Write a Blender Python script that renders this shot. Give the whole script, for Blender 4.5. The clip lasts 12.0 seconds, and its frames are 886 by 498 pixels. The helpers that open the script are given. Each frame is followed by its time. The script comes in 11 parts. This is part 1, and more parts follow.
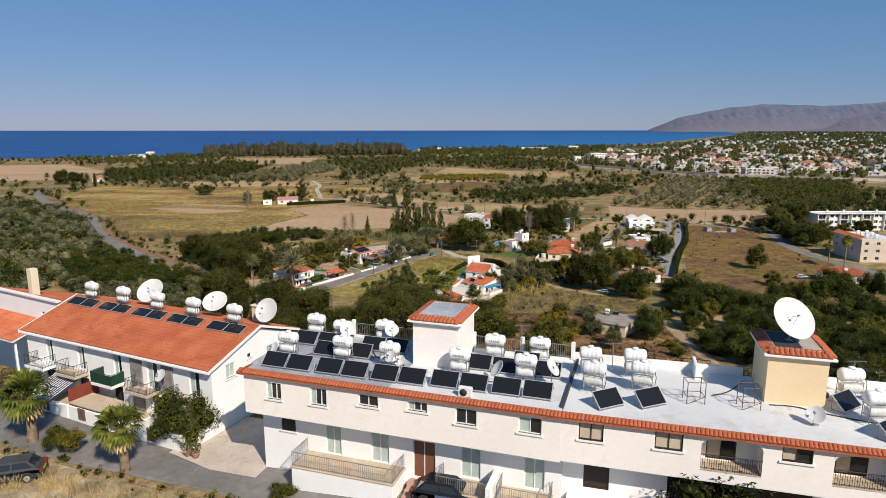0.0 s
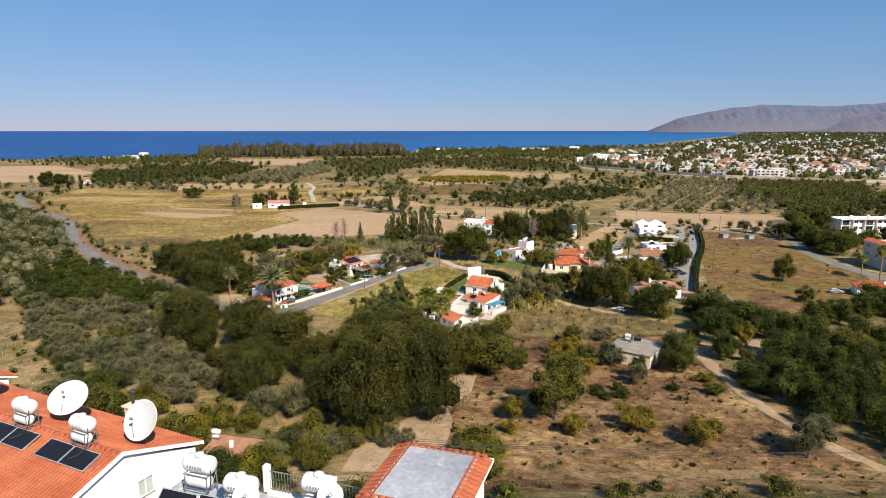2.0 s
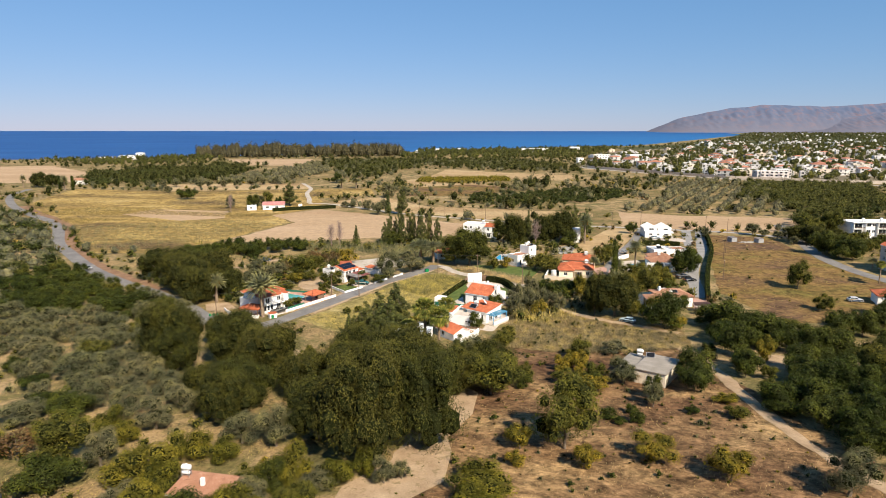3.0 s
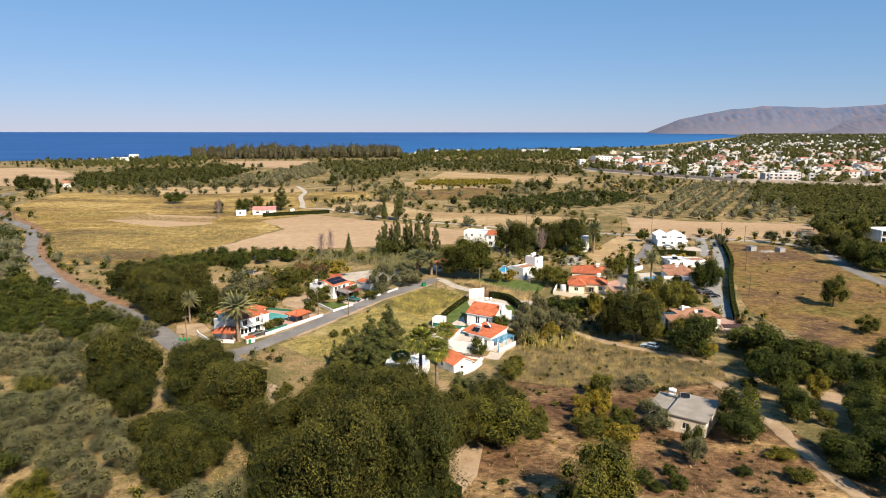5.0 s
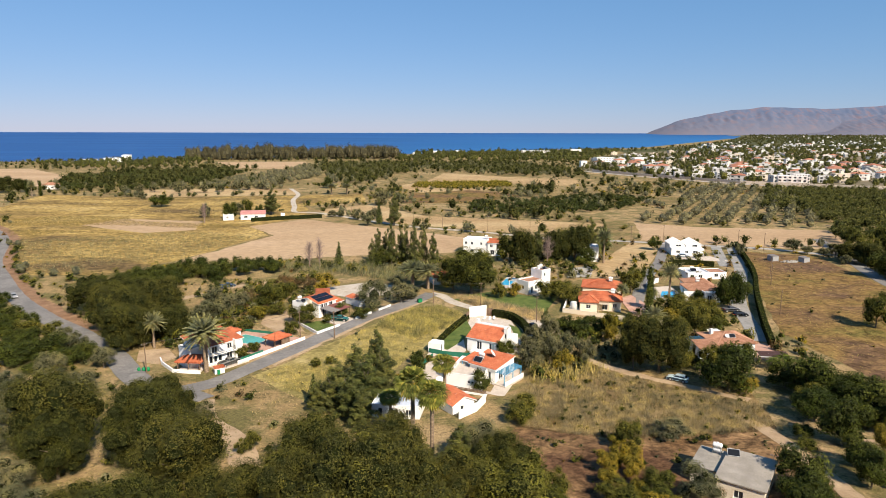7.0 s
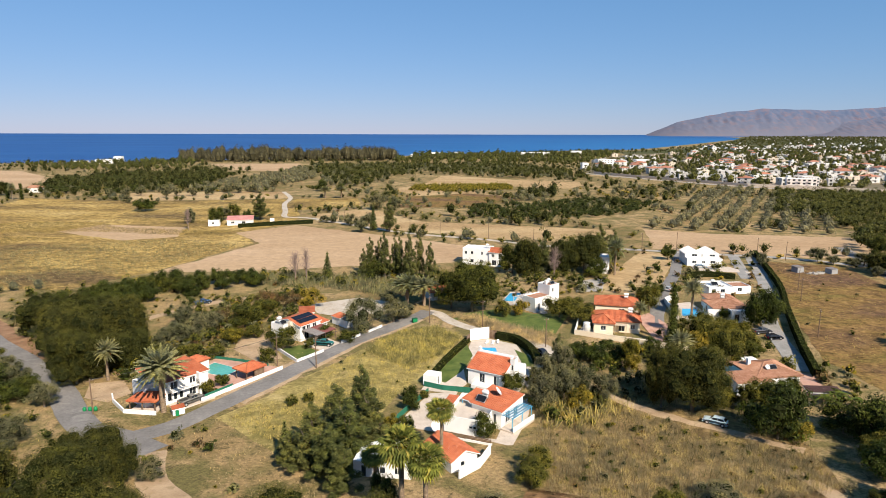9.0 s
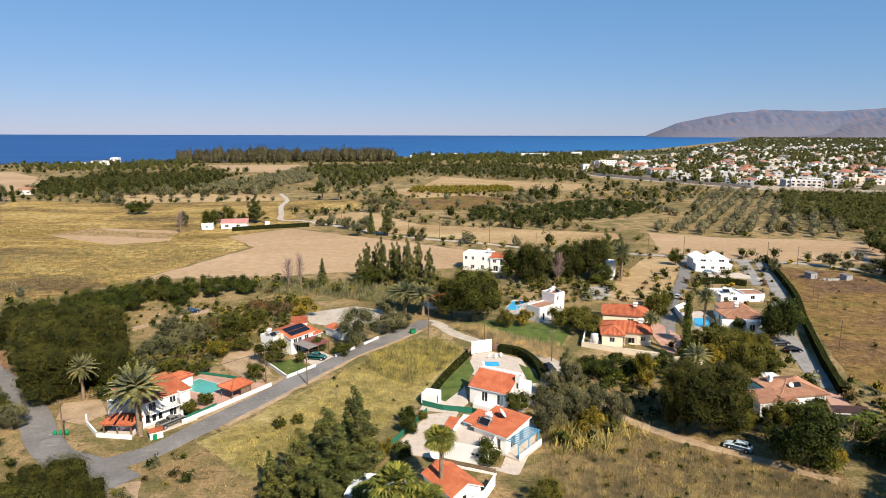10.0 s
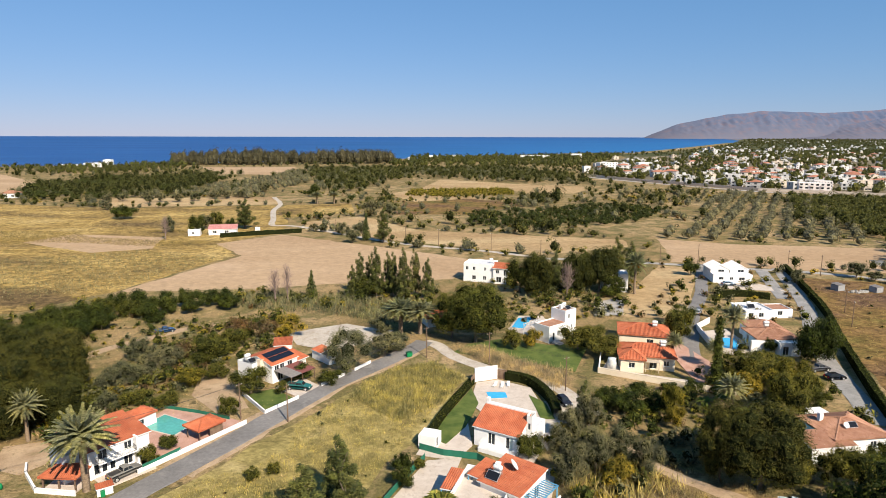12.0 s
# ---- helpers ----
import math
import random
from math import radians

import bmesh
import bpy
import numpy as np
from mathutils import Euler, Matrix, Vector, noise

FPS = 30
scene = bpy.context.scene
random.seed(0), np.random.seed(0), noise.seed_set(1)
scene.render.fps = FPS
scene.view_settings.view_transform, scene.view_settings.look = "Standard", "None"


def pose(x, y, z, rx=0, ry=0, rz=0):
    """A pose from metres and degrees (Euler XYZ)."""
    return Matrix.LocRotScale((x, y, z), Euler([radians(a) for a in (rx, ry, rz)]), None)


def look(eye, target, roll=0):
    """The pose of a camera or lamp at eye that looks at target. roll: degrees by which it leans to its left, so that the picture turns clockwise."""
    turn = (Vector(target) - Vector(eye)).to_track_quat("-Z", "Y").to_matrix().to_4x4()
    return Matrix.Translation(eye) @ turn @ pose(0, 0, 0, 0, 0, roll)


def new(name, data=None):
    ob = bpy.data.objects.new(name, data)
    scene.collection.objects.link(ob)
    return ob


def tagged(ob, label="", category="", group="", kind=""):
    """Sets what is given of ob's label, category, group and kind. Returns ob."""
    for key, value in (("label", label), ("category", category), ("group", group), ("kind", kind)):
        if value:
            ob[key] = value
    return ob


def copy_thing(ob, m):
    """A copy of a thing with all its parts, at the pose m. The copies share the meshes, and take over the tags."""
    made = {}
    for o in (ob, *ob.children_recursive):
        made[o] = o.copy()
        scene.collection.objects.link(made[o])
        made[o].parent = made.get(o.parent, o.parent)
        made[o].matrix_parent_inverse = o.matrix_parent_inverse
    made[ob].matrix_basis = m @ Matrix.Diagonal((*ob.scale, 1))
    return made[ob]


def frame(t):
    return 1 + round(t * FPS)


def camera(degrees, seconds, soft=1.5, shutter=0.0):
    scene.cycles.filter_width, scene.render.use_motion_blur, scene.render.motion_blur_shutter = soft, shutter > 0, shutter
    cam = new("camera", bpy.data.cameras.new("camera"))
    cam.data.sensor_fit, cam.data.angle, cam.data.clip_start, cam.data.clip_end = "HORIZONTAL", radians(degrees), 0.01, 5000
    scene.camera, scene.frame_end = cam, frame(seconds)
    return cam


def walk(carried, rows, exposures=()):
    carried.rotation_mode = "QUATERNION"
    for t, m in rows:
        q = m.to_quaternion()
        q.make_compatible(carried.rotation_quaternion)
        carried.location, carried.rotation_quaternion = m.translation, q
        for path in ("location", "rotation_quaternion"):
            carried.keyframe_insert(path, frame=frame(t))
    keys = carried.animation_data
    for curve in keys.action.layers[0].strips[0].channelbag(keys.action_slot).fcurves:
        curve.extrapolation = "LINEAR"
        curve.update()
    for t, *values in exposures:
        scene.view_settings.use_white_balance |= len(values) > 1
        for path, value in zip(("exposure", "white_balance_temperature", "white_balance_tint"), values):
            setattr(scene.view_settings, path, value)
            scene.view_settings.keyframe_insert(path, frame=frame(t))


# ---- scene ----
# camera: seconds, eye, yaw to the left, pitch, roll in degrees
cam = camera(70.3, 12.0, 0.7)
PATH = [
    (0, (3.1, 0.86, 53.34), -0.021, -10.878, -0.016),
    (0.5, (3.29, 6.16, 53.24), -0.031, -10.861, -0.060),
    (1, (3.44, 11.45, 53.24), -0.038, -10.870, -0.048),
    (1.5, (3.59, 16.81, 53.12), -0.047, -10.837, -0.083),
    (2, (3.76, 22.19, 52.99), -0.067, -10.828, -0.018),
    (2.5, (3.95, 27.54, 52.88), -0.091, -10.836, 0.033),
    (3, (4.0, 32.64, 52.83), -0.125, -10.814, 0.016),
    (5, (4.18, 52.81, 52.84), -0.197, -10.710, 0.034),
    (5.5, (4.25, 57.82, 52.92), -0.207, -10.717, 0.062),
    (6, (4.39, 62.89, 52.92), -0.237, -10.710, 0.056),
    (6.5, (4.41, 68.02, 52.79), -0.294, -10.668, 0.071),
    (7, (4.55, 73.3, 52.69), -0.312, -10.654, 0.116),
    (9, (4.93, 93.58, 52.38), -0.453, -10.525, 0.142),
    (9.5, (4.85, 98.21, 52.37), -0.492, -10.472, 0.119),
    (10, (4.95, 102.7, 52.33), -0.502, -10.433, 0.130),
    (10.5, (4.9, 107.17, 52.29), -0.553, -10.389, 0.114),
    (11, (4.88, 111.54, 52.23), -0.579, -10.348, 0.131),
    (11.5, (4.7, 115.66, 52.24), -0.651, -10.315, 0.151),
    (12, (4.77, 119.58, 52.2), -0.659, -10.291, 0.122),
]
walk(cam, [(t, pose(*eye, 0, 0, yaw) @ pose(0, 0, 0, 90 + pitch, 0, 0) @ pose(0, 0, 0, 0, 0, roll))
           for t, eye, yaw, pitch, roll in PATH],
     exposures=((0, 0.15, 6150, 10), (1.0, 0.3, 6150, 10), (2.0, 0.54, 6300, 10), (3.0, 0.7, 6450, 10), (5.0, 0.74, 6500, 10), (7.0, 0.7, 6450, 10), (9.0, 0.66, 6350, 10), (12.0, 0.64, 6300, 10)))

# ---------------------------------------------------------------- sky, sun
SUN_AZ, SUN_EL = radians(150), radians(40)
world = bpy.data.worlds.new("world")
scene.world = world
world.use_nodes = True
wn = world.node_tree.nodes
sky = wn.new("ShaderNodeTexSky")
sky.sky_type, sky.sun_disc = "NISHITA", False
sky.sun_elevation, sky.sun_rotation = SUN_EL, SUN_AZ
sky.altitude, sky.air_density, sky.dust_density, sky.ozone_density = 0, 1.0, 0.0, 8.0
wn["Background"].inputs["Strength"].default_value = 0.059
# clear autumn air: deep blue above, pale lavender at the sea's rim
split, merge = wn.new("ShaderNodeSeparateColor"), wn.new("ShaderNodeCombineColor")
world.node_tree.links.new(sky.outputs[0], split.inputs[0])
for k, (gain, power) in enumerate(((1.285, 0.72), (2.06, 0.52), (2.83, 0.5))):
    curve, scale = wn.new("ShaderNodeMath"), wn.new("ShaderNodeMath")
    curve.operation, scale.operation = "POWER", "MULTIPLY"
    curve.inputs[1].default_value, scale.inputs[1].default_value = power, gain
    world.node_tree.links.new(split.outputs[k], curve.inputs[0])
    world.node_tree.links.new(curve.outputs[0], scale.inputs[0])
    world.node_tree.links.new(scale.outputs[0], merge.inputs[k])
world.node_tree.links.new(merge.outputs[0], wn["Background"].inputs["Color"])
sun = new("sun", bpy.data.lights.new("sun", "SUN"))
sun.data.energy, sun.data.angle, sun.data.color = 5.0, radians(0.53), (1.0, 0.87, 0.7)
to_sun = Vector((math.sin(SUN_AZ) * math.cos(SUN_EL), math.cos(SUN_AZ) * math.cos(SUN_EL), math.sin(SUN_EL)))
sun.matrix_world = look(to_sun * 100, (0, 0, 0))
scene.view_settings.exposure = 0.0

# ---------------------------------------------------------------- materials
def nodes_of(name):
    m = bpy.data.materials.new(name)
    m.use_nodes = True
    return m, m.node_tree.nodes, m.node_tree.links, m.node_tree.nodes["Principled BSDF"]


def noise_node(ns, ln, coord, scale, detail=4.0, rough=0.55, dist=0.0):
    n = ns.new("ShaderNodeTexNoise")
    n.inputs["Scale"].default_value, n.inputs["Detail"].default_value = scale, detail
    n.inputs["Roughness"].default_value, n.inputs["Distortion"].default_value = rough, dist
    ln.new(coord, n.inputs["Vector"])
    return n


def ramp_node(ns, ln, fac, stops):
    r = ns.new("ShaderNodeValToRGB")
    e = r.color_ramp.elements
    while len(e) < len(stops):
        e.new(0.5)
    for el, (p, c) in zip(e, stops):
        el.position, el.color = p, (*c, 1)
    ln.new(fac, r.inputs["Fac"])
    return r


def mix_node(ns, ln, fac, a, b, mode="MIX"):
    m = ns.new("ShaderNodeMix")
    m.data_type, m.blend_type = "RGBA", mode
    if isinstance(fac, float):
        m.inputs[0].default_value = fac
    else:
        ln.new(fac, m.inputs[0])
    for sock, v in ((m.inputs[6], a), (m.inputs[7], b)):
        if isinstance(v, tuple):
            sock.default_value = (*v, 1)
        else:
            ln.new(v, sock)
    return m.outputs[2]


def surf(name, c1, c2, scale=1.0, rough=0.85, bump=0.0, bscale=8.0, metal=0.0, c3=None, rand=0.0, fine=0.25, lo=0.35, hi=0.65,
         spec=0.3):
    """Two colours by a broad noise, a third in stains, a fine grain over them, relief, and a shade of its own for each object."""
    m, ns, ln, bs = nodes_of(name)
    co = ns.new("ShaderNodeTexCoord").outputs["Object"]
    n1 = noise_node(ns, ln, co, scale, 5.0)
    col = ramp_node(ns, ln, n1.outputs["Fac"], [(lo, c1), (hi, c2)]).outputs["Color"]
    if c3:
        n3 = noise_node(ns, ln, co, scale * 2.7, 4.0, 0.6, 0.6)
        f3 = ramp_node(ns, ln, n3.outputs["Fac"], [(0.55, (0, 0, 0)), (0.7, (1, 1, 1))])
        col = mix_node(ns, ln, f3.outputs["Color"], col, c3)
    if fine:
        n2 = noise_node(ns, ln, co, scale * 14, 3.0, 0.7)
        g = ramp_node(ns, ln, n2.outputs["Fac"], [(0.25, (1 - fine,) * 3), (0.75, (1 + fine * 0.6,) * 3)])
        col = mix_node(ns, ln, 1.0, col, g.outputs["Color"], "MULTIPLY")
    if rand:
        oi = ns.new("ShaderNodeObjectInfo")
        r = ramp_node(ns, ln, oi.outputs["Random"], [(0.0, (1 - rand,) * 3), (1.0, (1 + rand * 0.5,) * 3)])
        col = mix_node(ns, ln, 1.0, col, r.outputs["Color"], "MULTIPLY")
    ln.new(col, bs.inputs["Base Color"])
    bs.inputs["Roughness"].default_value, bs.inputs["Metallic"].default_value = rough, metal
    bs.inputs["Specular IOR Level"].default_value = spec
    if bump:
        nb = noise_node(ns, ln, co, bscale, 4.0, 0.65)
        b = ns.new("ShaderNodeBump")
        b.inputs["Strength"].default_value, b.inputs["Distance"].default_value = min(1.0, bump), 0.1
        ln.new(nb.outputs["Fac"], b.inputs["Height"])
        ln.new(b.outputs["Normal"], bs.inputs["Normal"])
    return m


def leafy(name, dark, light, rand=0.3, trans=0.25, tip=None):
    """Foliage: each leaf clump a shade of its own, boughs tinted as if lit or shaded, plants vary too, some light
    through.
    """
    m, ns, ln, bs = nodes_of(name)
    geo = ns.new("ShaderNodeNewGeometry")
    low = tuple(0.75 * a + 0.25 * b for a, b in zip(dark, light))
    stops = [(0.0, dark), (0.3, low), (0.85, light)] + ([(1.0, tip)] if tip else [])
    col = ramp_node(ns, ln, geo.outputs["Random Per Island"], stops).outputs["Color"]
    # noise varies bough tone; its cool darks and warm brights paint shade and sun
    bough_light = noise_node(ns, ln, ns.new("ShaderNodeTexCoord").outputs["Object"], 0.4, 3.0, 0.6)
    g = ramp_node(ns, ln, bough_light.outputs["Fac"], [(0.34, (0.42, 0.47, 0.52)), (0.5, (0.95, 0.94, 0.9)), (0.66, (1.62, 1.52, 1.1))])
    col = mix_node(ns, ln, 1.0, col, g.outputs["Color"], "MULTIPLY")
    oi = ns.new("ShaderNodeObjectInfo")
    r = ramp_node(ns, ln, oi.outputs["Random"], [(0.0, (1 - rand, 1 - rand * 0.8, 1 - rand)), (1.0, (1 + rand * 0.7, 1 + rand * 0.4, 1 + rand * 0.2))])
    col = mix_node(ns, ln, 1.0, col, r.outputs["Color"], "MULTIPLY")
    ln.new(col, bs.inputs["Base Color"])
    bs.inputs["Roughness"].default_value, bs.inputs["Specular IOR Level"].default_value = 0.6, 0.12
    tr = ns.new("ShaderNodeBsdfTranslucent")
    ln.new(col, tr.inputs["Color"])
    mx = ns.new("ShaderNodeMixShader")
    mx.inputs[0].default_value = trans
    ln.new(bs.outputs[0], mx.inputs[1])
    ln.new(tr.outputs[0], mx.inputs[2])
    ln.new(mx.outputs[0], ns["Material Output"].inputs["Surface"])
    return m


def glass_mat(name, tint=(0.02, 0.025, 0.03), spec=0.6, rough=0.06):
    m, ns, ln, bs = nodes_of(name)
    bs.inputs["Base Color"].default_value = (*tint, 1)
    bs.inputs["Roughness"].default_value, bs.inputs["Specular IOR Level"].default_value = rough, spec
    return m


def ground_mat(name):
    """Dry land: straw, olive scrub and bare soil in patches at two scales, with fine litter."""
    m, ns, ln, bs = nodes_of(name)
    co = ns.new("ShaderNodeTexCoord").outputs["Object"]
    a = noise_node(ns, ln, co, 0.018, 6.0, 0.6, 0.4)
    col = ramp_node(ns, ln, a.outputs["Fac"], [(0.3, (0.2, 0.14, 0.06)), (0.48, (0.34, 0.235, 0.11)), (0.7, (0.47, 0.335, 0.185))]).outputs["Color"]
    b = noise_node(ns, ln, co, 0.11, 6.0, 0.7, 0.5)
    f = ramp_node(ns, ln, b.outputs["Fac"], [(0.43, (0, 0, 0)), (0.58, (0.85, 0.85, 0.85))])
    col = mix_node(ns, ln, f.outputs["Color"], col, (0.13, 0.12, 0.042))
    d = noise_node(ns, ln, co, 0.45, 4.0, 0.7, 0.8)
    f = ramp_node(ns, ln, d.outputs["Fac"], [(0.56, (0, 0, 0)), (0.66, (0.8, 0.8, 0.8))])
    col = mix_node(ns, ln, f.outputs["Color"], col, (0.09, 0.075, 0.035))
    c = noise_node(ns, ln, co, 1.8, 6.0, 0.8)
    g = ramp_node(ns, ln, c.outputs["Fac"], [(0.32, (0.45,) * 3), (0.68, (1.35,) * 3)])
    col = mix_node(ns, ln, 1.0, col, g.outputs["Color"], "MULTIPLY")
    ln.new(col, bs.inputs["Base Color"])
    bs.inputs["Roughness"].default_value, bs.inputs["Specular IOR Level"].default_value = 0.95, 0.1
    bn = ns.new("ShaderNodeBump")
    bn.inputs["Strength"].default_value, bn.inputs["Distance"].default_value = 0.8, 0.25
    ln.new(c.outputs["Fac"], bn.inputs["Height"])
    ln.new(bn.outputs["Normal"], bs.inputs["Normal"])
    return m


def field_mat(name, c1, c2, c3, angle=0.0, line=0.0, big=0.03, gap=0.35):
    """A field: broad patches drawn out one way, thin furrows or drill lines, fine straw."""
    m, ns, ln, bs = nodes_of(name)
    co = ns.new("ShaderNodeTexCoord").outputs["Object"]
    mp = ns.new("ShaderNodeMapping")
    mp.inputs["Rotation"].default_value[2] = angle
    mp.inputs["Scale"].default_value = (0.35 if line else 0.65, 1.0, 1.0)
    ln.new(co, mp.inputs["Vector"])
    v = mp.outputs["Vector"]
    a = noise_node(ns, ln, v, big, 6.0, 0.62, 0.5)
    col = ramp_node(ns, ln, a.outputs["Fac"], [(0.34, c1), (0.52, c2), (0.68, c3)]).outputs["Color"]
    k = noise_node(ns, ln, co, 0.3, 5.0, 0.7, 0.6)
    q = ramp_node(ns, ln, k.outputs["Fac"], [(0.35, (1 - gap * 0.9,) * 3), (0.62, (1 + gap * 0.35,) * 3)])
    col = mix_node(ns, ln, 1.0, col, q.outputs["Color"], "MULTIPLY")
    b = noise_node(ns, ln, v, 1.3, 5.0, 0.75)
    g = ramp_node(ns, ln, b.outputs["Fac"], [(0.3, (1 - gap,) * 3), (0.7, (1 + gap * 0.6,) * 3)])
    col = mix_node(ns, ln, 1.0, col, g.outputs["Color"], "MULTIPLY")
    if line:
        w = ns.new("ShaderNodeTexWave")
        w.bands_direction = "Y"
        w.inputs["Scale"].default_value, w.inputs["Distortion"].default_value = 0.35, 1.2
        w.inputs["Detail"].default_value = 3.0
        ln.new(v, w.inputs["Vector"])
        lw = ramp_node(ns, ln, w.outputs["Fac"], [(0.2, (1 - line,) * 3), (0.8, (1 + line * 0.4,) * 3)])
        col = mix_node(ns, ln, 1.0, col, lw.outputs["Color"], "MULTIPLY")
    ln.new(col, bs.inputs["Base Color"])
    bs.inputs["Roughness"].default_value, bs.inputs["Specular IOR Level"].default_value = 0.95, 0.1
    bn = ns.new("ShaderNodeBump")
    bn.inputs["Strength"].default_value, bn.inputs["Distance"].default_value = 0.6, 0.2
    ln.new(b.outputs["Fac"], bn.inputs["Height"])
    ln.new(bn.outputs["Normal"], bs.inputs["Normal"])
    return m


def sea_mat():
    m, ns, ln, bs = nodes_of("sea_water")
    co = ns.new("ShaderNodeTexCoord").outputs["Object"]
    mp = ns.new("ShaderNodeMapping")
    mp.inputs["Scale"].default_value = (0.25, 1.0, 1.0)
    ln.new(co, mp.inputs["Vector"])
    a = noise_node(ns, ln, mp.outputs["Vector"], 0.006, 5.0, 0.6)
    col = ramp_node(ns, ln, a.outputs["Fac"], [(0.35, (0.011, 0.055, 0.19)), (0.5, (0.014, 0.068, 0.225)), (0.65, (0.022, 0.09, 0.265))]).outputs["Color"]
    # shallows towards the bay
    sep, run = ns.new("ShaderNodeSeparateXYZ"), ns.new("ShaderNodeMapRange")
    ln.new(co, sep.inputs[0])
    ln.new(sep.outputs["X"], run.inputs["Value"])
    run.inputs["From Min"].default_value, run.inputs["From Max"].default_value = -700, 1500
    near = ns.new("ShaderNodeMapRange")
    near.inputs["From Min"].default_value, near.inputs["From Max"].default_value = 4900, 1500
    ln.new(sep.outputs["Y"], near.inputs["Value"])
    both = ns.new("ShaderNodeMath")
    both.operation = "MULTIPLY"
    ln.new(run.outputs[0], both.inputs[0])
    ln.new(near.outputs[0], both.inputs[1])
    col = mix_node(ns, ln, both.outputs[0], col, (0.028, 0.185, 0.42))
    ln.new(col, bs.inputs["Base Color"])
    b = noise_node(ns, ln, mp.outputs["Vector"], 0.15, 4.0, 0.7)
    bn = ns.new("ShaderNodeBump")
    bn.inputs["Strength"].default_value, bn.inputs["Distance"].default_value = 0.7, 1.0
    ln.new(b.outputs["Fac"], bn.inputs["Height"])
    ln.new(bn.outputs["Normal"], bs.inputs["Normal"])
    bs.inputs["Roughness"].default_value, bs.inputs["Specular IOR Level"].default_value = 0.45, 0.15
    return m


def pool_mat(name, c):
    m, ns, ln, bs = nodes_of(name)
    co = ns.new("ShaderNodeTexCoord").outputs["Object"]
    n = noise_node(ns, ln, co, 1.5, 3.0)
    col = ramp_node(ns, ln, n.outputs["Fac"], [(0.3, c), (0.7, tuple(min(1, v * 1.25) for v in c))]).outputs["Color"]
    ln.new(col, bs.inputs["Base Color"])
    bs.inputs["Roughness"].default_value, bs.inputs["Specular IOR Level"].default_value = 0.08, 0.5
    return m


def mountain_mat():
    m, ns, ln, bs = nodes_of("haze_painted_mountain")
    co = ns.new("ShaderNodeTexCoord").outputs["Object"]
    # distance haze is painted into these blue-mauve rock colours
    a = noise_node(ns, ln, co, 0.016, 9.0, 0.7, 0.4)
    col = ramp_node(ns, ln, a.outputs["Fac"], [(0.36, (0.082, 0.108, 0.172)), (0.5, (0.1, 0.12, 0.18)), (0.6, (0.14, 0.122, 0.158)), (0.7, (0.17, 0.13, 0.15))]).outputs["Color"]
    # browner farmland on the lower slopes, distance haze mixed into its colour
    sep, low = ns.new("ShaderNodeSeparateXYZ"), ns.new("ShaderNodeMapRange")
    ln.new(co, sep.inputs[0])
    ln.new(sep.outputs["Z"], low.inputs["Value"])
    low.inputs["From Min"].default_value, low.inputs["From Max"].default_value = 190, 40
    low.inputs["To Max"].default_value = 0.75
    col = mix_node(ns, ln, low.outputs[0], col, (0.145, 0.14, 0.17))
    ln.new(col, bs.inputs["Base Color"])
    bs.inputs["Roughness"].default_value, bs.inputs["Specular IOR Level"].default_value = 1.0, 0.0
    return m


M = {}
M["ground"] = ground_mat("dry_land")
M["sea"] = sea_mat()
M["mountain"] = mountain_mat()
M["tan"] = field_mat("ploughed_tan_soil", (0.40, 0.27, 0.155), (0.46, 0.32, 0.19), (0.52, 0.37, 0.235), 0.25, 0.12, 0.02, 0.18)
M["tan2"] = field_mat("stubble_soil", (0.36, 0.24, 0.12), (0.47, 0.33, 0.17), (0.53, 0.4, 0.22), 0.35, 0.22, 0.03, 0.25)
M["straw"] = field_mat("straw_grass", (0.17, 0.115, 0.05), (0.42, 0.285, 0.09), (0.55, 0.4, 0.16), 0.1, 0.0, 0.03, 0.65)
M["reedfield"] = field_mat("yellow_green_grass", (0.2, 0.17, 0.055), (0.36, 0.285, 0.105), (0.47, 0.37, 0.17), 1.0, 0.0, 0.07, 0.45)
M["pasture"] = field_mat("dry_green_pasture", (0.16, 0.095, 0.055), (0.25, 0.155, 0.055), (0.13, 0.12, 0.03), 0.9, 0.0, 0.045, 0.6)
M["fallow"] = field_mat("brown_fallow", (0.14, 0.075, 0.04), (0.25, 0.15, 0.072), (0.42, 0.28, 0.13), 0.5, 0.0, 0.06, 0.7)
M["grassgold"] = field_mat("golden_dry_grass", (0.15, 0.1, 0.05), (0.24, 0.165, 0.075), (0.34, 0.24, 0.11), 0.7, 0.0, 0.07, 0.5)
M["lawn"] = surf("green_lawn", (0.06, 0.095, 0.016), (0.12, 0.15, 0.032), 0.4, 0.9, 0.4, 6.0)
M["asphalt"] = surf("grey_asphalt", (0.165, 0.155, 0.145), (0.23, 0.215, 0.2), 0.12, 0.9, 0.3, 9.0, c3=(0.25, 0.235, 0.215))
M["concrete"] = surf("pale_concrete", (0.33, 0.305, 0.27), (0.42, 0.39, 0.345), 0.3, 0.9, 0.3, 5.0, c3=(0.27, 0.25, 0.22))
M["dirt"] = surf("pale_dirt", (0.34, 0.235, 0.14), (0.46, 0.335, 0.21), 0.3, 0.95, 0.6, 4.0, c3=(0.24, 0.18, 0.09))
M["white"] = surf("white_render", (0.76, 0.75, 0.72), (0.82, 0.81, 0.79), 0.5, 0.85, 0.15, 20.0, fine=0.06)
M["cream"] = surf("cream_render", (0.7, 0.6, 0.45), (0.76, 0.66, 0.5), 0.5, 0.85, 0.15, 20.0, fine=0.08)
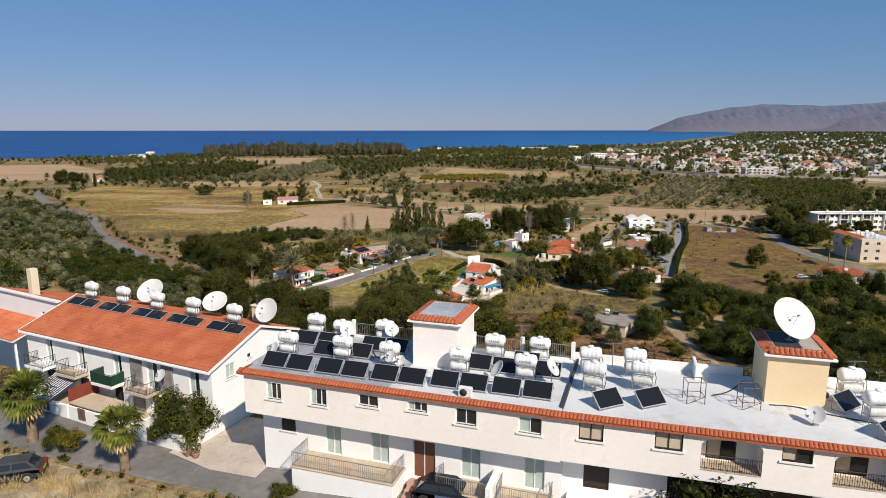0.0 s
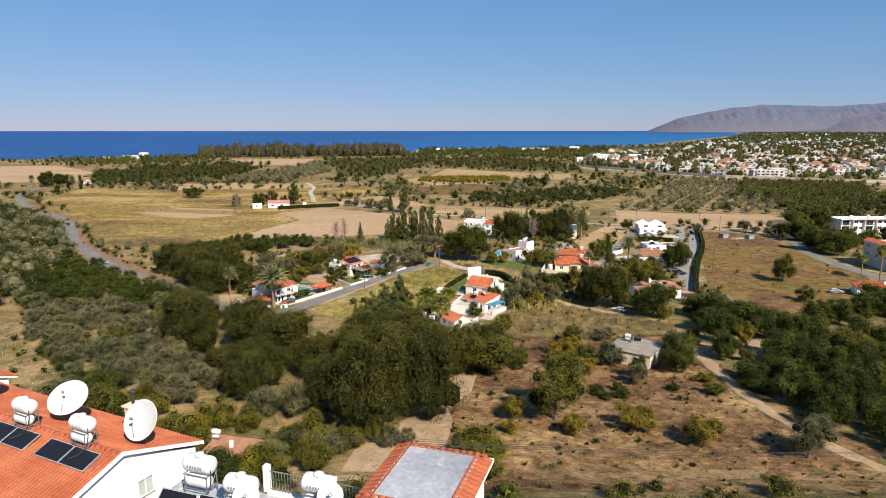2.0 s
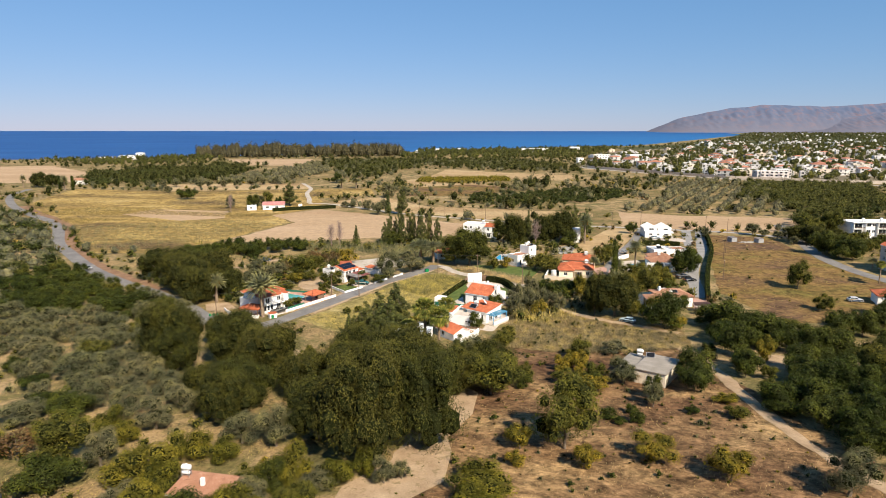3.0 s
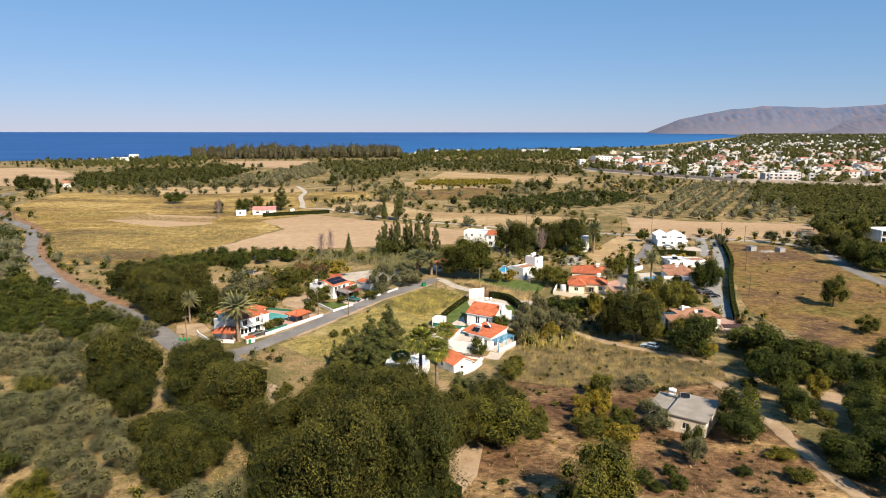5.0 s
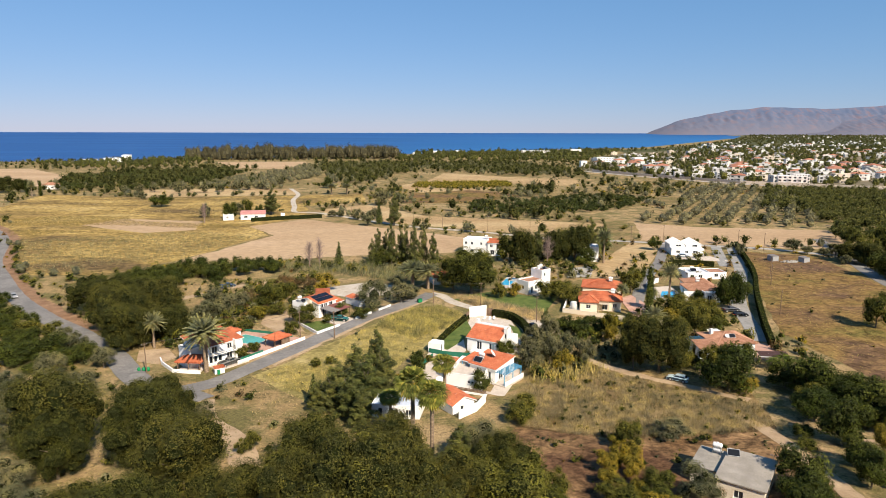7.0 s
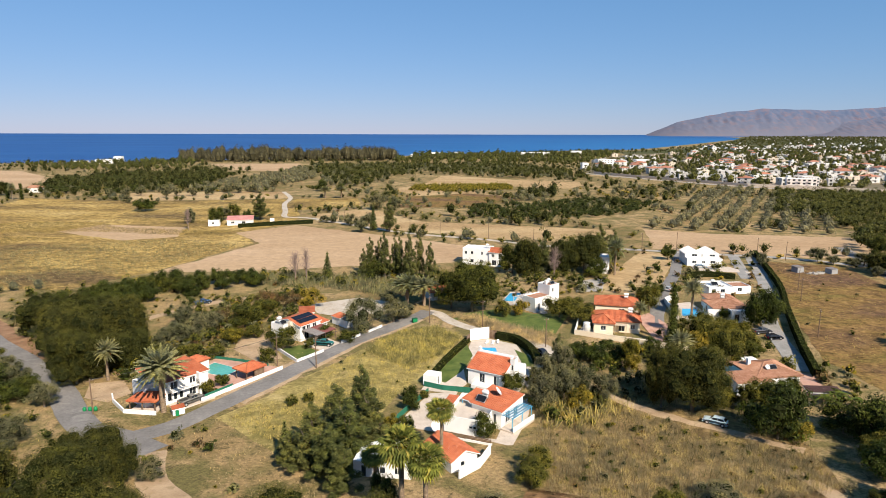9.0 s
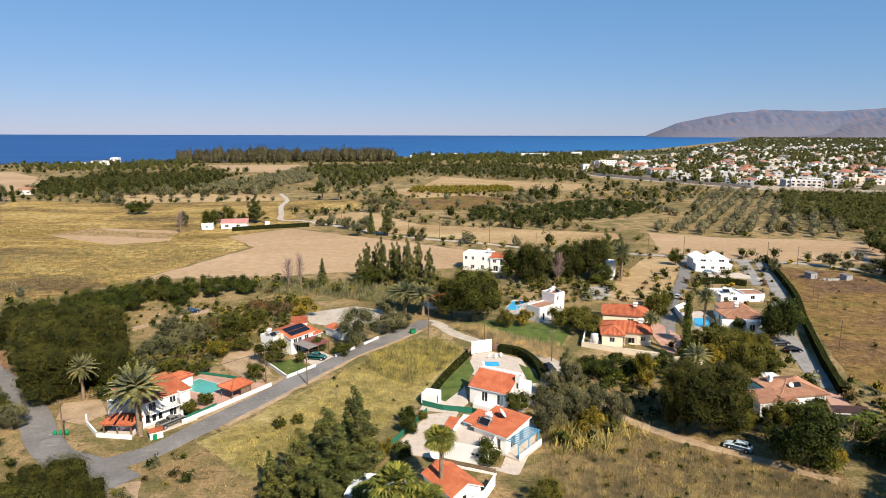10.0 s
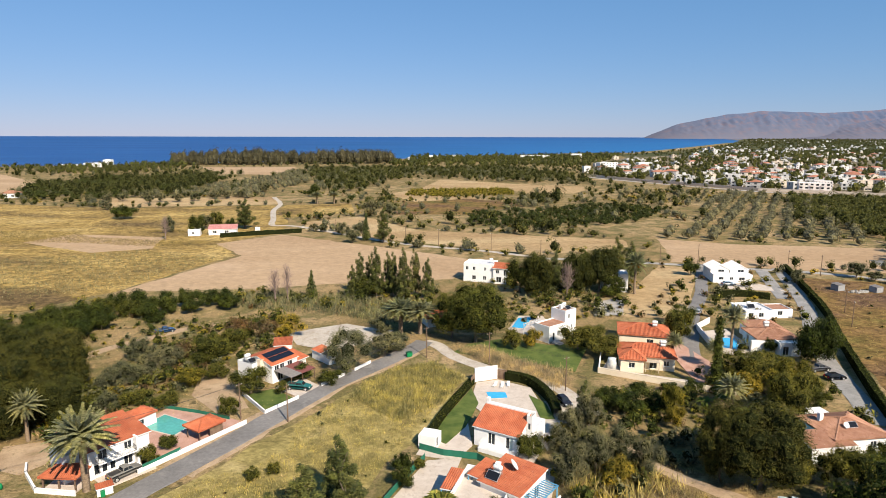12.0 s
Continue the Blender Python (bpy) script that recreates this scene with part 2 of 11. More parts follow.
M["roof_red"] = surf("red_clay_tiles", (0.40, 0.105, 0.045), (0.52, 0.165, 0.075), 0.6, 0.8, 0.3, 9.0, c3=(0.33, 0.1, 0.055), rand=0.15)
M["roof_town"] = surf("weathered_red_tiles", (0.36, 0.15, 0.09), (0.46, 0.21, 0.13), 0.3, 0.85, 0.0, c3=(0.3, 0.13, 0.09), rand=0.2)
M["roof_brown"] = surf("brown_clay_tiles", (0.34, 0.17, 0.1), (0.46, 0.25, 0.16), 0.7, 0.8, 0.3, 9.0, c3=(0.28, 0.13, 0.08), rand=0.15)
M["glass"] = glass_mat("window_glass")
M["panel"] = glass_mat("solar_collector_glass", (0.014, 0.015, 0.018), 0.3, 0.16)
M["pool"] = pool_mat("pool_water", (0.05, 0.36, 0.62))
M["pool_green"] = pool_mat("green_pool_water", (0.09, 0.33, 0.28))
M["pave"] = surf("beige_paving", (0.52, 0.44, 0.36), (0.6, 0.52, 0.44), 0.6, 0.85, 0.2, 6.0, c3=(0.45, 0.37, 0.3))
M["terracotta"] = surf("terracotta_paving", (0.42, 0.24, 0.17), (0.52, 0.32, 0.25), 0.5, 0.85, 0.2, 6.0)
M["wood"] = surf("weathered_wood", (0.13, 0.08, 0.05), (0.22, 0.15, 0.1), 1.2, 0.8, 0.4, 14.0)
M["bark"] = surf("grey_bark", (0.13, 0.1, 0.075), (0.24, 0.19, 0.14), 2.0, 0.95, 0.8, 10.0)
M["palm_bark"] = surf("fibrous_palm_bark", (0.17, 0.12, 0.08), (0.32, 0.24, 0.16), 3.0, 0.95, 0.9, 7.0)
M["metal"] = surf("galvanised_metal", (0.3, 0.3, 0.3), (0.42, 0.42, 0.42), 3.0, 0.5, 0.1, 20.0, metal=0.7)
M["dark"] = surf("dark_iron", (0.03, 0.03, 0.03), (0.06, 0.055, 0.05), 3.0, 0.6, fine=0.1)
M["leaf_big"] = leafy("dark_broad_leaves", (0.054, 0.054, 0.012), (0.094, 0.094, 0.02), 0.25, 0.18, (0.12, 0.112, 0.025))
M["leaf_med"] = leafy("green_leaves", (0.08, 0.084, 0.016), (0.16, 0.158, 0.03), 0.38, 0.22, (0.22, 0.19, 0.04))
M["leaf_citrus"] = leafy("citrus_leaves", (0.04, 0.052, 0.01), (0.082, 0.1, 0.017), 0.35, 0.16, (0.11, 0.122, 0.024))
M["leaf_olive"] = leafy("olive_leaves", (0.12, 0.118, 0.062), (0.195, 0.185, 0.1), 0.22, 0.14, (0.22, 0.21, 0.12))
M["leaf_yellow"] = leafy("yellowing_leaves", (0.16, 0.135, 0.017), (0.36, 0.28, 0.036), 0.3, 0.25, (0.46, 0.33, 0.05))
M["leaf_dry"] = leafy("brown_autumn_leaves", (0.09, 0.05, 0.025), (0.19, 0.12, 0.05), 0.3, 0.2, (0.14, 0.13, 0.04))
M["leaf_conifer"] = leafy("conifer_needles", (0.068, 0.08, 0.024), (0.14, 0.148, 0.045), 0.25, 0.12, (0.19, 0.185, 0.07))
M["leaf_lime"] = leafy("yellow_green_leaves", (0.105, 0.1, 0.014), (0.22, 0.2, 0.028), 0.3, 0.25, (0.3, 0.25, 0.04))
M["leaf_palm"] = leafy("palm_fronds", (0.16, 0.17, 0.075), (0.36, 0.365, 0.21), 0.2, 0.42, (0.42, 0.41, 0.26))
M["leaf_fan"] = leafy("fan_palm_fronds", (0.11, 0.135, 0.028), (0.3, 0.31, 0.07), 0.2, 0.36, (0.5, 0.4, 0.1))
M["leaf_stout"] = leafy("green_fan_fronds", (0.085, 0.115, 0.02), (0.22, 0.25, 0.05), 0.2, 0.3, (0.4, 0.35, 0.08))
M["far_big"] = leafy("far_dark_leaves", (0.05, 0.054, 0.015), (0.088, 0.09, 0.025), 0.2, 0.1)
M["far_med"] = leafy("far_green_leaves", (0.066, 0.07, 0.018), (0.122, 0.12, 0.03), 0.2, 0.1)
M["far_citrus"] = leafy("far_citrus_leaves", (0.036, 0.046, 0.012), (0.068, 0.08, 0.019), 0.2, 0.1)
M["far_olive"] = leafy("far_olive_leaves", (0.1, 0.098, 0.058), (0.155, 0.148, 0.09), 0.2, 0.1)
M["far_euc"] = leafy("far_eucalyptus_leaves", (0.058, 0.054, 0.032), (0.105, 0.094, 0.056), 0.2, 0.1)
M["straw_blade"] = leafy("dry_grass_blades", (0.34, 0.265, 0.145), (0.5, 0.4, 0.23), 0.2, 0.25, (0.6, 0.5, 0.32))
M["reed_blade"] = leafy("reed_blades", (0.3, 0.26, 0.08), (0.52, 0.43, 0.17), 0.2, 0.25, (0.62, 0.5, 0.24))
# near-black colour stands in for the shade inside crowns and hedges
M["core"] = surf("crown_inner_shade", (0.012, 0.015, 0.005), (0.022, 0.025, 0.009), 1.0, 1.0, spec=0.0)
M["town_a"] = surf("off_white_town_render", (0.58, 0.56, 0.54), (0.7, 0.685, 0.66), 0.3, 0.85, 0.0, c3=(0.5, 0.47, 0.43), rand=0.25)
M["town_b"] = surf("beige_town_render", (0.6, 0.51, 0.41), (0.7, 0.61, 0.5), 0.3, 0.85, 0.0, c3=(0.55, 0.47, 0.38), rand=0.2)
M["dirt_lane"] = surf("pale_gravel_lane", (0.42, 0.36, 0.29), (0.54, 0.48, 0.4), 0.3, 0.95, 0.4, 5.0, c3=(0.36, 0.29, 0.21))
M["cane_blade"] = leafy("grey_green_canes", (0.11, 0.11, 0.055), (0.27, 0.255, 0.14), 0.2, 0.2, (0.42, 0.37, 0.22))
M["dusk_blade"] = leafy("brown_green_reeds", (0.12, 0.1, 0.04), (0.24, 0.19, 0.075), 0.2, 0.15, (0.34, 0.27, 0.12))
M["town_soil"] = surf("dusty_town_ground", (0.13, 0.11, 0.065), (0.24, 0.185, 0.11), 0.02, 0.95, 0.0, c3=(0.1, 0.1, 0.045))
M["town_roof"] = surf("pale_flat_roofs", (0.5, 0.48, 0.45), (0.66, 0.64, 0.61), 0.2, 0.9, 0.0, c3=(0.4, 0.37, 0.33), rand=0.3)
M["green_plain"] = field_mat("green_orchard_plain", (0.05, 0.06, 0.022), (0.08, 0.085, 0.032), (0.17, 0.135, 0.07), 0.3, 0.0, 0.006, 0.3)
M["rust"] = surf("rusty_earth_bank", (0.2, 0.105, 0.055), (0.3, 0.18, 0.1), 0.3, 0.95, 0.5, 4.0, c3=(0.14, 0.1, 0.05))
M["blush"] = surf("pinkish_white_render", (0.66, 0.6, 0.56), (0.74, 0.68, 0.64), 0.4, 0.85, 0.1, 20.0, fine=0.06)
M["grey_drive"] = surf("worn_grey_concrete", (0.25, 0.24, 0.225), (0.33, 0.315, 0.295), 0.3, 0.9, 0.3, 5.0, c3=(0.2, 0.19, 0.175))
M["verge"] = field_mat("stony_verge", (0.26, 0.18, 0.08), (0.42, 0.33, 0.2), (0.55, 0.46, 0.34), 0.4, 0.0, 0.3, 0.4)

# ---------------------------------------------------------------- building helpers
def mesh_of(name, verts, faces, mats, index=None, smooth=False):
    me = bpy.data.meshes.new(name)
    me.from_pydata([tuple(v) for v in verts], [], [tuple(f) for f in faces])
    for m in mats:
        me.materials.append(m)
    if index is not None:
        me.polygons.foreach_set("material_index", index)
    if smooth:
        me.polygons.foreach_set("use_smooth", [True] * len(me.polygons))
    me.update()
    return me


def part(name, bm, material, parent, label=""):
    """Links a bmesh or a mesh as one object under a thing or part."""
    if isinstance(bm, bmesh.types.BMesh):
        me = bpy.data.meshes.new(name)
        bm.normal_update()
        bm.to_mesh(me)
        bm.free()
    else:
        me = bm
    if material and not me.materials:
        me.materials.append(material)
    ob = new(name, me)
    ob.parent = parent
    return tagged(ob, label)


def thing(name, label, category, m=None, group="", kind=""):
    ob = new(name)
    ob.empty_display_size = 0.2
    if m is not None:
        ob.matrix_basis = m
    return tagged(ob, label, category, group, kind)


def box(bm, x0, y0, z0, x1, y1, z1, bevel=0.0):
    vs = [bm.verts.new(v) for v in ((x0, y0, z0), (x1, y0, z0), (x1, y1, z0), (x0, y1, z0),
                                    (x0, y0, z1), (x1, y0, z1), (x1, y1, z1), (x0, y1, z1))]
    fs = [bm.faces.new([vs[i] for i in f]) for f in ((3, 2, 1, 0), (4, 5, 6, 7), (0, 1, 5, 4), (1, 2, 6, 5), (2, 3, 7, 6), (3, 0, 4, 7))]
    if bevel:
        es = list({e for f in fs for e in f.edges})
        bmesh.ops.bevel(bm, geom=es, offset=bevel, segments=1, affect="EDGES")
    return vs


def boxes(*rows, bevel=0.0):
    bm = bmesh.new()
    for r in rows:
        box(bm, *r, bevel=bevel)
    return bm


def tube(bm, a, b, r0, r1=None, n=8, cap=True):
    """A tapered round bar from a to b."""
    a, b = Vector(a), Vector(b)
    r1 = r0 if r1 is None else r1
    q = (b - a).to_track_quat("Z", "Y")
    rings = []
    for p, r in ((a, r0), (b, r1)):
        rings.append([bm.verts.new(p + q @ Vector((r * math.cos(k * math.tau / n), r * math.sin(k * math.tau / n), 0))) for k in range(n)])
    for k in range(n):
        bm.faces.new((rings[0][k], rings[0][(k + 1) % n], rings[1][(k + 1) % n], rings[1][k]))
    if cap:
        bm.faces.new(rings[0][::-1])
        bm.faces.new(rings[1])


def lathe(bm, m, profile, n=16):
    """A turned body: profile of (radius, height) along the z of pose m."""
    rings = []
    for r, z in profile:
        rings.append([bm.verts.new(m @ Vector((r * math.cos(k * math.tau / n), r * math.sin(k * math.tau / n), z))) for k in range(n)])
    for a, b in zip(rings, rings[1:]):
        for k in range(n):
            f = bm.faces.new((a[k], a[(k + 1) % n], b[(k + 1) % n], b[k]))
            f.smooth = True
    bm.faces.new(rings[0][::-1])
    bm.faces.new(rings[-1])


def curve_points(pts, step=4.0):
    """A smooth line through plan points."""
    out = []
    p = [Vector((*a, 0)) for a in pts]
    p = [p[0] * 2 - p[1]] + p + [p[-1] * 2 - p[-2]]
    for i in range(1, len(p) - 2):
        n = max(2, int((p[i + 1] - p[i]).length / step))
        for k in range(n):
            t = k / n
            a, b, c, d = p[i - 1 : i + 3]
            out.append(0.5 * (2 * b + (c - a) * t + (2 * a - 5 * b + 4 * c - d) * t * t + (3 * b - a - 3 * c + d) * t ** 3))
    out.append(p[-2])
    return out


# ---------------------------------------------------------------- the land
def smooth01(a, b, v):
    t = min(1.0, max(0.0, (v - a) / (b - a)))
    return t * t * (3 - 2 * t)


def far_rise(y):
    return 36.0 * max(0.0, (y - 1800) / 3100) ** 1.3 if y > 1800 else 0.0


SLOPE_Y = (-80, 52, 62, 80, 105, 150, 195, 5000)
SLOPE_Z = (31.5, 30, 25, 12, 3.5, 2.2, 0, 0)


def land(x, y):
    """Height of the ground: the hill with the terraces, its slope, the coastal plain."""
    z = float(np.interp(y, SLOPE_Y, SLOPE_Z))
    if y < 54:
        z += min(1.3, max(-0.3, (x + 10) * 0.06)) * smooth01(54, 46, y)
        z += 0.35 * noise.noise((x * 0.15, y * 0.15, 0)) * smooth01(36, 30, y)
    return z + far_rise(y)


COAST = ((-4500, 1050), (-800, 1150), (-500, 1250), (-100, 1520), (300, 1900), (700, 2200), (1250, 3000), (2100, 4500), (4500, 4800))
coast_x, coast_y = [c[0] for c in COAST], [c[1] for c in COAST]


def coast(x):
    return float(np.interp(x, coast_x, coast_y))


def build_ground():
    xs = sorted({*np.arange(-100, 101, 4).tolist(), *np.arange(-400, 401, 25).tolist(), *np.arange(-1500, 1501, 100).tolist(),
                 *np.arange(-4500, 4501, 500).tolist()})
    ys = sorted({*np.arange(-80, 220, 4).tolist(), *np.arange(220, 700, 25).tolist(), *np.arange(700, 2000, 50).tolist(),
                 *np.arange(2000, 4951, 150).tolist()})
    verts, faces = [], []
    for y in ys:
        for x in xs:
            d = y - coast(x)
            verts.append((x, y, land(x, y) - (6 * smooth01(-15, 40, d) if d > -15 else 0)))
    n = len(xs)
    for j in range(len(ys) - 1):
        for i in range(n - 1):
            a = j * n + i
            faces.append((a, a + 1, a + n + 1, a + n))
    tagged(new("ground", mesh_of("ground", verts, faces, [M["ground"]], smooth=True)), "dry brown coastal land with scrub and straw", "ground", kind="structure")
    # sea surface, a sheet of its own
    verts, faces = [], []
    xs, ys = np.linspace(-4500, 4500, 10), [900, 1200, 1500, 1800, 2100, 2500, 3000, 3500, 4000, 4500, 4940]
    for y in ys:
        for x in xs:
            verts.append((x, y, far_rise(y) - 1.5))
    for j in range(len(ys) - 1):
        for i in range(len(xs) - 1):
            a = j * len(xs) + i
            faces.append((a, a + 1, a + len(xs) + 1, a + len(xs)))
    tagged(new("water", mesh_of("water", verts, faces, [M["sea"]], smooth=True)), "deep blue calm open sea", "sea", kind="structure")


RIDGES = (((1500, 1650, 1752, 1958, 2123, 2372, 2581, 2833, 3041, 3281, 4300), (0, 62, 103, 148, 176, 201, 200, 190, 201, 217, 240)),
          ((2350, 2663, 2779, 2897, 3166, 4300), (0, 40, 75, 103, 150, 210)))


def build_mountains():
    """Two hazy ridges beyond the bay."""
    verts, faces = [], []
    n, rows = 420, 16
    for layer, (y0, x0, x1, scale, seed) in enumerate(((4780, 1500, 4300, 1.0, 3.0), (4600, 2350, 4300, 0.8, 9.0))):
        base = len(verts)
        for j in range(rows):
            v = j / (rows - 1)
            for i in range(n):
                u = i / (n - 1)
                x = x0 + (x1 - x0) * u
                ridge = float(np.interp(x, *RIDGES[layer])) + 5 * scale * noise.noise((u * 24, seed, 4))
                rough = 1 + (0.1 * noise.noise((u * 30, v * 4, seed)) + 0.07 * noise.noise((u * 85, v * 9, seed))) * math.sin(v * math.pi)
                verts.append((x, y0 - 330 * (1 - v) ** 1.2 + (15 * noise.noise((u * 26, v * 3, seed)) + 10 * noise.noise((u * 90, v * 9, seed))) * math.sin(v * math.pi), far_rise(4500) - 6 + ridge * v ** 0.8 * rough))
        for j in range(rows - 1):
            for i in range(n - 1):
                a = base + j * n + i
                faces.append((a, a + 1, a + n + 1, a + n))
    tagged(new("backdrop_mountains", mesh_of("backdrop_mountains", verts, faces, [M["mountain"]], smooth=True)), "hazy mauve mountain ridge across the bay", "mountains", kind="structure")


FIELDS = []


def plate(name, pts, mat, lift, label, category="field", wobble=1.5, parent=None, kind="structure"):
    """A patch of ground with an uneven edge, laid over the land."""
    if category == "field":
        FIELDS.append(pts)
    ring = []
    for (x0, y0), (x1, y1) in zip(pts, pts[1:] + pts[:1]):
        n = max(1, int(math.hypot(x1 - x0, y1 - y0) / 6))
        for k in range(n):
            x, y = x0 + (x1 - x0) * k / n, y0 + (y1 - y0) * k / n
            ring.append((x + wobble * noise.noise((x * 0.13, y * 0.13, 1)), y + wobble * noise.noise((x * 0.13, y * 0.13, 5))))
    bm = bmesh.new()
    bm.faces.new([bm.verts.new((x, y, 0)) for x, y in ring])
    bmesh.ops.triangulate(bm, faces=bm.faces[:])
    if min(p[1] for p in ring) < 196:
        bmesh.ops.subdivide_edges(bm, edges=[e for e in bm.edges if e.calc_length() > 8], cuts=3, use_grid_fill=True)
        bmesh.ops.triangulate(bm, faces=bm.faces[:])
    for v in bm.verts:
        v.co.z = land(v.co.x, v.co.y) + lift
    ob = part(name, bm, mat, parent, label)
    tagged(ob, label, category, kind=kind)
    if ob.data.polygons and ob.data.polygons[0].normal.z < 0:
        ob.data.flip_normals()
    return ob


def road(name, pts, width, mat, lift, label, thick=0.06, edge=0.25, category="road"):
    """A strip of road with a rounded crown and ragged edges."""
    line = curve_points(pts, 3.0)
    bm = bmesh.new()
    rows = []
    for i, p in enumerate(line):
        d = (line[min(i + 1, len(line) - 1)] - line[max(i - 1, 0)]).normalized()
        s = Vector((d.y, -d.x, 0))
        row = []
        for k, (o, dz) in enumerate(((-0.5, -thick), (-0.47, 0.0), (0, 0.04), (0.47, 0.0), (0.5, -thick))):
            w = width * o + (edge * noise.noise((p.x * 0.4, p.y * 0.4, k * 3.0)) if k != 2 else 0)
            q = p + s * w
            row.append(bm.verts.new((q.x, q.y, land(q.x, q.y) + lift + dz)))
        rows.append(row)
    for a, b in zip(rows, rows[1:]):
        for k in range(4):
            bm.faces.new((a[k], a[k + 1], b[k + 1], b[k]))
    ob = part(name, bm, mat, None)
    return tagged(ob, label, category, kind="structure")


build_ground()
build_mountains()
plate("ploughed_field", [(-103, 325), (-80, 390), (-102, 421), (-76, 449), (-17, 409), (16, 385), (30, 372), (10, 345), (-29, 338), (-52, 331)], M["tan"], 0.06, "pale tan ploughed field of bare soil")
plate("stubble_field", [(-77, 494), (-43, 526), (-5, 465), (100, 433), (96, 412), (52, 392), (28, 406), (-15, 430), (-67, 466)], M["tan2"], 0.05, "striped tan stubble field")
plate("bare_field", [(118, 436), (150, 420), (216, 408), (196, 352), (152, 358), (104, 376)], M["tan"], 0.05, "smooth tan bare soil field below the olive grove")
plate("straw_field", [(-323, 595), (-230, 570), (-116, 590), (-85, 500), (-78, 457), (-100, 422), (-83, 390), (-104, 326), (-120, 300), (-150, 300), (-175, 335), (-200, 370), (-225, 402), (-290, 475)], M["straw"], 0.03, "golden straw-coloured field with long dry grass")
plate("mown_strip_field", [(-262, 640), (-130, 652), (-112, 596), (-230, 575)], M["tan2"], 0.04, "pale mown field with a row of olives")
plate("pond_field", [(-197, 424), (-187, 450), (-135, 441), (-127, 408), (-149, 397)], M["tan"], 0.06, "greyish bare hollow in the dry field")
plate("pasture_field", [(138, 349), (166, 338), (158, 280), (159, 249), (152, 228), (117, 201), (99, 199), (95, 233), (110, 274), (124, 306)], M["pasture"], 0.05, "greenish brown pasture behind the clipped hedge")
plate("reed_grass_field", [(-30, 213), (-4.5, 255), (4.6, 260), (12, 250), (5, 231), (-5, 207), (-18, 186), (-36, 203)], M["reedfield"], 0.05, "yellow green long grass beside the road")
plate("golden_grass_field", [(23, 199), (30, 220), (47, 209), (68, 193), (65, 176), (53, 174), (34, 172), (17, 177)], M["grassgold"], 0.05, "tall golden dry grass plot")
plate("fallow_field", [(9, 150), (13, 168), (18, 178), (34, 173), (53, 175), (62, 178), (64, 160), (67, 130), (72, 112), (60, 96), (0, 98), (-5, 112), (4, 136)], M["fallow"], 0.05, "brown fallow orchard floor with patchy straw")
plate("far_tan_field", [(-380, 1148), (-222, 1153), (-196, 949), (-277, 965)], M["tan"], 0.1, "pale tan field before the eucalyptus wood")
plate("left_tan_field", [(-365, 671), (-420, 800), (-560, 950), (-700, 900), (-480, 640)], M["tan"], 0.08, "wide tan ploughed field by the coast")
plate("middle_tan_field", [(-10, 740), (10, 870), (92, 800), (170, 760), (130, 690), (60, 720), (40, 640), (-10, 610), (-40, 680)], M["tan2"], 0.05, "patchwork of pale dry fields")
plate("rust_field", [(-25, 535), (-20, 610), (30, 640), (75, 600), (30, 535)], M["pasture"], 0.06, "rusty brown dry field")
plate("yellow_field", [(-100, 510), (-108, 590), (-60, 600), (-50, 545)], M["straw"], 0.05, "bright yellow dry field behind a wall")
plate("right_bare_lot", [(95, 370), (108, 364), (79, 295), (74, 294), (57, 297), (64, 313)], M["tan2"], 0.05, "brown bare lot beside the lane")
plate("town_verge", [(186, 872), (230, 840), (312, 712), (400, 660), (420, 690), (330, 760), (250, 900)], M["tan2"], 0.05, "dry verge along the edge of the town")
plate("town_ground", [(196, 912), (240, 842), (312, 722), (395, 672), (480, 640), (1400, 1000), (1700, 1795), (640, 1795), (420, 1560), (300, 1300)], M["town_soil"], 0.08, "dusty ground between the houses of the town", "ground")
plate("far_green_plain", [(430, 1500), (640, 1750), (1400, 1400), (3400, 3600), (3600, 4350), (2050, 4350), (1250, 2850), (720, 2080), (500, 1850)], M["green_plain"], 0.06, "dark green orchards and scrub beyond the town", "ground")
plate("far_town_field", [(700, 1500), (900, 1450), (1250, 1700), (1100, 1900)], M["tan"], 0.1, "dry field beyond the town")
plate("side_yard", [(-49, 255), (-44.4, 258.5), (-37.6, 247.6), (-31.9, 234.6), (-37.2, 232), (-43.8, 240)], M["dirt"], 0.07, "pale dirt yard between the houses", "yard", 2.5)
plate("tank_yard", [(-68.5, 219.5), (-62.6, 221), (-58, 214), (-60, 210.5), (-65, 212.6)], M["dirt"], 0.07, "pale dirt yard beside the garden wall", "yard", 1.5)
plate("gravel_yard", [(22.6, 222), (23.9, 234.5), (27.6, 238.5), (33, 238), (31, 230), (28, 224), (23.6, 217)], M["dirt_lane"], 0.09, "pale gravel yard beside the villa", "yard", 0.8)
plate("parking_lot", [(-34.4, 281), (-20.6, 289.5), (-7, 283.5), (-10.6, 273.5), (-22.8, 267.4), (-30.8, 272.3)], M["dirt_lane"], 0.08, "pale gravel parking area behind the house", "parking area")
road("road_main", [(-49, 195), (-43, 199.5), (-38.5, 207), (-30.1, 221.7), (-18.5, 243.5), (-8.5, 257.5), (-1.5, 267.5), (2, 274)], 5.0, M["asphalt"], 0.14, "grey asphalt lane with crumbling edges")
road("verge_main", [(-36, 211), (-30.1, 221.7), (-18.5, 243.5), (-8.5, 257.5), (-1.5, 267.5)], 7.0, M["dirt"], 0.06, "pale dirt verge along the lane", 0.06, 1.2, "verge")
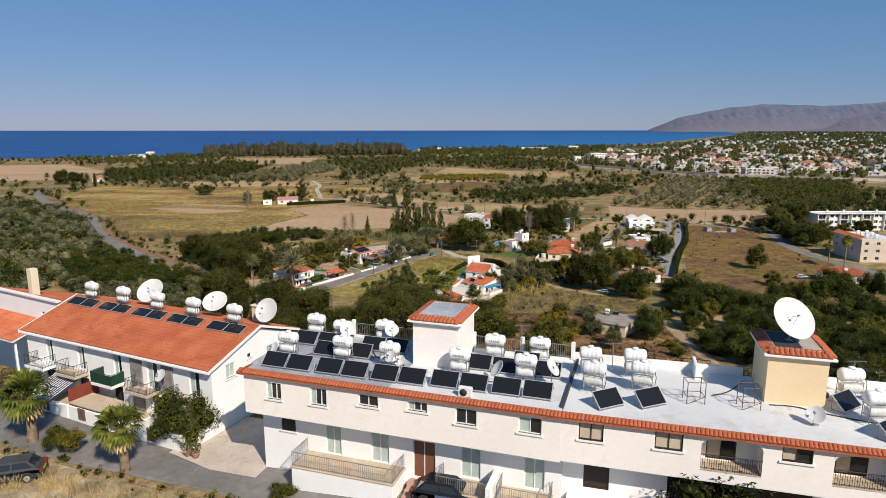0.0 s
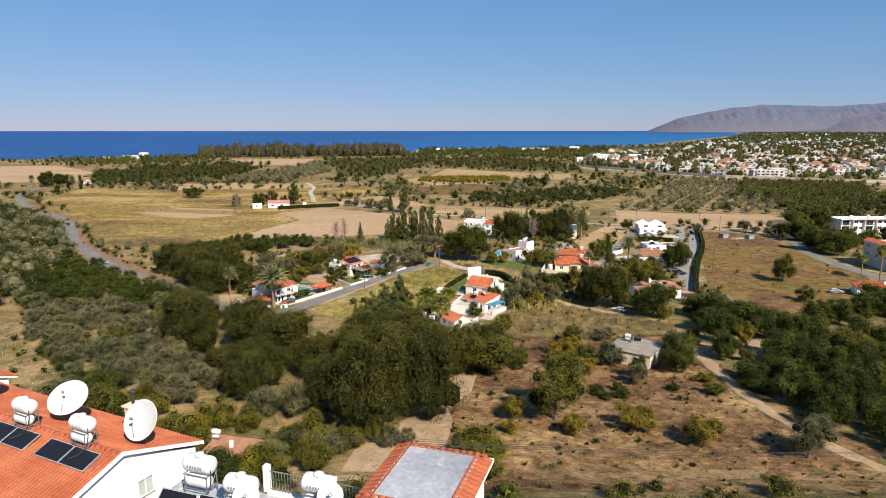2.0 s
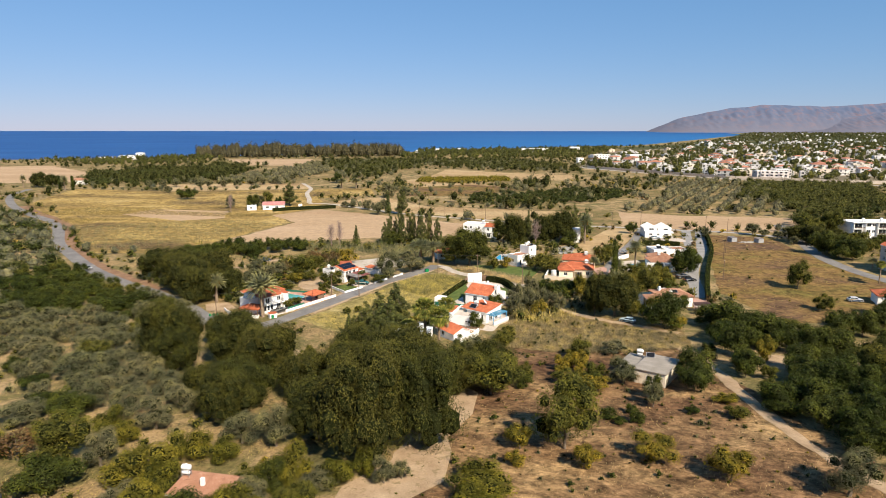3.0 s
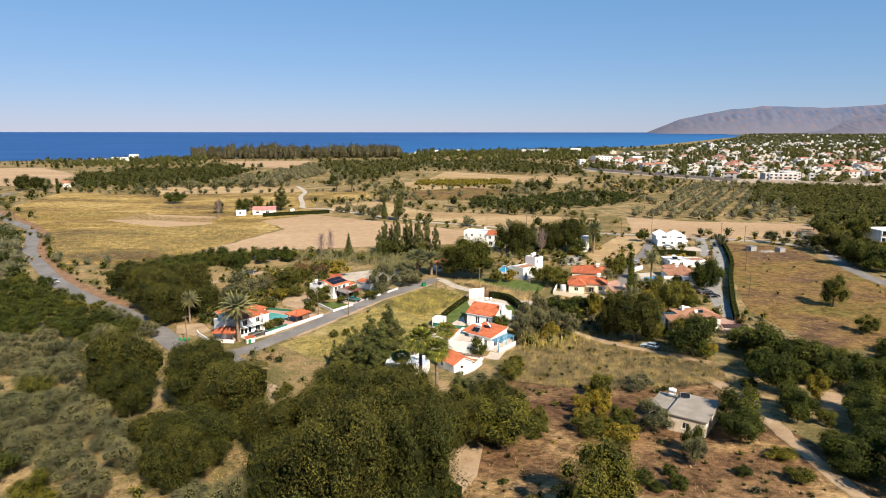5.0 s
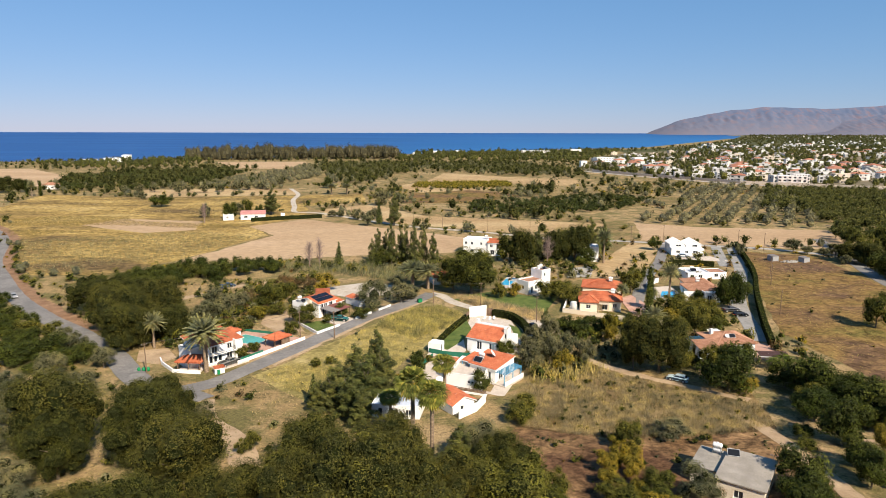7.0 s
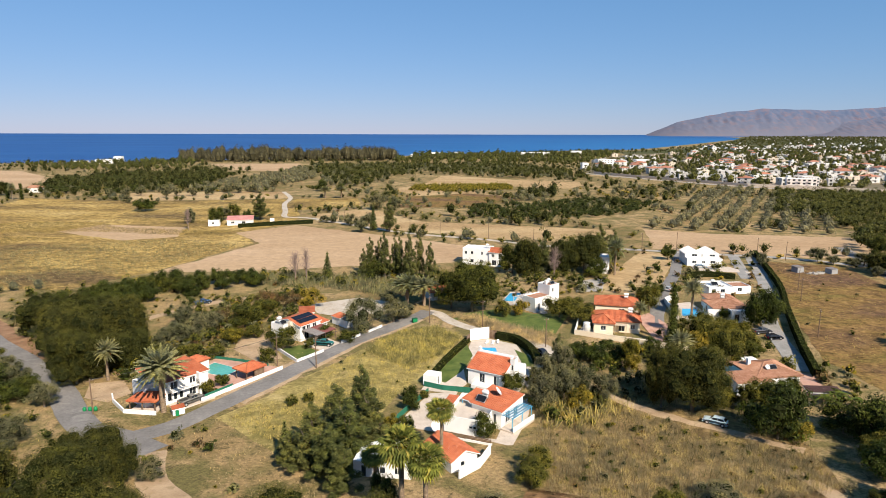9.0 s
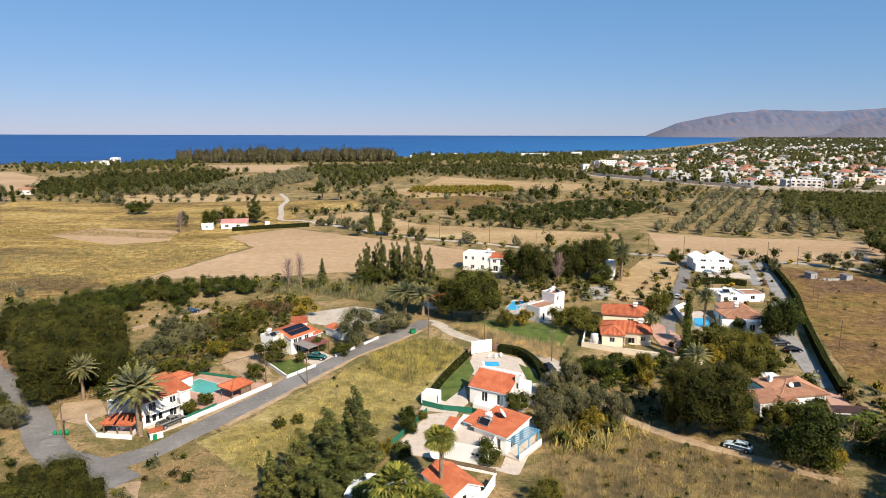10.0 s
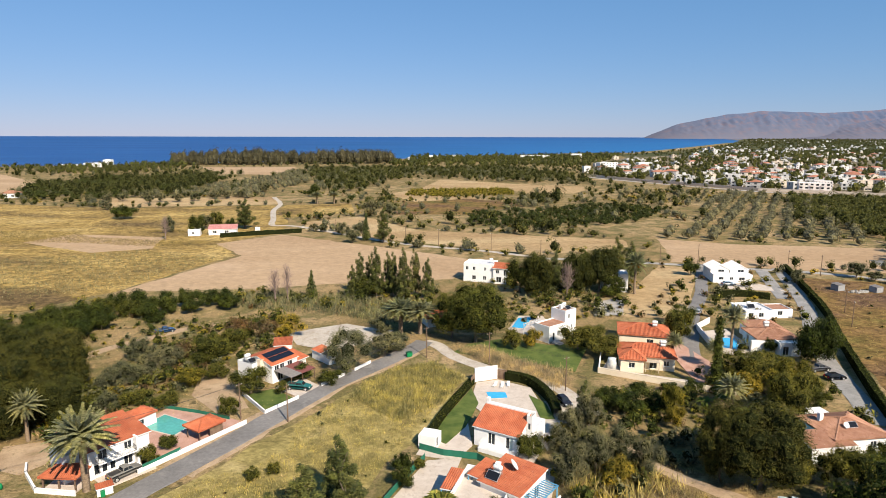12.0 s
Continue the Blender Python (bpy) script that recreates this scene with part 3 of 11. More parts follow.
road("road_winding", [(-42, 190), (-50.6, 195.5), (-57, 198), (-64.7, 206), (-75, 218.5), (-90.6, 232.7), (-108.5, 247.3), (-131, 269), (-155, 297.5), (-176, 324), (-200, 364), (-222, 394), (-251, 422), (-291, 465), (-327, 514), (-348, 552), (-361, 590)], 5.6, M["asphalt"], 0.16, "winding grey asphalt country road")
road("verge_winding", [(-88, 232.7), (-106.5, 248.3), (-129, 270), (-153, 298.5), (-173.5, 325), (-197.5, 365), (-219, 395), (-248, 424), (-288, 467)], 8.6, M["rust"], 0.07, "rusty earth bank beside the winding road", 0.06, 1.6, "verge")
road("road_dirt", [(-42, 190), (-38, 180), (-30, 172), (-24, 160)], 4.5, M["dirt"], 0.1, "pale dirt turn-off", 0.06, 0.8)
road("path_villas", [(2, 274), (5.3, 271), (9.3, 262.8), (17.4, 254.3), (25.4, 248.6), (31, 243), (33, 236), (35, 230)], 3.6, M["dirt_lane"], 0.1, "pale unpaved lane to the villas")
road("track_jeep", [(-82, 251), (-77.6, 266), (-70, 277), (-63, 285), (-54, 290.5), (-40, 294)], 3.4, M["dirt"], 0.1, "pale dirt track along the hedgerow", 0.06, 1.0)
road("road_lane", [(114.5, 371), (104, 348), (93.5, 323), (80, 297), (69.3, 271.5), (66, 262)], 4.2, M["asphalt"], 0.1, "grey lane beside the bare lot")
road("road_drive", [(141, 363), (130, 334), (119.5, 307), (106, 280), (96.5, 259), (89, 235), (86, 226)], 4.6, M["grey_drive"], 0.1, "grey concrete drive along the clipped hedge")
road("road_drive_short", [(133, 361), (126, 341), (117.5, 316)], 4.4, M["grey_drive"], 0.1, "pale concrete drive beside the white houses")
road("road_right", [(192, 380), (176, 330), (163, 290), (160, 262), (163, 240), (170, 205)], 5.5, M["asphalt"], 0.12, "grey asphalt road past the flats")
road("road_back", [(52, 384), (97, 373), (113, 367), (152, 355), (176, 338)], 4.0, M["concrete"], 0.12, "pale road behind the white houses")
road("road_fields", [(-132, 652), (-114, 600), (-108, 556), (-97, 512), (-90, 484), (-73, 478), (-15, 424), (28, 401), (52, 384)], 3.6, M["dirt_lane"], 0.12, "pale farm road between the fields")
road("road_town", [(190, 930), (210, 880), (240, 820), (312, 707), (391, 650), (470, 600)], 9.0, M["concrete"], 0.15, "pale ring road at the edge of the town")
road("track_orchard", [(60, 184), (62.6, 173), (62.9, 160), (62.4, 148), (62.3, 136), (63.6, 123), (66.8, 112), (71, 103)], 2.6, M["dirt"], 0.1, "pale dirt track along the citrus orchard", 0.06, 1.3)
plate("bare_patch", [(8, 153), (12, 150), (9, 138), (6, 128), (3, 116), (-4, 104), (-14, 103), (-9, 114), (-3, 125), (2, 138)], M["dirt"], 0.09, "bare sandy patch beside the big trees", "bare soil", 4.0)
plate("orchard_clearing", [(71, 171), (78, 173), (92, 169.5), (104, 166), (103, 159), (88, 159.5), (76, 162)], M["dirt"], 0.08, "sandy clearing between the citrus trees", "bare soil", 2.0)
road("track_reeds", [(34, 222), (44, 207), (56, 198), (66, 190)], 2.2, M["dirt"], 0.1, "dirt track beside the dry grass", 0.06, 1.0)

# ---------------------------------------------------------------- plants
rng = np.random.default_rng(7)


def leaf_quads(pts, nrm, size, long=1.3, jitter=0.42):
    """Small bent leaf clumps at the points, turned about the given normals."""
    n = len(pts)
    nn = nrm + jitter * rng.normal(size=(n, 3))
    nn /= np.linalg.norm(nn, axis=1, keepdims=True) + 1e-9
    t = np.cross(nn, rng.normal(size=(n, 3)))
    t /= np.linalg.norm(t, axis=1, keepdims=True) + 1e-9
    b = np.cross(nn, t)
    s = (size * rng.uniform(0.6, 1.3, n))[:, None]
    v = np.stack([pts - t * s * long * 0.6 - b * s * 0.16, pts + b * s * 0.44 - nn * s * 0.1, pts + t * s * long * 0.6 - b * s * 0.16], 1)
    f = np.arange(3 * n).reshape(n, 3)
    return v.reshape(-1, 3), f


def core_ball(c, r, k=0.66, seg=6, rings=3):
    """A rough low-poly ball inside a lobe, near-black as painted inner shade unless solid."""
    v, f = [], []
    for j in range(rings + 1):
        a = math.pi * j / rings
        for i in range(seg):
            w = i * math.tau / seg + j * 0.4
            q = k * rng.uniform(0.85, 1.1)
            v.append((c[0] + r[0] * q * math.sin(a) * math.cos(w), c[1] + r[1] * q * math.sin(a) * math.sin(w), c[2] + r[2] * q * math.cos(a)))
    for j in range(rings):
        for i in range(seg):
            a, b = j * seg + i, j * seg + (i + 1) % seg
            f += [(a, b, b + seg), (a, b + seg, a + seg)]
    return np.array(v), np.array(f)


def crown_mesh(name, lobes, count, size, leaf, core=True, fill=0.16, up=0.25, long=1.3, cheap=False, solid=False):
    """A crown of leaf clumps over several uneven lobes."""
    vs, fs, idx, base = [], [], [], 0
    area = np.array([(l[3] * l[4] + l[4] * l[5] + l[3] * l[5]) for l in lobes])
    area = area / area.sum()
    for l, w in zip(lobes, area):
        n = max(12, int(count * w))
        d = rng.normal(size=(n, 3))
        d[:, 2] += up
        d /= np.linalg.norm(d, axis=1, keepdims=True)
        rad = np.where(rng.random(n) < fill, rng.uniform(0.4, 0.95, n), rng.uniform(0.9, 1.12, n))
        lump = 1 + 0.12 * np.sin(d[:, 0] * 7 + l[0]) * np.sin(d[:, 1] * 6 + l[1]) + 0.1 * np.sin(d[:, 2] * 9)
        p = np.array(l[:3]) + d * (rad * lump)[:, None] * np.array(l[3:])
        v, f = leaf_quads(p, d, size, long)
        vs.append(v), fs.append(f + base), idx.append(np.zeros(len(f), int))
        base += len(v)
        # dark core balls paint in the shade between leaf clumps
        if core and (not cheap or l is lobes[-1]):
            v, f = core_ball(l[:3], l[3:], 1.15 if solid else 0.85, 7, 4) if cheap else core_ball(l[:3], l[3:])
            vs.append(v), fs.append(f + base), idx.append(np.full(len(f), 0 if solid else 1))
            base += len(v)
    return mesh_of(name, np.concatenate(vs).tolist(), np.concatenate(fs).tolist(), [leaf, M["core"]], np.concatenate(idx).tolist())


def trunk_mesh(name, h, r, limbs, spread, mat="bark", lean=0.0, start=0.5):
    """A tapered trunk that forks into limbs."""
    bm = bmesh.new()
    fork = Vector((lean * h, 0, h * start))
    tube(bm, (0, 0, -0.4), fork, r, r * 0.7, 8, False)
    for k in range(limbs):
        a = k * math.tau / limbs + rng.uniform(-0.4, 0.4)
        e = Vector((math.cos(a) * spread * rng.uniform(0.6, 1), math.sin(a) * spread * rng.uniform(0.6, 1), h * rng.uniform(0.75, 1.0)))
        m = fork.lerp(e, 0.5) + Vector((0, 0, h * 0.05))
        tube(bm, fork, m, r * 0.5, r * 0.33, 6, False)
        tube(bm, m, e, r * 0.33, r * 0.12, 5, False)
    me = bpy.data.meshes.new(name)
    bm.to_mesh(me)
    bm.free()
    me.materials.append(M[mat])
    return me


def lobes_round(h, r, n, base=0.3, flat=0.8, uneven=0.35):
    """Uneven lobes, large and small, spread over a broad crown; the last is the heart of it."""
    out = []
    cz, rz = h * (1 + base) / 2, h * (1 - base) / 2
    for k in range(n):
        a, e = k * 2.39996 + rng.uniform(-0.35, 0.35), rng.uniform(-0.85, 0.92)
        q = rng.uniform(0.55, 0.88)
        s = rng.uniform(0.2, 0.24 + uneven * 0.55) * (1.25 if n < 7 else 1.0)
        c = math.sqrt(max(0.08, 1 - e * e))
        out.append((math.cos(a) * c * r * q, math.sin(a) * c * r * q, cz + e * rz * 0.74, r * s, r * s, max(rz * s, r * s * flat)))
    out.append((0, 0, cz - rz * 0.1, r * 0.54, r * 0.54, rz * 0.68))
    return out


PROTO = {}


def proto(kind, crown, trunk, h, r, label, category):
    PROTO.setdefault(kind, []).append((crown, trunk, h, r, label, category))


def build_protos():
    for k in range(3):
        proto("big", crown_mesh("crown", lobes_round(15, 6.6, 48, 0.0, 0.8, 0.24), 30000, 0.195, M["leaf_big"]), trunk_mesh("trunk", 9, 0.38, 5, 3.5), 15, 6.6,
              "tall dark green broad-leaved tree with a dense crown", "tree")
    proto("lush", crown_mesh("crown", lobes_round(15, 6.6, 42, 0.05, 0.8, 0.26), 28000, 0.195, M["leaf_med"]), trunk_mesh("trunk", 9, 0.38, 5, 3.5), 15, 6.6,
          "tall bright green broad-leaved tree with a spreading crown", "tree")
    for k in range(4):
        proto("med", crown_mesh("crown", lobes_round(7, 3.6, 17, 0.04), 10500, 0.155, M["leaf_med"]), trunk_mesh("trunk", 4, 0.18, 4, 1.8), 7, 3.6,
              "mid-green leafy garden tree with an uneven crown", "tree")
    for k in range(3):
        proto("olv", crown_mesh("crown", lobes_round(5.5, 3.0, 15, 0.04), 13000, 0.105, M["leaf_olive"], long=1.6), trunk_mesh("trunk", 3, 0.25, 4, 1.7), 5.5, 3.2,
              "grey green olive tree with a rounded crown", "olive tree")
    for k in range(3):
        proto("cit", crown_mesh("crown", lobes_round(4.6, 3.0, 14, 0.0), 6500, 0.17, M["leaf_citrus"]), trunk_mesh("trunk", 2.4, 0.14, 4, 1.4), 4.6, 3.0,
              "dark green round orchard citrus tree", "citrus tree")
    for k in range(2):
        proto("yel", crown_mesh("crown", lobes_round(4.4, 2.3, 12, 0.0), 6000, 0.14, M["leaf_yellow"]), trunk_mesh("trunk", 2.2, 0.12, 4, 1.1), 4.4, 2.3,
              "small tree with yellowing autumn leaves", "tree")
    for k in range(2):
        proto("lime", crown_mesh("crown", lobes_round(5, 2.8, 13, 0.0), 8500, 0.14, M["leaf_lime"]), trunk_mesh("trunk", 2.6, 0.12, 4, 1.3), 5, 2.8,
              "bright yellow green leafy bush", "bush")
    for k in range(2):
        proto("dry", crown_mesh("crown", lobes_round(5, 2.8, 8, 0.05), 900, 0.28, M["leaf_dry"], core=False), trunk_mesh("trunk", 3.4, 0.14, 5, 1.6), 5, 2.8,
              "rust brown shrub with thin autumn leaves", "shrub")
    for k in range(4):
        lob = [(0.35 * math.sin(i * 2.1 + k), 0.35 * math.cos(i * 1.7 + k), 2.4 + i * 1.2, *(2 * (0.95 * (1 - i / 12) + 0.2,)), 0.9) for i in range(11)]
        lob += [(*(r * q for q in (math.sin(i * 2.4 + k), math.cos(i * 2.4 + k))), 1.4 + i * 0.5 + 0.35 * r, *(2 * (0.62 - 0.012 * i,)), rng.uniform(0.6, 1.4)) for i, r in enumerate(rng.uniform(1.2, 2.6, 22) * np.linspace(1, 0.4, 22))]
        proto("casu", crown_mesh("crown", lob, 8000, 0.17, M["leaf_conifer"], core=False, fill=0.5, long=2.6), trunk_mesh("trunk", 14, 0.2, 5, 1.0), 15.2, 2.6,
              "tall feathery grey green conifer", "conifer")
    lob = [(0, 0, 0.9 + i * 0.85, 1.6 * (1 - i / 9.5), 1.6 * (1 - i / 9.5), 0.9) for i in range(9)]
    proto("cone", crown_mesh("crown", lob, 900, 0.34, M["leaf_conifer"], long=1.8), trunk_mesh("trunk", 4, 0.14, 2, 0.3), 8.4, 1.6, "small pointed dark conifer", "conifer")
    lob = [(0, 0, 1.2 + i * 1.1, 0.55 + 0.55 * math.sin(min(1, (i + 2) / 7) * 2.6), 0.55 + 0.55 * math.sin(min(1, (i + 2) / 7) * 2.6), 1.3) for i in range(12)]
    proto("cyp", crown_mesh("crown", lob, 1600, 0.3, M["leaf_citrus"], long=2.0), trunk_mesh("trunk", 6, 0.2, 2, 0.2), 14.6, 1.15, "slender dark green cypress", "cypress")
    # leafless tree: fine twigs
    bm = bmesh.new()
    tube(bm, (0, 0, -0.3), (0, 0, 4), 0.2, 0.15, 7, False)
    for k in range(46):
        a, z = k * 2.4, 2.5 + 6.5 * k / 46
        e = Vector((math.cos(a) * 2.3 * (1 - k / 80), math.sin(a) * 2.3 * (1 - k / 80), z + rng.uniform(1.5, 3.4)))
        s = Vector((0, 0, min(z, 8)))
        tube(bm, s, s.lerp(e, 0.55), 0.07, 0.045, 4, False)
        for j in range(6):
            q = s.lerp(e, 0.4 + 0.1 * j)
            tube(bm, q, q + Vector((rng.normal() * 0.7, rng.normal() * 0.7, rng.uniform(0.3, 1.4))), 0.035, 0.015, 3, False)
    tube(bm, (0, 0, 4), (0.3, 0.2, 11.5), 0.15, 0.03, 6, False)
    me = bpy.data.meshes.new("trunk")
    bm.to_mesh(me), bm.free()
    me.materials.append(surf("pinkish_twigs", (0.2, 0.14, 0.12), (0.3, 0.22, 0.19), 2.0, 0.9))
    proto("bare", None, me, 12, 3, "bare reddish grey tree without leaves", "tree")


def frond(bm, a, length, droop, rise, width, base, n=13, leaflets=True):
    """One feathered palm frond."""
    d, s = Vector((math.cos(a), math.sin(a), 0)), Vector((-math.sin(a), math.cos(a), 0))
    prev = None
    for k in range(n + 1):
        t = k / n
        p = Vector(base) + d * length * t * (1 - 0.22 * droop * t) + Vector((0, 0, rise * t - droop * length * t * t * 0.75))
        if prev is not None and leaflets:
            w = width * (0.35 + 0.65 * math.sin(min(1.0, t * 1.15) * math.pi))
            for side in (-1, 1):
                for m in range(3):
                    q = prev.lerp(p, m / 3)
                    tip = q + s * side * w + d * w * 0.55 + Vector((0, 0, -w * 0.35))
                    e = d * 0.13
                    bm.faces.new([bm.verts.new(q - e), bm.verts.new(q + e), bm.verts.new(tip)])
            bm.faces.new([bm.verts.new(prev + s * 0.04), bm.verts.new(prev - s * 0.04), bm.verts.new(p - s * 0.03), bm.verts.new(p + s * 0.03)])
        prev = p


def fan_leaf(bm, base, a, el, stalk, r, n=9, sag=0.45):
    """One pleated fan leaf on its stalk."""
    d = Vector((math.cos(a) * math.cos(el), math.sin(a) * math.cos(el), math.sin(el)))
    s = Vector((-math.sin(a), math.cos(a), 0))
    u = d.cross(s)
    c = Vector(base) + d * stalk
    bm.faces.new([bm.verts.new(Vector(base) + s * 0.04), bm.verts.new(Vector(base) - s * 0.04), bm.verts.new(c - s * 0.03), bm.verts.new(c + s * 0.03)])
    for k in range(n):
        w0, w1 = (k - n / 2) / n * 3.9, (k + 0.98 - n / 2) / n * 3.9
        wm = (w0 + w1) / 2
        f = lambda w, q, z: c + (d * math.cos(w) + s * math.sin(w)) * q + u * z  # noqa: E731
        droop = Vector((0, 0, -r * sag))
        bm.faces.new([bm.verts.new(c), bm.verts.new(f(w0, r * 0.62, 0.03)), bm.verts.new(f(wm, r, 0.0) + droop), bm.verts.new(f(w1, r * 0.62, -0.03))])


def ringed_trunk(h, r0, r1, rings=26, lean=0.0):
    """A palm trunk with leaf-base rings."""
    bm = bmesh.new()
    prof = []
    for k in range(rings * 2 + 1):
        t = k / (rings * 2)
        prof.append(((r0 + (r1 - r0) * t) * (1.12 if k % 2 else 0.96) + (0.12 * r0 if k < 2 else 0), -0.4 + (h + 0.4) * t))
    lathe(bm, Matrix.Identity(4), prof, 10)
    for v in bm.verts:
        v.co.x += lean * (v.co.z / h) ** 2
    me = bpy.data.meshes.new("trunk")
    bm.to_mesh(me), bm.free()
    me.materials.append(M["palm_bark"])
    return me


def build_palms():
    for k in range(2):
        bm = bmesh.new()
        for i in range(74):
            el = 1.38 - 2.05 * ((i + rng.uniform(0, 1)) / 74) ** 0.9
            reach = 4.0 * rng.uniform(0.88, 1.08)
            frond(bm, i * 2.39996 + rng.normal() * 0.12, reach * math.cos(el) + 0.25, 0.24 + rng.uniform(0, 0.18), reach * math.sin(el), 0.6, (0, 0, 9.2))
        me = bpy.data.meshes.new("crown")
        bm.to_mesh(me), bm.free()
        me.materials.append(M["leaf_palm"])
        proto("palm", me, ringed_trunk(9.2, 0.38, 0.34), 12.4, 3.9, "date palm with arching grey green fronds", "palm tree")
    # orange fruit stalks hang under the date palm's crown
    bm = bmesh.new()
    for i in range(26):
        a = i * 2.4
        e = Vector((math.cos(a) * rng.uniform(0.9, 1.5), math.sin(a) * rng.uniform(0.9, 1.5), 9.2 - rng.uniform(0.1, 0.9)))
        tube(bm, (0, 0, 9.2), e, 0.05, 0.04, 4, False)
        for j in range(5):
            tube(bm, e, e + Vector((rng.normal() * 0.18, rng.normal() * 0.18, -rng.uniform(0.3, 0.7))), 0.09, 0.05, 4, False)
    me = bpy.data.meshes.new("fruit_cluster")
    bm.to_mesh(me), bm.free()
    me.materials.append(surf("orange_fruit_stalks", (0.5, 0.2, 0.03), (0.62, 0.3, 0.05), 2.0, 0.7))
    PROTO["fruit"] = me
    for k in range(2):
        bm = bmesh.new()
        for i in range(44):
            e = (i + rng.uniform(0, 1)) / 44
            fan_leaf(bm, (0, 0, 9.8), i * 2.39996 + rng.normal() * 0.15, 1.4 - 2.2 * e, rng.uniform(0.8, 1.3), rng.uniform(0.95, 1.25), 13, 0.15 + 0.35 * e)
        me = bpy.data.meshes.new("crown")
        bm.to_mesh(me), bm.free()
        me.materials.append(M["leaf_fan"])
        bm = bmesh.new()
        for i in range(20):
            fan_leaf(bm, (0, 0, 9.75), i * 2.39996, -0.5 - 0.85 * rng.uniform(0, 1), rng.uniform(0.8, 1.2), rng.uniform(0.7, 1.0), 9, 0.5)
        skirt = bpy.data.meshes.new("dead_fronds")
        bm.to_mesh(skirt), bm.free()
        skirt.materials.append(M["leaf_yellow"])
        PROTO.setdefault("fan_skirt", []).append(skirt)
        proto("fan", me, ringed_trunk(9.8, 0.25, 0.2), 11.6, 2.2, "fan palm with green and yellow fronds", "palm tree")


def build_stout_palms():
    """Short fan palms with upright fans over a skirt of dead fronds."""
    for k in range(2):
        top = 2.9
        bm = bmesh.new()
        for i in range(27):
            e = (i + rng.uniform(0, 1)) / 27
            fan_leaf(bm, (0, 0, top), i * 2.39996 + rng.normal() * 0.15, 1.45 - 1.75 * e, rng.uniform(0.8, 1.25), rng.uniform(0.8, 1.1), 15, 0.1 + 0.35 * e)
        me = bpy.data.meshes.new("crown")
        bm.to_mesh(me), bm.free()
        me.materials.append(M["leaf_stout"])
        bm = bmesh.new()
        for i in range(16):
            fan_leaf(bm, (0, 0, top - 0.05), i * 2.39996, -0.55 - 0.75 * rng.uniform(0, 1), rng.uniform(0.5, 0.9), rng.uniform(0.5, 0.75), 9, 0.5)
        skirt = bpy.data.meshes.new("dead_fronds")
        bm.to_mesh(skirt), bm.free()
        skirt.materials.append(M["straw_blade"])
        PROTO.setdefault("skirt", []).append(skirt)
        proto("stout", me, ringed_trunk(top, 0.3, 0.26, 15), 5.2, 1.95, "stout fan palm with upright green fans", "palm tree")


build_stout_palms()
PLANTED = []


def plant(kind, x, y, h, r, z=None, label=""):
    """One tree of a kind, fitted to a height and crown radius."""
    crown, trunk, h0, r0, lab, cat = PROTO[kind][int(rng.integers(len(PROTO[kind])))]
    s = (r / r0) * rng.uniform(0.95, 1.05)
    m = Matrix.LocRotScale((x, y, land(x, y) if z is None else z), Euler((0, 0, rng.uniform(0, 6.28))), (s, s, h / h0))
    ob = thing({"palm": "date_palm", "fan": "fan_palm", "stout": "fan_palm", "cyp": "cypress", "olv": "olive_tree", "cit": "citrus_tree", "casu": "conifer",
                "cone": "conifer", "dry": "shrub", "lime": "bush"}.get(kind, "tree"), label or lab, cat, m, group=cat + "s on the plain")
    PLANTED.append((x, y, r))
    part("trunk", trunk, None, ob)
    if crown:
        part("crown", crown, None, ob)
    if kind == "stout":
        part("dead_fronds", PROTO["skirt"][0], None, ob, "dry brown hanging fronds")
    if kind == "fan":
        part("dead_fronds", PROTO["fan_skirt"][0], None, ob, "yellowing hanging fronds")
    if kind == "palm":
        part("fruit_cluster", PROTO["fruit"], None, ob, "orange fruit stalks")
    return ob


def banana_plant(x, y, h):
    """A clump of two stems with broad arching leaves."""
    ob = thing("banana_plant", "bright green banana plant with broad torn leaves", "banana plant", pose(x, y, land(x, y)), "banana plants by the drive")
    for dx in (0.0, 0.8):
        bm = bmesh.new()
        tube(bm, (dx, 0.2 * dx, -0.2), (dx, 0.2 * dx, h * 0.55), 0.14, 0.09, 8)
        stem = part("stem", bm, M["palm_bark"], ob)
        for i in range(9):
            a, el = i * 2.39996 + dx, rng.uniform(0.5, 1.2)
            d, sd = Vector((math.cos(a), math.sin(a), 0)), Vector((-math.sin(a), math.cos(a), 0))
            L, base = h * rng.uniform(0.5, 0.65), Vector((dx, 0.2 * dx, h * 0.52))
            bm = bmesh.new()
            rows = []
            for k in range(7):
                t = k / 6
                c = base + d * L * t * math.cos(el * 0.7) + Vector((0, 0, L * (math.sin(el) * t - 0.75 * t * t)))
                w = 0.3 * math.sin(min(1.0, 0.12 + t * 0.95) * math.pi) ** 0.6
                rows.append([bm.verts.new(c - sd * w + Vector((0, 0, 0.06))), bm.verts.new(c), bm.verts.new(c + sd * w + Vector((0, 0, 0.06)))])
            for p, q in zip(rows, rows[1:]):
                bm.faces.new((p[0], p[1], q[1], q[0]))
                bm.faces.new((p[1], p[2], q[2], q[1]))
            part("leaf", bm, M["leaf_stout"], stem)


def inside(x, y, poly):
    c = False
    for (x0, y0), (x1, y1) in zip(poly, poly[1:] + poly[:1]):
        if (y0 > y) != (y1 > y) and x < (x1 - x0) * (y - y0) / (y1 - y0) + x0:
            c = not c
    return c


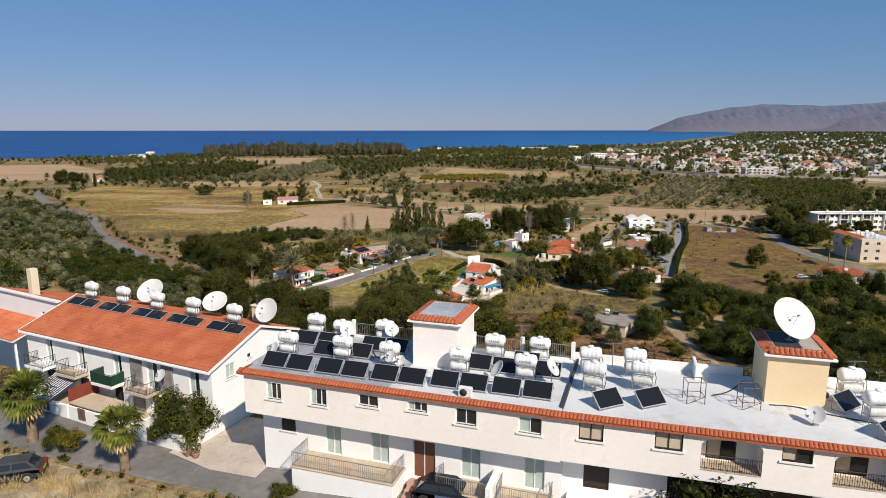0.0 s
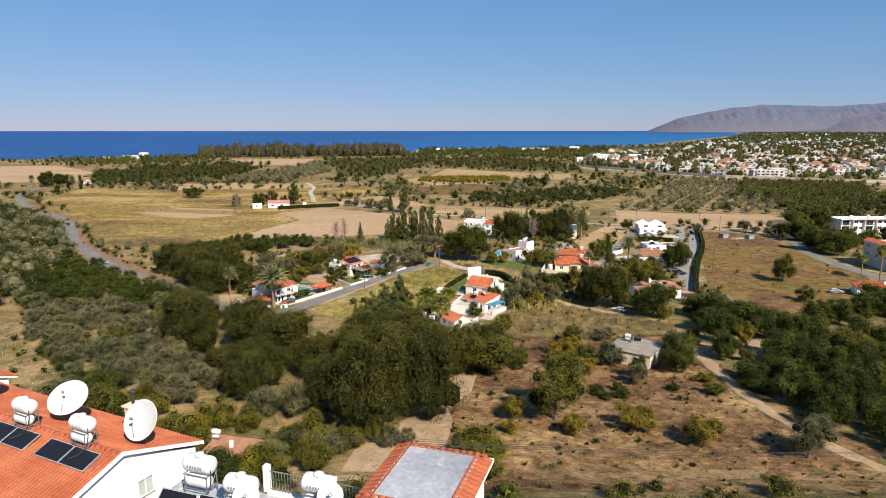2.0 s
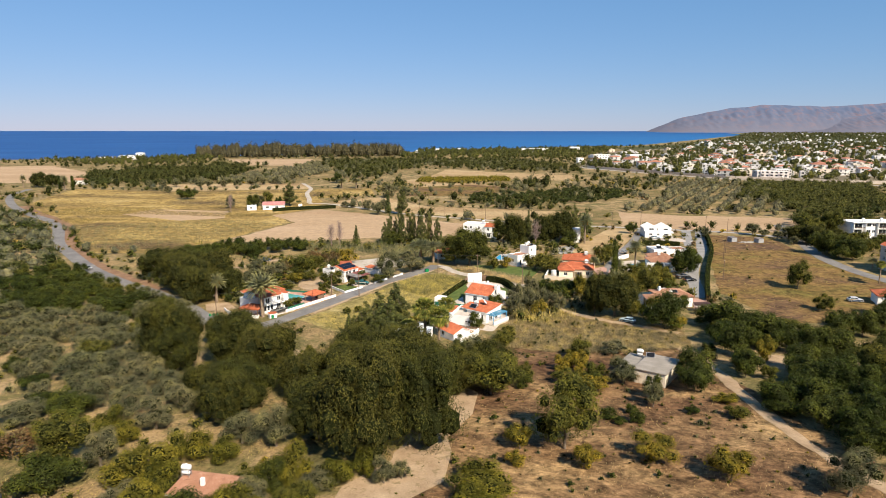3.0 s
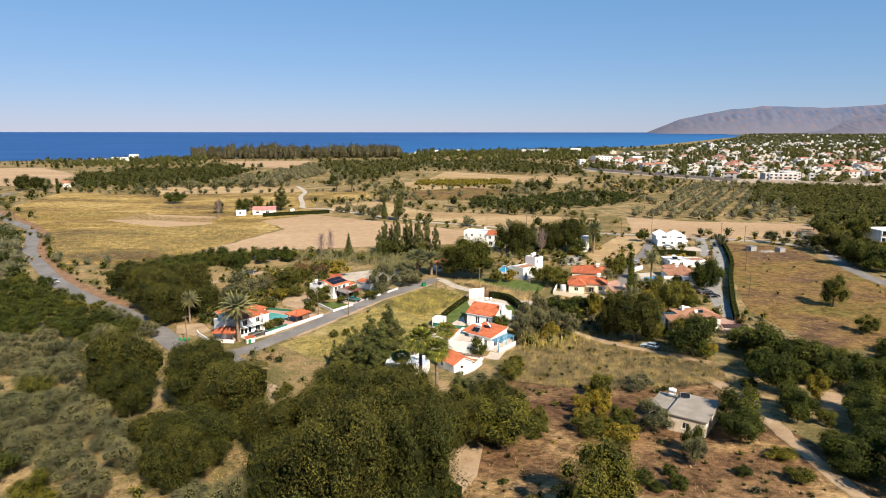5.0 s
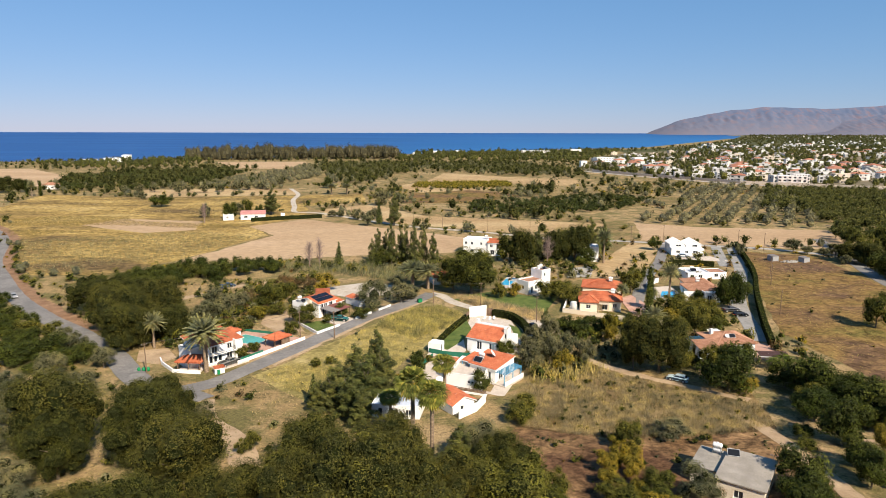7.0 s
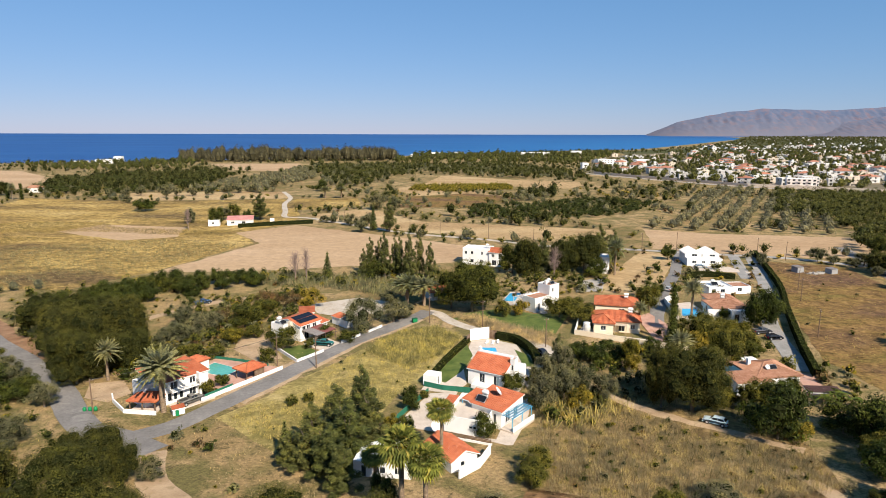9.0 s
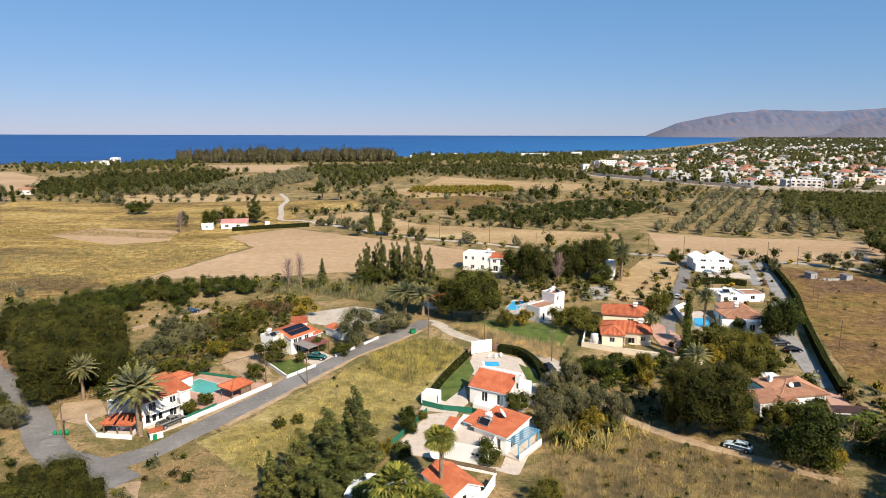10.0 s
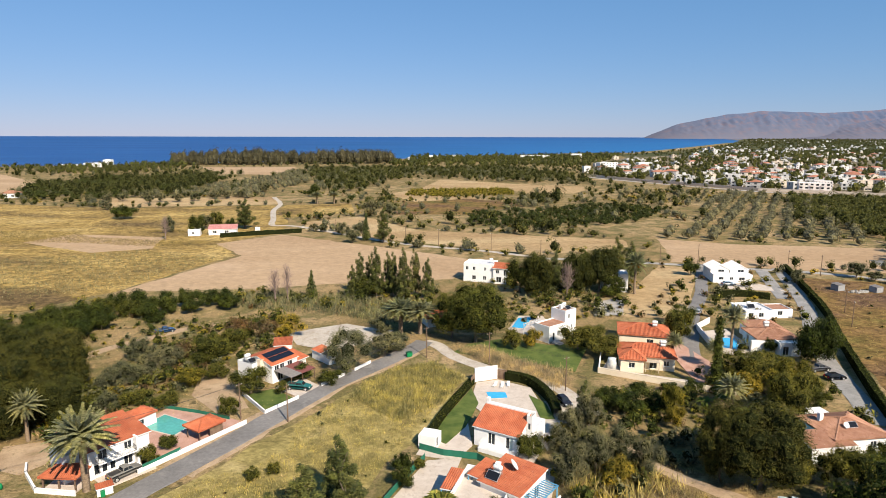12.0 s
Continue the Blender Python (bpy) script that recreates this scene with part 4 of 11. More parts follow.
CLEAR = []  # (x, y, radius) kept free of scattered plants
for pts, w in (((-49, 195), (-38.5, 207), (-30, 221.7), (-18.5, 243.5), (-8.5, 257.5)), 4.5), (((-57, 198), (-65, 206), (-75, 218.5), (-90.6, 232.7), (-108.5, 247.3), (-131, 269), (-155, 297.5), (-176, 324), (-200, 364), (-222, 394), (-251, 422), (-291, 465), (-327, 514)), 5), (((62.6, 173), (62.9, 160), (62.4, 148), (62.3, 136), (63.6, 123), (66.8, 112)), 2.2), (((10, 153), (6, 137), (0, 126), (-5, 114)), 3), (((35, 222), (44, 207), (56, 198), (66, 190)), 2.5), (((119, 307), (106, 280), (96, 259), (88, 232)), 4):
    for p in curve_points(pts, 3.0):
        CLEAR.append((p.x, p.y, w))
CLEAR += [(-41, 246, 6), (-36, 237, 5), (-20, 279, 9), (-28, 277, 6), (-12, 280, 5), (-63, 216, 4), (27, 229, 4), (77, 167, 5.2), (84, 165.5, 5), (91, 164, 5), (98, 162, 5), (47, 156, 8), (62, 276, 4), (68, 290, 4), (76, 300, 5), (72, 262, 5), (74, 273, 7), (98, 330, 8), (116, 352, 9), (46, 285, 7), (30, 318, 6), (56.5, 200.5, 4), (-33, 222, 13), (-45, 208, 10), (-22, 245, 11), (15, 218, 9), (15, 203, 9), (9, 190, 9), (37, 276, 10), (52, 252, 10), (56, 266, 10), (84, 282, 12), (72, 210, 10), (110, 345, 12), (-115, 447, 10), (92, 250, 8), (-26, 109, 8), (49, 156, 9)]


def free(x, y):
    return all((x - a) ** 2 + (y - b) ** 2 > c * c for a, b, c in CLEAR)


def scatter(poly, step, jitter=0.35, angle=0.0, keep=1.0):
    """Points of a jittered grid inside a plan polygon."""
    cx, cy = sum(p[0] for p in poly) / len(poly), sum(p[1] for p in poly) / len(poly)
    rad = max(math.hypot(p[0] - cx, p[1] - cy) for p in poly)
    n = int(rad / step) + 1
    out = []
    for i in range(-n, n + 1):
        for j in range(-n, n + 1):
            u, v = (i + rng.uniform(-jitter, jitter)) * step, (j + rng.uniform(-jitter, jitter)) * step
            x, y = cx + u * math.cos(angle) - v * math.sin(angle), cy + u * math.sin(angle) + v * math.cos(angle)
            if rng.random() < keep and inside(x, y, poly) and free(x, y):
                out.append((x, y))
    return out




def low_tree(leaf, count, size, h, r, n_lobes, base=0.05, long=1.3, solid=False):
    """Arrays of a cheap tree for far woods."""
    me = crown_mesh("low", lobes_round(h, r, n_lobes, base), count, size, leaf, cheap=True, solid=solid)
    v = np.empty(len(me.vertices) * 3)
    me.vertices.foreach_get("co", v)
    f = np.array([tuple(p.vertices) for p in me.polygons])
    i = np.array([p.material_index for p in me.polygons])
    bpy.data.meshes.remove(me)
    return v.reshape(-1, 3), f, i


def wood(name, label, poly_pts, kinds, leafs, hr, category="trees"):
    """A far wood or grove joined into one piece: rows of (x, y) with random kinds."""
    vs, fs, idx, base = [], [], [], 0
    for x, y in poly_pts:
        k = int(rng.integers(len(kinds)))
        v, f, i = kinds[k]
        a, s = rng.uniform(0, 6.28), rng.uniform(*hr)
        c, q = math.cos(a), math.sin(a)
        p = np.stack([v[:, 0] * c - v[:, 1] * q, v[:, 0] * q + v[:, 1] * c, v[:, 2] * rng.uniform(0.85, 1.2)], 1) * s
        vs.append(p + np.array([x, y, land(x, y)])), fs.append(f + base)
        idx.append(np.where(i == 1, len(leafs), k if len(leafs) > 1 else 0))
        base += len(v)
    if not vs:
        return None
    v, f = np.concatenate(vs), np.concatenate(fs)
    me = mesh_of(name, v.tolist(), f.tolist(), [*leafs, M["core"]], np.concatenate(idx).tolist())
    return tagged(new(name, me), label, category, kind="stuff")


def hedge(name, line, width, height, leaf, label, per=26.0, size=0.22):
    """A clipped or wild hedge along a plan line: leaf clumps over a solid core of painted inner shade."""
    bm_v, bm_f, idx, base = [], [], [], 0
    pts = curve_points(line, 1.5)
    for a, b in zip(pts, pts[1:]):
        d = (b - a)
        L = d.length
        d.normalize()
        s = Vector((d.y, -d.x, 0))
        n = int(per * L)
        t, w, zz = rng.uniform(0, 1, n), rng.uniform(-1, 1, n), rng.uniform(0, 1, n)
        face = rng.random(n)
        w = np.where(face < 0.35, np.where(w > 0, 1.0, -1.0), w)
        zz = np.where(face >= 0.35, 1.0, zz)
        hh = height * (1 + 0.1 * noise.noise((a.x * 0.3, a.y * 0.3, 2)))
        g = land(a.x, a.y)
        p = np.array(a)[None] * (1 - t[:, None]) + np.array(b)[None] * t[:, None] + np.array(s)[None] * (w * width / 2 * (1 + 0.06 * rng.normal(size=n)))[:, None]
        p[:, 2] = g + zz * hh + 0.05 * rng.normal(size=n)
        nr = np.where((face < 0.35)[:, None], np.array(s)[None] * np.sign(w)[:, None], np.array((0, 0, 1.0))[None])
        v, f = leaf_quads(p, nr, size)
        bm_v.append(v), bm_f.append(f + base), idx.append(np.zeros(len(f), int))
        base += len(v)
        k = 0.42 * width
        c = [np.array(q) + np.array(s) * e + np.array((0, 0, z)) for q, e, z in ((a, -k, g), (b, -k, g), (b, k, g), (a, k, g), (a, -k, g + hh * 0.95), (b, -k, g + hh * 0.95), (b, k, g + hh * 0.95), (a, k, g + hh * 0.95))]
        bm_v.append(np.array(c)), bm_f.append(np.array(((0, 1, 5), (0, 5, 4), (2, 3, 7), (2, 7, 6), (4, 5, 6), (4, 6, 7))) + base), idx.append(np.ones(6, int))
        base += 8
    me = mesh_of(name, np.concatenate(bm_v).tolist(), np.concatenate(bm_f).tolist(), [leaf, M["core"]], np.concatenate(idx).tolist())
    return tagged(new(name, me), label, "hedge")


def blades(name, label, points, height, width, mat, per=5, spread=0.5, lean=0.35):
    """Tufts of grass or reed, joined: upright bent blades."""
    n = len(points) * per
    if not n:
        return None
    p = np.repeat(np.array([(x, y, land(x, y)) for x, y in points]), per, 0)
    p[:, :2] += rng.normal(size=(n, 2)) * spread
    a = rng.uniform(0, 6.28, n)
    side = np.stack([np.cos(a), np.sin(a), 0 * a], 1) * (width * rng.uniform(0.6, 1.3, n))[:, None]
    tip = np.stack([rng.normal(size=n) * lean * height, rng.normal(size=n) * lean * height, height * rng.uniform(0.55, 1.2, n)], 1)
    v = np.stack([p - side, p + side, p + tip * 0.6 + side * 0.7, p + tip], 1)
    f = np.arange(4 * n).reshape(n, 4)
    me = mesh_of(name, v.reshape(-1, 3).tolist(), f.tolist(), [mat])
    return tagged(new(name, me), label, "grass", kind="stuff")


build_protos()
build_palms()

# hand-set trees: kind, x, y, height, crown radius
for row in (("big", -8, 121, 19.5, 7), ("big", 1.5, 126, 17.5, 6.3), ("big", -5, 140, 16, 7), ("big", -16, 128, 12, 5.6), ("big", -14.5, 160, 10.5, 5), ("big", -41.5, 164, 13, 6),
            ("big", -31, 153, 13.5, 7), ("big", -55.5, 165, 16, 7), ("big", -33, 134, 10.5, 5), ("big", -52, 159, 11.5, 4.8), ("med", -62, 170, 8, 4.4), ("big", -22, 146, 9.8, 5.2),
            ("big", -2, 152, 13, 5.8), ("big", 7, 148, 9.5, 5), ("big", -12, 150, 13.5, 6)):
    plant(*row)
for row in (("olv", -90.4, 171.5, 5, 4.3), ("olv", -80.6, 176.8, 4.5, 4.1), ("olv", -94.3, 187.5, 4, 4.7), ("cit", -75.9, 149.6, 3.7, 3.1), ("cit", -87.4, 160.1, 3.3, 2.7), ("olv", -68.4, 134.4, 3.9, 4.4),
            ("cit", -61.1, 135.6, 6.1, 3.9), ("cit", -67.7, 139.2, 4.6, 2.3), ("lime", -52, 131, 4.3, 2.9), ("olv", -70.5, 155, 5.8, 5.1), ("olv", -64.3, 156.7, 5.8, 4.5), ("olv", -56.4, 153.4, 5.7, 4.4),
            ("olv", -59.3, 144.5, 4.8, 3.6), ("olv", -51.5, 138, 5.1, 4), ("olv", -48.9, 147.3, 5.5, 4.3)):
    plant(*row)
for row in (("olv", -44.5, 132.1, 5.4, 3.8), ("olv", -42.6, 139.2, 5.1, 3.4), ("big", -32.5, 140.5, 10.4, 6.3), ("lime", -34, 121.1, 5.4, 3.4), ("lime", -29, 121.1, 3.9, 2.7), ("olv", -28.2, 126.8, 5.7, 3.6),
            ("olv", -22.5, 125.8, 6.7, 3.6), ("lime", -17.4, 114.4, 6, 3.3), ("med", -19.4, 112.1, 5, 2.3), ("lime", -10.8, 114.3, 4.2, 2.8), ("lime", -7, 115.9, 5.2, 1.9), ("olv", -4.2, 114.3, 4.2, 1.9),
            ("dry", -60.7, 121.1, 5.4, 3.9), ("med", -53.1, 119.3, 8.7, 4.9), ("olv", -47.1, 119.3, 5.8, 3.4)):
    plant(*row)
for row in (("cit", -51, 112.1, 5.9, 4.6), ("lime", -39.2, 114.4, 6, 5.1), ("lime", -35.1, 112.8, 5, 2.7), ("dry", -54.8, 112.1, 2.3, 1.8), ("olv", -13.1, 112.8, 3.2, 2.7), ("dry", -60, 126.8, 4.1, 3.1),
            ("med", 13.5, 147.2, 9.1, 6.1), ("med", 20.2, 150.2, 3.4, 2.2), ("med", 23.5, 124.7, 11.7, 5.6), ("yel", 16.4, 124.7, 4.1, 2.5), ("yel", 15, 119.4, 2.4, 1.7), ("yel", 25.2, 118.5, 3.9, 2.2),
            ("yel", 36.2, 121, 4.4, 3.4), ("yel", 45.4, 114.7, 5.1, 3), ("lime", 9.5, 112, 4.1, 5)):
    plant(*row)
for row in (("olv", 43, 141, 4.6, 2), ("cit", 53.4, 148.6, 6.7, 3.7), ("olv", 40.6, 152.4, 5.7, 3.2), ("yel", 34.3, 147.9, 3.4, 2.7), ("med", 34.2, 151.7, 3.1, 2.2), ("yel", 29, 156.5, 2.9, 1.6),
            ("yel", 32.3, 163.5, 3.1, 1.5), ("yel", 33.4, 159.9, 3.3, 1.7), ("med", 35.9, 169.3, 4.9, 2.5), ("yel", 31.6, 151.7, 2.2, 1.1), ("cit", 33.3, 136, 2, 1.6), ("cit", 34.8, 133.7, 1.6, 1.2),
            ("cit", 37.9, 134.2, 2.2, 1.4), ("med", 64.7, 168.3, 2.1, 1.8), ("yel", 57.5, 143, 1.8, 2.4)):
    plant(*row)
for row in (("med", 56.1, 136, 2.5, 2.2), ("olv", -1.8, 115.5, 2.8, 1.4), ("cit", 65.3, 139, 5.1, 4), ("cit", 67.4, 156.5, 7.1, 3.2), ("yel", 75.8, 165.3, 5.5, 2.1), ("med", 18.9, 178.9, 3.8, 2.6),
            ("casu", -9.5, 187, 10.5, 4.6), ("casu", -15, 183, 8.5, 3.4), ("casu", -9, 176.5, 8, 3.2), ("casu", -11.5, 180, 9.5, 3.4), ("casu", -18, 184, 6.5, 2.8), ("cit", -2.5, 173, 5, 2.4),
            ("casu", -8.6, 200, 11.5, 4.0), ("casu", -12.5, 195, 10, 4.2), ("casu", -6.5, 194, 9.4, 4.0), ("casu", -15.5, 190, 8.6, 3.8), ("cone", -20, 189, 6, 1.5), ("olv", 60, 111, 6.9, 4.2)):
    plant(*row)
for row in (("lime", 9, 106, 4, 4.2), ("cit", 38, 138, 1.8, 1.2), ("cit", 49, 138, 1.8, 1.4), ("cyp", 63, 243, 16.5, 1.2), ("cyp", 64.5, 246, 12.5, 1), ("big", -40.3, 144.4, 7.6, 4.7),
            ("big", -13.8, 144.3, 12.2, 5.2), ("big", 0.8, 144.3, 12.8, 5.2), ("big", -34, 160, 10.8, 4.6), ("olv", -80.5, 180.4, 4.7, 3.5), ("olv", -87.9, 192.7, 4.2, 3.4), ("olv", -45.7, 144.4, 4.7, 4.1),
            ("olv", -57.5, 148.4, 3.6, 4.2), ("olv", -67, 160.1, 4.7, 4), ("olv", -76.9, 184.3, 4, 3.6)):
    plant(*row)
for row in (("olv", -65.8, 168.6, 4.3, 3.6), ("cit", -109.7, 222.5, 4.1, 4.1), ("cit", -92.1, 210.3, 4.7, 4.7), ("cit", -88, 216.1, 4.9, 4.9), ("cit", -79, 211.7, 4.8, 4.8), ("cit", -112.6, 234.9, 4.3, 4.3),
            ("cit", -124.7, 244.9, 4.6, 4.6), ("cit", -101.7, 225.8, 4.1, 4.1), ("cit", -84.2, 206.1, 3.7, 3.7), ("med", -25.9, 168.5, 3.5, 1.4), ("med", -27.2, 167, 2.8, 1.1), ("med", -73.8, 188.3, 4.9, 3.3),
            ("med", 15.6, 154, 7.6, 3.8), ("med", 7.8, 154.1, 7, 3.8), ("olv", 10.1, 163, 7.2, 4.8), ("casu", 7.5, 159, 8.6, 4.0), ("big", 13.5, 156.5, 8.6, 4.2)):
    plant(*row)
for row in (("med", 21, 154, 4.4, 1.9), ("cit", 76.8, 196.8, 5.5, 4.3), ("cit", 79.5, 192.2, 8, 5), ("cit", 80.8, 185.9, 7.7, 4.8), ("cit", 84.3, 180.2, 7.4, 4.6), ("cit", 85, 173.2, 8.5, 4.4),
            ("cit", 73, 180.2, 7.4, 4.6), ("cit", 71.7, 170, 8.3, 4.3), ("cit", 63.9, 194.5, 9.9, 6), ("yel", 66.7, 193.3, 4.2, 2.4), ("med", 66.3, 172.4, 2.9, 1.8), ("yel", 77.1, 167, 6.3, 2.1),
            ("med", 71.6, 155.1, 3.2, 1.9), ("cit", 55.8, 153.9, 6.9, 4.4), ("cit", 44.2, 144.5, 5.2, 2)):
    plant(*row)
for row in (("med", 35.4, 154, 4.4, 2.5), ("yel", 29.8, 160.8, 3.7, 1.7), ("yel", 33.5, 169.3, 2.5, 1.6), ("yel", 34.4, 163.5, 3.8, 1.9), ("yel", 31.9, 153.4, 3.1, 1.3), ("med", 29.4, 151.8, 3.4, 3.1),
            ("olv", 44.2, 173.3, 2.9, 3.7), ("med", 20, 183.1, 3.9, 2.8), ("dry", 43.2, 154, 2.5, 1.9), ("med", 66.3, 144.5, 4.1, 2.9), ("olv", 25, 207, 7, 3.2), ("olv", 29.7, 209.8, 7.5, 3.2),
            ("yel", 32, 206, 5, 2.6), ("olv", 37.7, 209.7, 6.6, 3), ("olv", 31.8, 223.1, 7.5, 2.8)):
    plant(*row)
for row in (("olv", 28, 220.4, 6.2, 2.6), ("yel", 31.4, 216.6, 4, 1.9), ("olv", 33.7, 212, 7, 2.7), ("yel", 47.9, 227.2, 8, 2.1), ("yel", 47.8, 224.3, 5, 1.7), ("cit", 37.8, 233.5, 5.3, 2.9),
            ("cit", 41.3, 231.1, 5.2, 3.2), ("cit", 45.4, 231.9, 4.5, 3.2), ("casu", 31.4, 226, 9, 2.2), ("med", 70.9, 248, 6.7, 4.8), ("med", 75.4, 246, 7.5, 4.7), ("yel", 78.7, 242.1, 7.3, 3.5),
            ("med", 79.6, 238.4, 6.3, 3), ("yel", 68.7, 240.3, 4.8, 2.8), ("yel", 74.5, 238.4, 6.3, 3.4)):
    plant(*row)
for row in (("med", 78.7, 233.3, 4.6, 2.5), ("cit", 61.9, 236.8, 4.7, 2.2), ("palm", 60.3, 230.2, 8.2, 3.5), ("med", 67.8, 275, 8.9, 3.8), ("med", 73.1, 287.6, 6.4, 3.6), ("cit", 86.3, 265.3, 4.2, 2),
            ("cit", 96.1, 261.4, 10.6, 4.8), ("med", 39.9, 268.1, 6.7, 4.5), ("med", 43.8, 269.5, 5.8, 3.7), ("med", 44.5, 261.7, 6.4, 4.4), ("med", 23.6, 268.2, 5.7, 2.7), ("yel", 28.8, 269.6, 4.8, 2.6),
            ("med", 19.9, 214.3, 4.6, 2.5), ("med", 64.7, 205.4, 6.7, 2.9), ("med", 67.9, 204.4, 7.2, 3.4)):
    plant(*row)
for row in (("med", 73.6, 209.4, 5.7, 2.4), ("cit", 67.8, 211.7, 1.9, 1.3), ("med", 62.1, 208.5, 3.1, 1.8), ("big", 48.1, 207.5, 13.6, 3.5), ("big", 53.3, 205.5, 14, 6.4), ("med", 58.2, 205.4, 6.1, 2.9),
            ("big", -80.7, 243.1, 10.6, 5.4), ("big", -92.5, 257.7, 9, 5.1), ("big", -85.1, 257.6, 9.8, 5.1), ("big", -72.5, 239.4, 9.5, 5.3), ("big", -63.1, 228, 9.5, 4.2), ("big", -69.9, 222.4, 8.4, 4),
            ("big", -69, 228, 8.8, 4.9), ("big", -70.2, 243, 7.3, 3.9), ("olv", -60.8, 246.8, 5, 4)):
    plant(*row)
for row in (("olv", -57.3, 250.8, 5.1, 3.7), ("olv", -62.7, 242.9, 4.9, 3.5), ("med", -47.7, 258.6, 7.2, 4.7), ("med", -45, 267.3, 5.7, 4.1), ("yel", -46.2, 244.7, 4.1, 3.1), ("med", -42.6, 249.7, 3.8, 2.8),
            ("olv", -55.1, 255.2, 5.3, 3.4), ("olv", -58.1, 232.6, 4.5, 2.9), ("med", -54.1, 235.8, 3.1, 2.6), ("yel", -59, 238.4, 2.8, 2.2), ("med", -61.6, 235.8, 2.7, 2.2), ("med", -47.4, 234.9, 3.1, 2.6),
            ("dry", -43.7, 252.9, 2.6, 2.5), ("olv", -65.2, 261.1, 5.5, 3.5), ("dry", -55.5, 264.7, 4.7, 2.7)):
    plant(*row)
for row in (("dry", -54.9, 261, 4.6, 2.2), ("med", -33.2, 241.8, 6, 4.2), ("olv", -14.8, 253.8, 9.6, 5), ("olv", -7.4, 263.2, 5.6, 4.4), ("olv", -5.1, 268.4, 4.8, 3.6), ("dry", -40.2, 275.6, 6, 3.8),
            ("dry", -46.7, 278.6, 5.6, 3.9), ("yel", -33.8, 278.5, 6.1, 3.9), ("med", -34.1, 230.8, 4.5, 2.1), ("med", -40.2, 218.3, 2.7, 1.9), ("med", -41.6, 213.6, 3.4, 1.5), ("med", -17.6, 246.5, 3.3, 2.8),
            ("med", -26.7, 240.9, 2.8, 1.5), ("med", -23.4, 208.6, 2.2, 1.3), ("med", -20.4, 210.1, 2.2, 1.2)):
    plant(*row)
for row in (("med", -40.8, 213.6, 1.6, 1.2), ("palm", -47.1, 205.7, 12.8, 5.3), ("palm", -65.6, 221.3, 9.2, 3.6), ("palm", -4.6, 281, 9.6, 6.2), ("palm", 0.6, 280.5, 9, 5.6), ("fan", -4, 176, 7.5, 2.6),
            ("fan", 5.5, 186.5, 10.6, 2.7), ("fan", 0.3, 167, 14.8, 3.4), ("fan", 3.4, 165.5, 13, 3.2), ("palm", 71, 323, 14.5, 4.2), ("palm", 78, 268, 11.6, 3.3), ("palm", 60, 259, 7.4, 2.4),
            ("palm", 68, 255, 7, 2.4), ("palm", -86, 600, 9.5, 5.5), ("palm", -73, 600, 9.5, 6.2)):
    plant(*row)
for row in (("cit", 13.0, 195.6, 4.4, 2.2), ("cit", -0.5, 211.0, 3.2, 1.7), ("yel", -3.2, 198.4, 3.0, 1.5), ("cit", -0.6, 197.4, 3.2, 1.7), ("cit", 0.0, 206.2, 3.6, 1.9), ("med", 2.2, 211.6, 1.9, 1.2)):
    plant(*row)
for row in (("palm", 62, 333, 12.5, 3.5), ("lush", 15, 274, 15.5, 8.2), ("lush", 9, 277, 12.5, 5.5), ("casu", -20, 321, 14.5, 3.1), ("casu", -14.5, 318, 17, 3.4), ("casu", -9, 319, 15, 3),
            ("casu", -2, 322, 15.6, 3.2), ("casu", -11, 324, 14, 3), ("casu", -17.5, 325, 12.5, 2.9), ("casu", -5.5, 315, 17, 3.3), ("casu", 2, 317, 13.5, 2.8), ("casu", -22, 317, 11, 2.8), ("med", -18, 318, 7, 4.5), ("cone", -35, 316, 10, 2), ("bare", -46, 313, 11.6, 3.2), ("bare", -42, 313, 13, 2.6), ("med", 33, 325, 12.5, 5.6),
            ("big", 38, 320, 15.5, 5.6), ("casu", 44, 322, 15, 4), ("big", 52, 325, 14.5, 6)):
    plant(*row)
for row in (("bare", 47, 316, 13, 3.5), ("big", 60, 326, 16.5, 6.5), ("casu", 70, 340, 16.5, 5), ("casu", 76, 344, 14, 4.2), ("cit", 63, 320, 6.4, 4.6), ("cit", 101, 351, 6.8, 3.2),
            ("cit", 92, 256, 11.5, 4.6), ("med", 70, 228, 10, 4.2), ("casu", -21, 424, 18, 5.2), ("cone", -30, 430, 14.5, 2.2), ("olv", -36, 424, 6.6, 3.8), ("olv", -4, 409, 4.4, 2.9),
            ("olv", 21, 402, 4.4, 2.8), ("olv", -124, 470, 8, 5.2), ("cit", -190, 512, 9.8, 8)):
    plant(*row)
for row in (("olv", 133, 336, 5.8, 2.4), ("olv", 161, 346, 6.2, 3.8), ("bare", -130.5, 432, 12.8, 2.8), ("med", 123.6, 237.6, 10.6, 4.3), ("fan", 156.5, 245.6, 8, 1.9),
            ("olv", -10, 281, 4.2, 3.4), ("cit", -24, 249, 3.6, 2), ("casu", -102.5, 471.1, 16.6, 7), ("med", -121.5, 450.6, 10.8, 4.8), ("olv", -138.8, 456.4, 9.2, 3.7), ("med", -115.8, 464.6, 11, 4.4),
            ("cit", -106.7, 460.5, 7.7, 3.1), ("olv", -62.1, 460.7, 4.6, 3.1), ("olv", -56.5, 458.6, 4.3, 3.1)):
    plant(*row)
